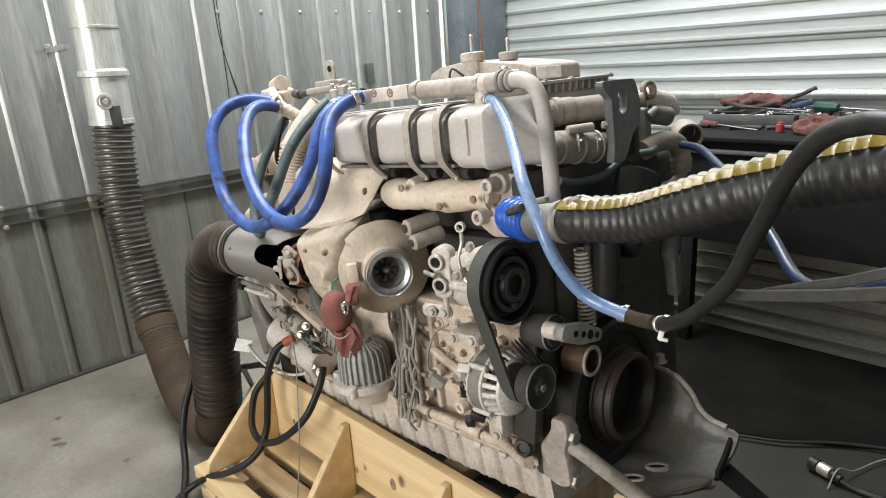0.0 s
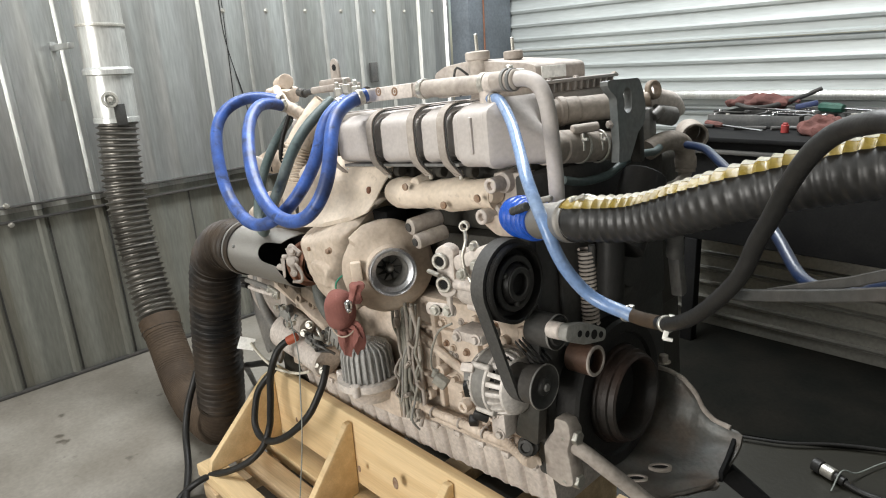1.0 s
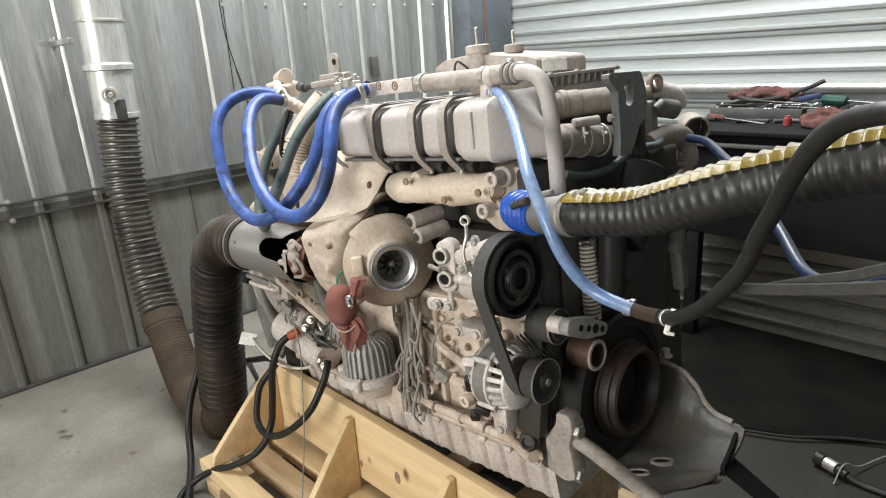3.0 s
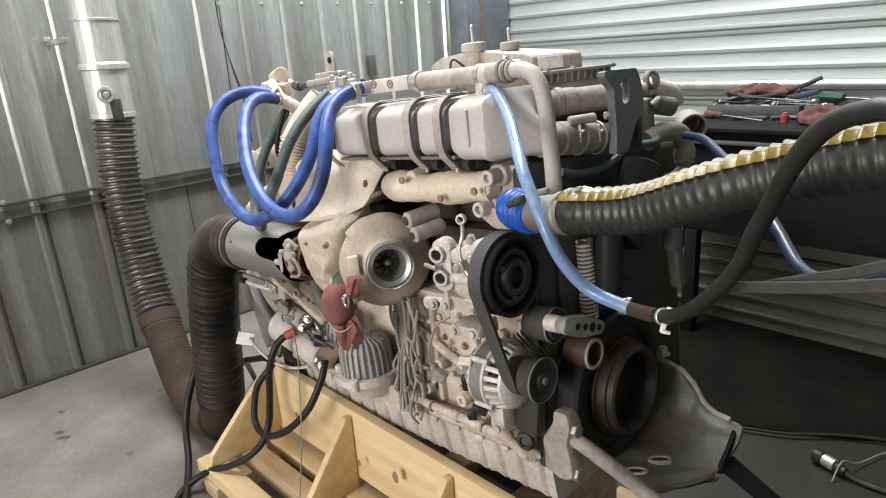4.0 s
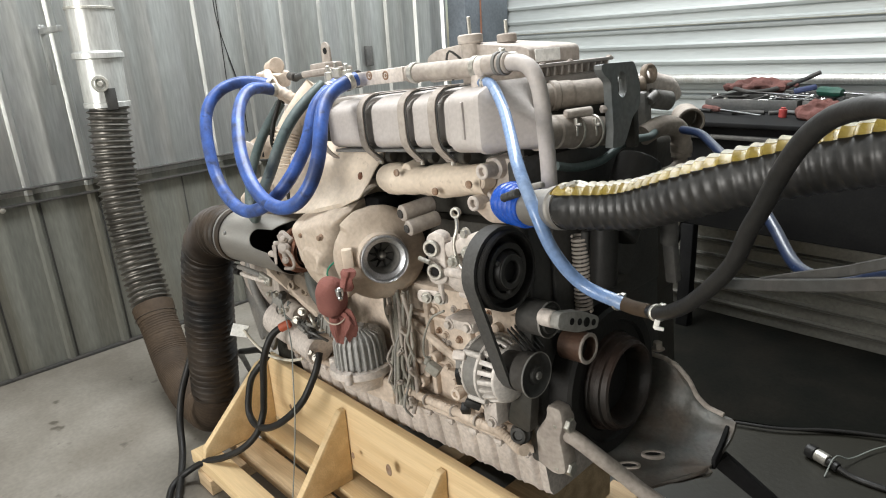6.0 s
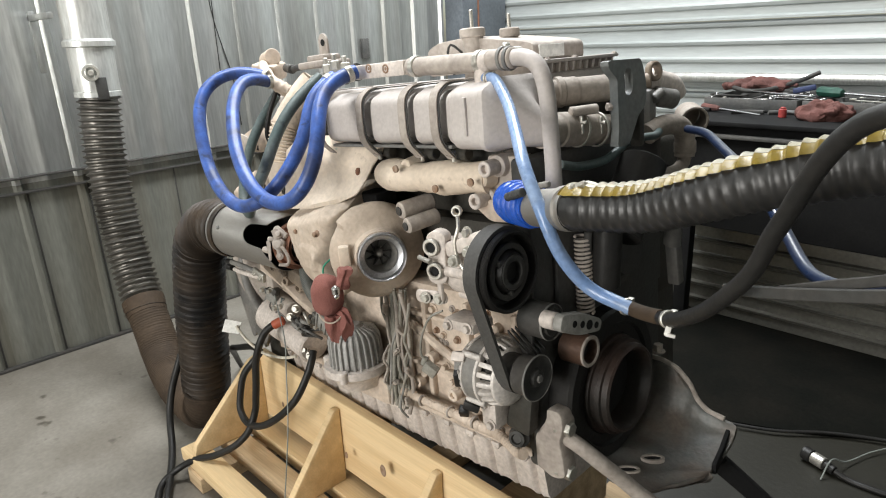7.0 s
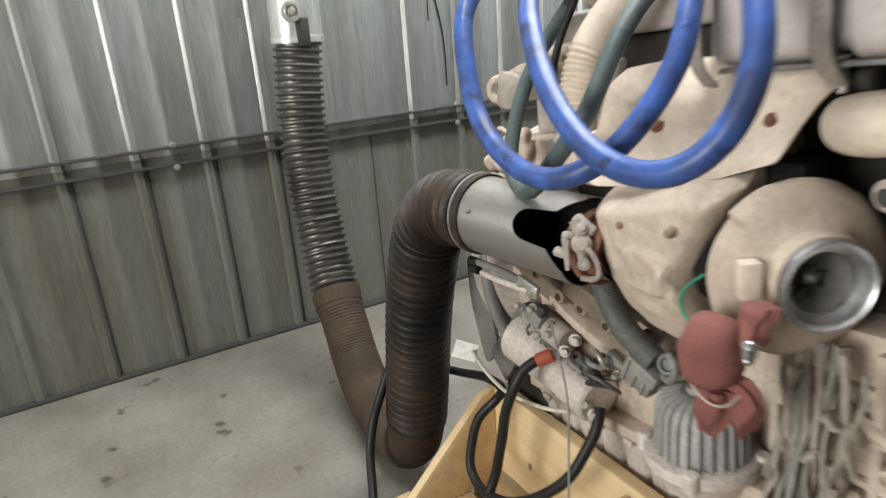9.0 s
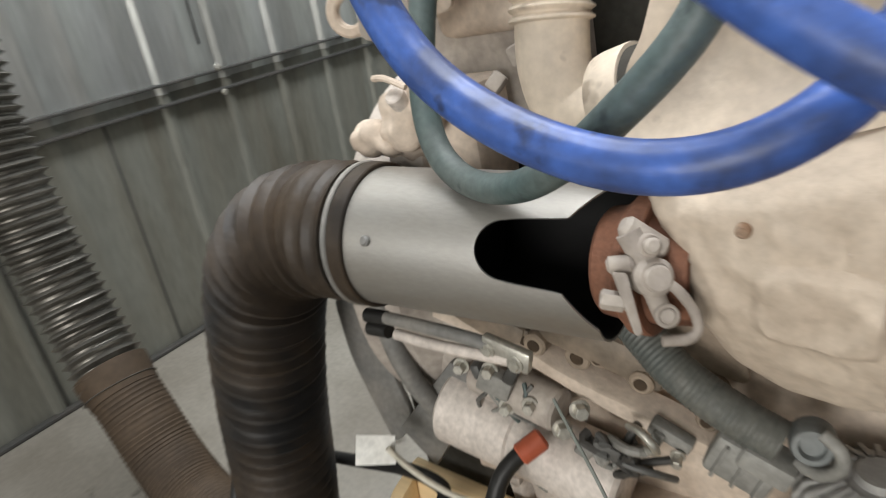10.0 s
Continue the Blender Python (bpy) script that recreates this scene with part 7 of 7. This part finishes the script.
for k in range(9):
    bm = B()
    a = E(-1.625 + 0.013 * (k % 4), 0.955, 0.700 - 0.011 * (k // 3))
    tube(bm, [a, a + Vector((rnd.uniform(-0.01, 0.03), -0.014, rnd.uniform(-0.01, 0.014))), a + Vector((rnd.uniform(0.0, 0.05), -0.006, rnd.uniform(-0.03, 0.0))), a + Vector((rnd.uniform(0.02, 0.06), 0.02, rnd.uniform(-0.04, 0.01)))], rnd.uniform(0.0035, 0.006), 8)
    on("terminal_lead", bm, (DARK_PART, GUN, PLUG_GREY)[k % 3], starter)
for x, z, sx, sz, lean, m in ((-1.600, 0.688, 0.034, 0.020, 20, GUN), (-1.572, 0.676, 0.020, 0.028, -10, DARK_PART), (-1.628, 0.676, 0.022, 0.018, 35, GUN_PALE), (-1.748, 0.735, 0.046, 0.034, 24, PLUG_GREY), (-1.722, 0.757, 0.016, 0.026, 30, DARK_PART), (-1.772, 0.748, 0.014, 0.022, -15, GUN)):
    bm = B()
    rotbox(bm, E(x, 0.952, z), (sx, 0.022, sz), (0, lean, 8), 0.004)
    on("terminal_block", bm, m, starter)
bm = B()
rotbox(bm, E(-1.698, 0.948, 0.606), (0.050, 0.006, 0.040), (0, 30, 0), 0.002)
on("terminal_plate", bm, GREEN_HOSE, starter, "bluish grey terminal plate")
for (x, z) in ((-1.80, 0.745), (-1.755, 0.752), (-1.735, 0.70), (-1.70, 0.715)):
    bm = B()
    bolt(bm, E(x, 0.952, z), (0.2, -1, 0.1), 0.008, 0.014)
    on("stud", bm, ZINC)
# top rear: fittings, lifting eye, sensors
bm = B()
cyl(bm, E(-1.86, 1.10, 1.44), E(-1.79, 1.08, 1.452), 0.024, 20)
cyl(bm, E(-1.80, 1.05, 1.43), E(-1.70, 1.0, 1.405), 0.014, 14)
cyl(bm, E(-1.78, 1.05, 1.41), E(-1.69, 1.01, 1.385), 0.014, 14)
rotbox(bm, E(-1.82, 1.08, 1.41), (0.08, 0.08, 0.05), (10, 10, 30), 0.01)
on("hose_fitting", bm, DUST)
for a, b in (((-1.715, 1.005, 1.400), (-1.60, 1.06, 1.335)), ((-1.70, 1.01, 1.385), (-1.66, 1.07, 1.33))):
    bm = B()
    tube(bm, [E(*a), E(*a).lerp(E(*b), 0.5), E(*b)], 0.014, 16, 0.004, lambda q: 0.0135 + 0.002 * (q % 0.02 < 0.008))
    on("hose_barb", bm, DUST)
bm = B()
rotbox(bm, E(-1.56, 1.10, 1.43), (0.13, 0.09, 0.018), (0, 0, 0), 0.006)
rotbox(bm, E(-1.56, 1.10, 1.445), (0.08, 0.06, 0.02), (0, 0, 0), 0.006)
prism(bm, round_poly([(-0.020, 0), (-0.020, 0.05), (-0.01, 0.065), (0.01, 0.065), (0.020, 0.05), (0.020, 0)], 0.008), E(-1.545, 1.10, 1.445), (1, 0, 0), (0, 0, 1), 0.008)
eye = on("lifting_eye", bm, DUST_GREY)
bm = B()
o = E(-1.545, 1.09, 1.486)
cyl(bm, o, o + Vector((0, 0.001, 0)), 0.009, 16, 0.0002)
on("eye_hole", bm, VOID, eye)
bm = B()
cyl(bm, E(-1.72, 1.08, 1.42), E(-1.66, 1.06, 1.418), 0.013, 16)
cyl(bm, E(-1.66, 1.06, 1.418), E(-1.60, 1.08, 1.43), 0.009, 14)
on("hose_nipple", bm, DARK_PART)
bm = B()
for p in ((-1.45, 1.03, 1.43), (-1.40, 1.02, 1.44), (-1.37, 1.03, 1.435), (-1.47, 1.05, 1.42)):
    bm = B()
    cyl(bm, E(*p) - Vector((0, 0, 0.02)), E(*p) + Vector((0, 0, 0.004)), 0.012, 6, 0.002)
    cyl(bm, E(*p), E(*p) + Vector((0.002, -0.004, 0.020)), 0.006, 12, 0.002)
    on("bleed_valve", bm, ZINC)
bm = B()
cyl(bm, E(-1.34, 1.0, 1.405), E(-1.29, 1.01, 1.42), 0.018, 18)
ring(bm, E(-1.30, 1.005, 1.416), E(-1.288, 1.007, 1.42), 0.021, 0.016, 20)
on("hose_socket", bm, DARK_PART)
bm = B()
box(bm, (-1.86, 1.10, 1.20), (-1.72, 1.16, 1.34), 0.02, 3)
for k in range(3):
    cyl(bm, (-1.84 + 0.045 * k, 1.105, 1.315), (-1.84 + 0.045 * k, 1.085, 1.315), 0.012, 14, 0.003)
rear = on("rear_housing", bm, DUST)
bm = B()
box(bm, (-1.88, 1.01, 1.02), (-1.76, 1.10, 1.16), 0.012)
on("rear_case", bm, DUST)
bm = B()
c = E(-1.957, 1.035, 1.185)
ring(bm, c, c + Vector((0.004, -0.011, 0)), 0.031, 0.016, 32, 0.003)
prism(bm, round_poly([(0.018, 0.030), (0.070, 0.050), (0.14, 0.045), (0.14, -0.02), (0.075, -0.028), (0.020, -0.020)], 0.012), c, (1, 0.25, 0), (0, 0, 1), 0.012, 0.003)
on("lifting_ring", bm, DUST, engine, "dusty lifting ring plate")
bm = B()
tube(bm, [E(-1.71, 1.03, 1.36), E(-1.725, 1.005, 1.29), E(-1.738, 1.0, 1.23), E(-1.752, 1.03, 1.195)], 0.007, 12)
on("drop_hose", bm, BLACK_RUBBER, engine, "thin black hose beside the bellows")
for k in range(2):
    bm = B()
    rotbox(bm, E(-1.745 + 0.030 * k, 1.02, 1.10 + 0.030 * k), (0.018, 0.016, 0.022), (rnd.uniform(-40, 40), rnd.uniform(-40, 40), 0), 0.004)
    on("connector", bm, DUST_GREY)
bm = B()
box(bm, (-1.92, 1.12, 0.90), (-1.66, 1.16, 1.30), 0.01)
on("rear_plate_casting", bm, DUST_GREY)
bm = B()
prism(bm, round_poly([(-0.05, -0.03), (0.03, -0.04), (0.04, 0.03), (-0.03, 0.045)], 0.02), E(-1.86, 0.985, 1.19), (1, 0, 0), (0, 0, 1), -0.008)
plate = on("rear_plate", bm, DUST_GREY)
bm = B()
for k, (p, r) in enumerate((((-1.905, 0.985, 1.040), (0.042, 0.022, 0.022)), ((-1.860, 0.985, 1.062), (0.030, 0.024, 0.034)), ((-1.825, 0.992, 1.085), (0.020, 0.018, 0.036)), ((-1.880, 1.01, 1.025), (0.05, 0.02, 0.018)))):
    bm = blob(E(*p), r, 32, 20, 0.009, 45, k * 3 + 1, 2.4)
    on("rear_clip", bm, DUST)
bm = B()
cyl(bm, E(-1.85, 0.985, 1.075), E(-1.85, 0.965, 1.10), 0.012, 14)
on("rear_sensor", bm, DUST_ALU)
bm = B()
tube(bm, [E(-1.885, 0.975, 1.115), E(-1.86, 0.965, 1.118), E(-1.83, 0.965, 1.108)], 0.004, 8)
on("rear_wire", bm, DUST)
# ---- loose things on and about the engine ----
# red cloth tied over the oil port
cloth = thing("red_rag", (-1.24, 0.84, 0.90), "red cloth tied with string round the turbo oil port", "rag")
bm = blob((-1.230, 0.815, 0.924), (0.040, 0.036, 0.053), 36, 24, 0.004, 30, 1, 2.2)
part("wrap", bm, RAG_RED, cloth)
bm = B()
rings = []
for i in range(15):
    t = i / 14
    c = Vector((-1.220 - 0.008 * t + 0.004 * math.sin(t * 5), 0.818 + 0.01 * t, 0.877 - 0.076 * t))
    r = 0.021 + 0.010 * math.sin(min(1, t * 1.15) * math.pi * 0.9) - 0.014 * t
    rings.append([c + Vector((math.cos(a) * (r + 0.005 * math.sin(5 * a + 3 * t)), math.sin(a) * (r * 0.8 + 0.005 * math.sin(4 * a)), 0.006 * math.sin(3 * a) * t)) for a in [2 * math.pi * k / 32 for k in range(32)]])
loft(bm, rings)
part("tail", bm, RAG_RED, cloth)
bm = B()
rings = []
for i in range(14):
    t = i / 13
    c = Vector((-1.208 + 0.034 * t, 0.828 + 0.004 * math.sin(t * 4), 0.884 - 0.026 * t - 0.016 * t * t))
    r = 0.011 + 0.014 * math.sin(min(1, t * 1.05) * 1.6)
    rings.append([c + Vector((math.sin(a) * r * 0.45 + math.cos(a) * r * 0.2, math.cos(a) * r * 0.55, math.sin(a) * (r + 0.006 * math.sin(5 * a + 4 * t)))) for a in [2 * math.pi * k / 30 for k in range(30)]])
loft(bm, rings)
part("tail", bm, RAG_RED, cloth)
bm = B()
rings = []
for i in range(10):
    t = i / 9
    c = Vector((-1.203 + 0.016 * t, 0.835 + 0.01 * t, 0.943 + 0.050 * t))
    r = 0.021 - 0.006 * t + 0.004 * math.sin(t * 9)
    rings.append([c + Vector((math.cos(a) * (r + 0.005 * math.sin(4 * a)), math.sin(a) * r * 0.8, 0)) for a in [2 * math.pi * k / 24 for k in range(24)]])
loft(bm, rings)
part("fold", bm, RAG_RED, cloth)
bm = B()
tube(bm, [Vector((-1.222 + 0.031 * math.cos(a), 0.818 + 0.029 * math.sin(a), 0.874 + 0.008 * math.sin(2 * a))) for a in [2 * math.pi * k / 24 for k in range(25)]], 0.002, 8)
part("string", bm, DUST, cloth)
bm = B()
lathe(bm, (-1.172, 0.802, 0.936), (0.1, -0.1, 1), [(0, 0), (0, 0.005), (0.004, 0.007), (0.006, 0.007), (0.008, 0.005), (0.012, 0.009), (0.026, 0.010), (0.030, 0.006), (0.034, 0)], 16)
part("air_valve", bm, CHROME, cloth, "bright air nipple")
hose_thing("green_wire", [(-1.31, 0.90, 0.98), (-1.325, 0.875, 0.955), (-1.315, 0.87, 0.925), (-1.28, 0.865, 0.91)], 0.0025, WIRE_GREEN, "short green wire behind the volute", 8, "wire")

# locking pliers clipped under the pipe
pl = thing("locking_pliers", (-1.75, 0.89, 0.84), "steel locking pliers clipped under the exhaust pipe", "pliers")
bm = B()
tube(bm, [(-1.86, 0.885, 0.845), (-1.80, 0.882, 0.850), (-1.74, 0.88, 0.853), (-1.70, 0.882, 0.850)], 0.008, 12)
part("upper_handle", bm, GUN_PALE, pl)
for z in (0.845, 0.826):
    bm = B()
    tube(bm, [(-1.885, 0.886, z - 0.004), (-1.852, 0.885, z)], 0.0095, 12, smooth=False)
    part("grip_tip", bm, BLACK_RUBBER, pl, "black dipped handle tip")
bm = B()
tube(bm, [(-1.84, 0.885, 0.825), (-1.78, 0.88, 0.830), (-1.72, 0.878, 0.836), (-1.66, 0.882, 0.838)], 0.007, 12)
part("lower_handle", bm, DUST_ALU, pl)
bm = B()
rotbox(bm, (-1.68, 0.882, 0.845), (0.06, 0.012, 0.028), (0, 10, 0), 0.004)
bolt(bm, (-1.667, 0.876, 0.838), (0, -1, 0), 0.007, 0.006)
bolt(bm, (-1.70, 0.876, 0.846), (0, -1, 0), 0.006, 0.005)
part("jaw", bm, ZINC, pl)

# white tag on a cream lead
tag = thing("cable_tag", (-1.90, 0.90, 0.60), "blank white paper tag on a cream lead", "tag")
bm = B()
prism(bm, [(-0.032, -0.016), (0.026, -0.026), (0.032, 0.014), (-0.024, 0.026)], (-1.931, 0.886, 0.598), (0.72, 0.66, 0.02), (-0.42, 0.44, 0.79), 0.0015, 0)
part("paper", bm, WHITE, tag)
bm = B()
tube(bm, [(-1.91, 0.892, 0.605), (-1.89, 0.90, 0.575), (-1.85, 0.91, 0.545), (-1.80, 0.92, 0.53), (-1.70, 0.93, 0.545), (-1.62, 0.935, 0.575)], 0.0045, 10)
part("lead", bm, CREAM, tag)
bm = B()
rotbox(bm, (-0.366, 0.757, 1.127), (0.007, 0.004, 0.018), (0, 10, 30), 0.001)
rotbox(bm, (-0.362, 0.756, 1.120), (0.012, 0.004, 0.005), (0, 10, 30), 0.001)
whole("hose_tag", bm, WHITE, "small pale tag clipped on the hose coupling", "tag")

# ---- bench top ----
def tray(name, lo, hi, label):
    t = thing(name, ((lo[0] + hi[0]) / 2, (lo[1] + hi[1]) / 2, lo[2]), label, "tray")
    bm = B()
    box(bm, lo, (hi[0], hi[1], lo[2] + 0.006), 0.002)
    part("base", bm, BLACK_PAINT_SHADE, t)
    for a, b in (((lo[0], lo[1]), (hi[0], lo[1] + 0.008)), ((lo[0], hi[1] - 0.008), (hi[0], hi[1])), ((lo[0], lo[1] + 0.009), (lo[0] + 0.008, hi[1] - 0.009)), ((hi[0] - 0.008, lo[1] + 0.009), (hi[0], hi[1] - 0.009)), (((lo[0] + hi[0]) / 2, lo[1] + 0.009), ((lo[0] + hi[0]) / 2 + 0.008, hi[1] - 0.009))):
        bm = B()
        box(bm, (*a, lo[2] + 0.006), (*b, hi[2]), 0.002)
        part("side", bm, GUN, t)
    return t


TB = 1.0865
tray("tool_tray", (-1.40, 3.20, TB), (-0.98, 3.66, TB + 0.06), "black divided tool tray on the bench")
tray("tool_tray", (-0.96, 3.20, TB), (-0.45, 3.66, TB + 0.06), "black divided tool tray on the bench")
tray("tool_tray", (-0.43, 3.20, TB), (0.10, 3.66, TB + 0.055), "black divided tool tray on the bench")
rnd = random.Random(21)
ZT = TB + 0.062


def crumple(c, radii, name, label, seed, material=BENCH_RAG):
    bm = blob(c, radii, 72, 40, min(radii) * 0.9, 20, seed, 2.0)
    roughen(bm, 0.011, 38, seed)
    roughen(bm, 0.004, 110, seed + 3)
    return whole(name, bm, material, label, "rag")


crumple((-1.27, 3.55, ZT + 0.030), (0.18, 0.07, 0.030), "red_rag", "dusty red rag crumpled on the tool tray", 2)
crumple((-0.83, 3.06, TB + 0.036), (0.115, 0.06, 0.042), "red_rag", "dusty red rag bunched on the bench edge", 7)


def wrench(a, b, r=0.007, name="spanner", label="steel combination spanner lying in the tray", material=CHROME):
    a, b = Vector(a), Vector(b)
    d = (b - a).normalized()
    s = d.cross(Vector((0, 0, 1)))
    bm = B()
    prism(bm, round_poly([(0, -r), ((b - a).length, -r * 0.8), ((b - a).length, r * 0.8), (0, r)], 0.003), a, d, s, 0.005, 0.001)
    ring(bm, b + d * r * 1.5 - Vector((0, 0, 0.004)), b + d * r * 1.5 + Vector((0, 0, 0.006)), r * 2.1, r * 1.2, 18)
    for q in (-1, 1):
        t = Vector(a) - d * r * 1.6 + s * q * r * 1.3
        box(bm, t - Vector((0.009, 0.005, 0.003)), t + Vector((0.009, 0.005, 0.006)), 0.002)
    return whole(name, bm, material, label, "spanner", "spanners in the trays")


for k in range(16):
    x, y = rnd.uniform(-1.42, -0.10), rnd.uniform(3.24, 3.58)
    a = rnd.uniform(-0.7, 0.7)
    L = rnd.uniform(0.12, 0.26)
    wrench((x, y, ZT - 0.01 + 0.003 * (k % 4)), (x + L * math.cos(a), y + L * math.sin(a) * 0.4, ZT - 0.01 + 0.003 * (k % 4)), rnd.uniform(0.006, 0.009), material=(CHROME, ZINC, DARK_PART)[k % 3])


def screwdriver(a, b, grip, label, r=0.016):
    a, b = Vector(a), Vector(b)
    d = (b - a).normalized()
    t = thing("screwdriver", tuple(a), label, "screwdriver")
    bm = B()
    lathe(bm, a, d, [(0, 0), (0, r * 0.8), (0.01, r), (0.06, r * 0.9), (0.09, r), (0.12, r * 0.7), (0.125, 0)], 8)
    part("grip", bm, grip, t)
    bm = B()
    cyl(bm, a + d * 0.122, b, 0.0045, 12)
    part("shaft", bm, CHROME, t)
    return t


screwdriver((-0.935, 3.335, ZT + 0.028), (-0.60, 3.17, ZT + 0.026), GREEN_GRIP, "green-handled screwdriver lying across the trays", 0.024)
screwdriver((-1.40, 3.19, TB + 0.020), (-1.06, 2.995, TB + 0.016), BENCH_RAG, "dull red-handled screwdriver on the bench edge", 0.015)
bm = B()
prism(bm, round_poly([(0, -0.012), (0.47, -0.009), (0.47, 0.009), (0, 0.012)], 0.004), (-1.345, 3.47, ZT + 0.010), (0.876, -0.482, 0), (0.482, 0.876, 0), 0.005, 0.001)
whole("feeler_strip", bm, CHROME, "long bright steel strip lying on the tray", "strip")
bm = B()
tube(bm, [(-1.38, 3.50, ZT + 0.02), (-1.28, 3.42, ZT + 0.012), (-1.20, 3.47, ZT + 0.016), (-1.10, 3.56, ZT + 0.05), (-1.02, 3.62, ZT + 0.09)], 0.011, 12)
whole("ratchet_bar", bm, DARK_PART, "dark bent ratchet bar leaning over the tray", "ratchet")
bm = B()
cyl(bm, (-0.997, 3.08, TB + 0.0002), (-0.997, 3.08, TB + 0.036), 0.017, 20)
cyl(bm, (-0.997, 3.08, TB + 0.036), (-0.997, 3.08, TB + 0.044), 0.011, 16)
whole("red_plug", bm, RED, "small red plastic plug on the bench", "plug")
bm = B()
lathe(bm, (-0.60, 3.09, TB + 0.0002), (0, 0, 1), [(0, 0), (0, 0.050), (0.012, 0.058), (0.035, 0.056), (0.055, 0.040), (0.066, 0.018), (0.080, 0.014), (0.082, 0)], 28)
whole("red_canister", bm, RED, "small red plastic bottle top on the bench", "bottle")
bm = B()
rotbox(bm, (-1.06, 3.55, ZT + 0.016), (0.10, 0.05, 0.024), (0, -12, 20), 0.006)
whole("blue_case", bm, NAVY, "small navy plastic case in the tray", "case")
bm = B()
rotbox(bm, (-0.42, 3.40, ZT + 0.016), (0.14, 0.05, 0.03), (0, 0, 10), 0.004)
whole("red_case", bm, RED, "red plastic tool case in the tray", "case")
# more tools and short hoses lying about on the bench
for k in range(9):
    x, y = -1.40 + 0.165 * k + rnd.uniform(-0.03, 0.03), rnd.uniform(3.0, 3.14)
    a = rnd.uniform(-0.5, 0.5)
    L = rnd.uniform(0.06, 0.13)
    bm = B()
    tube(bm, [(x, y, TB + 0.010), (x + L * 0.5, y + L * 0.5 * math.sin(a) + 0.02, TB + 0.010), (x + L, y + L * math.sin(a), TB + 0.010)], 0.009, 10)
    whole("hose_offcut", bm, (BLACK_RUBBER, DARK_PART, GUN)[k % 3], "short dark hose offcut lying on the bench", "hose", "hose offcuts on the bench")
for k in range(14):
    x, y = -1.44 + 0.11 * k, rnd.uniform(3.26, 3.6)
    r = rnd.uniform(0.010, 0.018)
    bm = B()
    lathe(bm, (x, y, TB + 0.007), (0, 0, 1), [(0, 0), (0, r), (0.022, r), (0.026, r * 0.8), (0.05, r * 0.8), (0.052, r * 0.72), (0.04, r * 0.5), (0.04, 0)], 20)
    whole("socket", bm, (CHROME, ZINC, DARK_PART)[k % 3], "steel spanner socket standing in the tray", "socket", "sockets in the trays")
# floor clutter by the mat
fl = thing("grease_gun", (-0.35, 2.25, FLOOR), "small dark cartridge and cable lying on the floor", "tool")
bm = B()
cyl(bm, (-0.478, 2.175, FLOOR + 0.026), (-0.438, 2.160, FLOOR + 0.026), 0.021, 20)
part("body", bm, ZINC, fl)
bm = B()
cyl(bm, (-0.508, 2.186, FLOOR + 0.026), (-0.479, 2.1755, FLOOR + 0.026), 0.024, 18)
part("cap", bm, BLACK_RUBBER, fl)
bm = B()
cyl(bm, (-0.437, 2.1595, FLOOR + 0.026), (-0.405, 2.148, FLOOR + 0.022), 0.016, 16)
part("nozzle", bm, BLACK_RUBBER, fl)
hose_thing("floor_cable", [(-0.405, 2.148, FLOOR + 0.022), (-0.36, 2.145, FLOOR + 0.011), (-0.294, 2.145, FLOOR + 0.011), (-0.1, 2.16, FLOOR + 0.011), (0.2, 2.1, FLOOR + 0.011)], 0.010, BLACK_RUBBER, "black cable on the concrete floor", category="cable")
hose_thing("floor_cable", [(-0.76, 2.20, FLOOR + 0.018), (-0.62, 2.265, FLOOR + 0.018), (-0.48, 2.37, FLOOR + 0.018), (-0.30, 2.46, FLOOR + 0.018), (0.1, 2.62, FLOOR + 0.018)], 0.006, BLACK_RUBBER, "black cable along the mat's edge", category="cable")
hose_thing("thin_wire", [(-0.43, 2.10, FLOOR + 0.004), (-0.42, 2.16, FLOOR + 0.052), (-0.39, 2.231, FLOOR + 0.02), (-0.34, 2.356, FLOOR + 0.016), (-0.27, 2.45, FLOOR + 0.016), (-0.15, 2.50, FLOOR + 0.016)], 0.0025, WIRE, "thin pale wire straying over the floor", 6, "wire")
# wire running up the sheet wall
hose_thing("wall_wire", [(WX + 0.003, 1.73, TOP - 0.05), (WX + 0.003, 1.745, 2.2), (WX + 0.003, 1.725, 1.7), (WX + 0.003, 1.80, 1.3), (WX + 0.003, 1.81, 1.05)], 0.0025, BLACK_RUBBER, "thin black wire hanging down the sheet wall", 8, "wire", step=0.04)
hose_thing("column_cable", [(-3.232, 3.60, TOP - 0.05), (-3.232, 3.602, 2.6), (-3.232, 3.60, 2.0), (-3.232, 3.603, 1.45)], 0.006, RUST, "thin brown-red cable running down the column", 8, "cable", step=0.05)
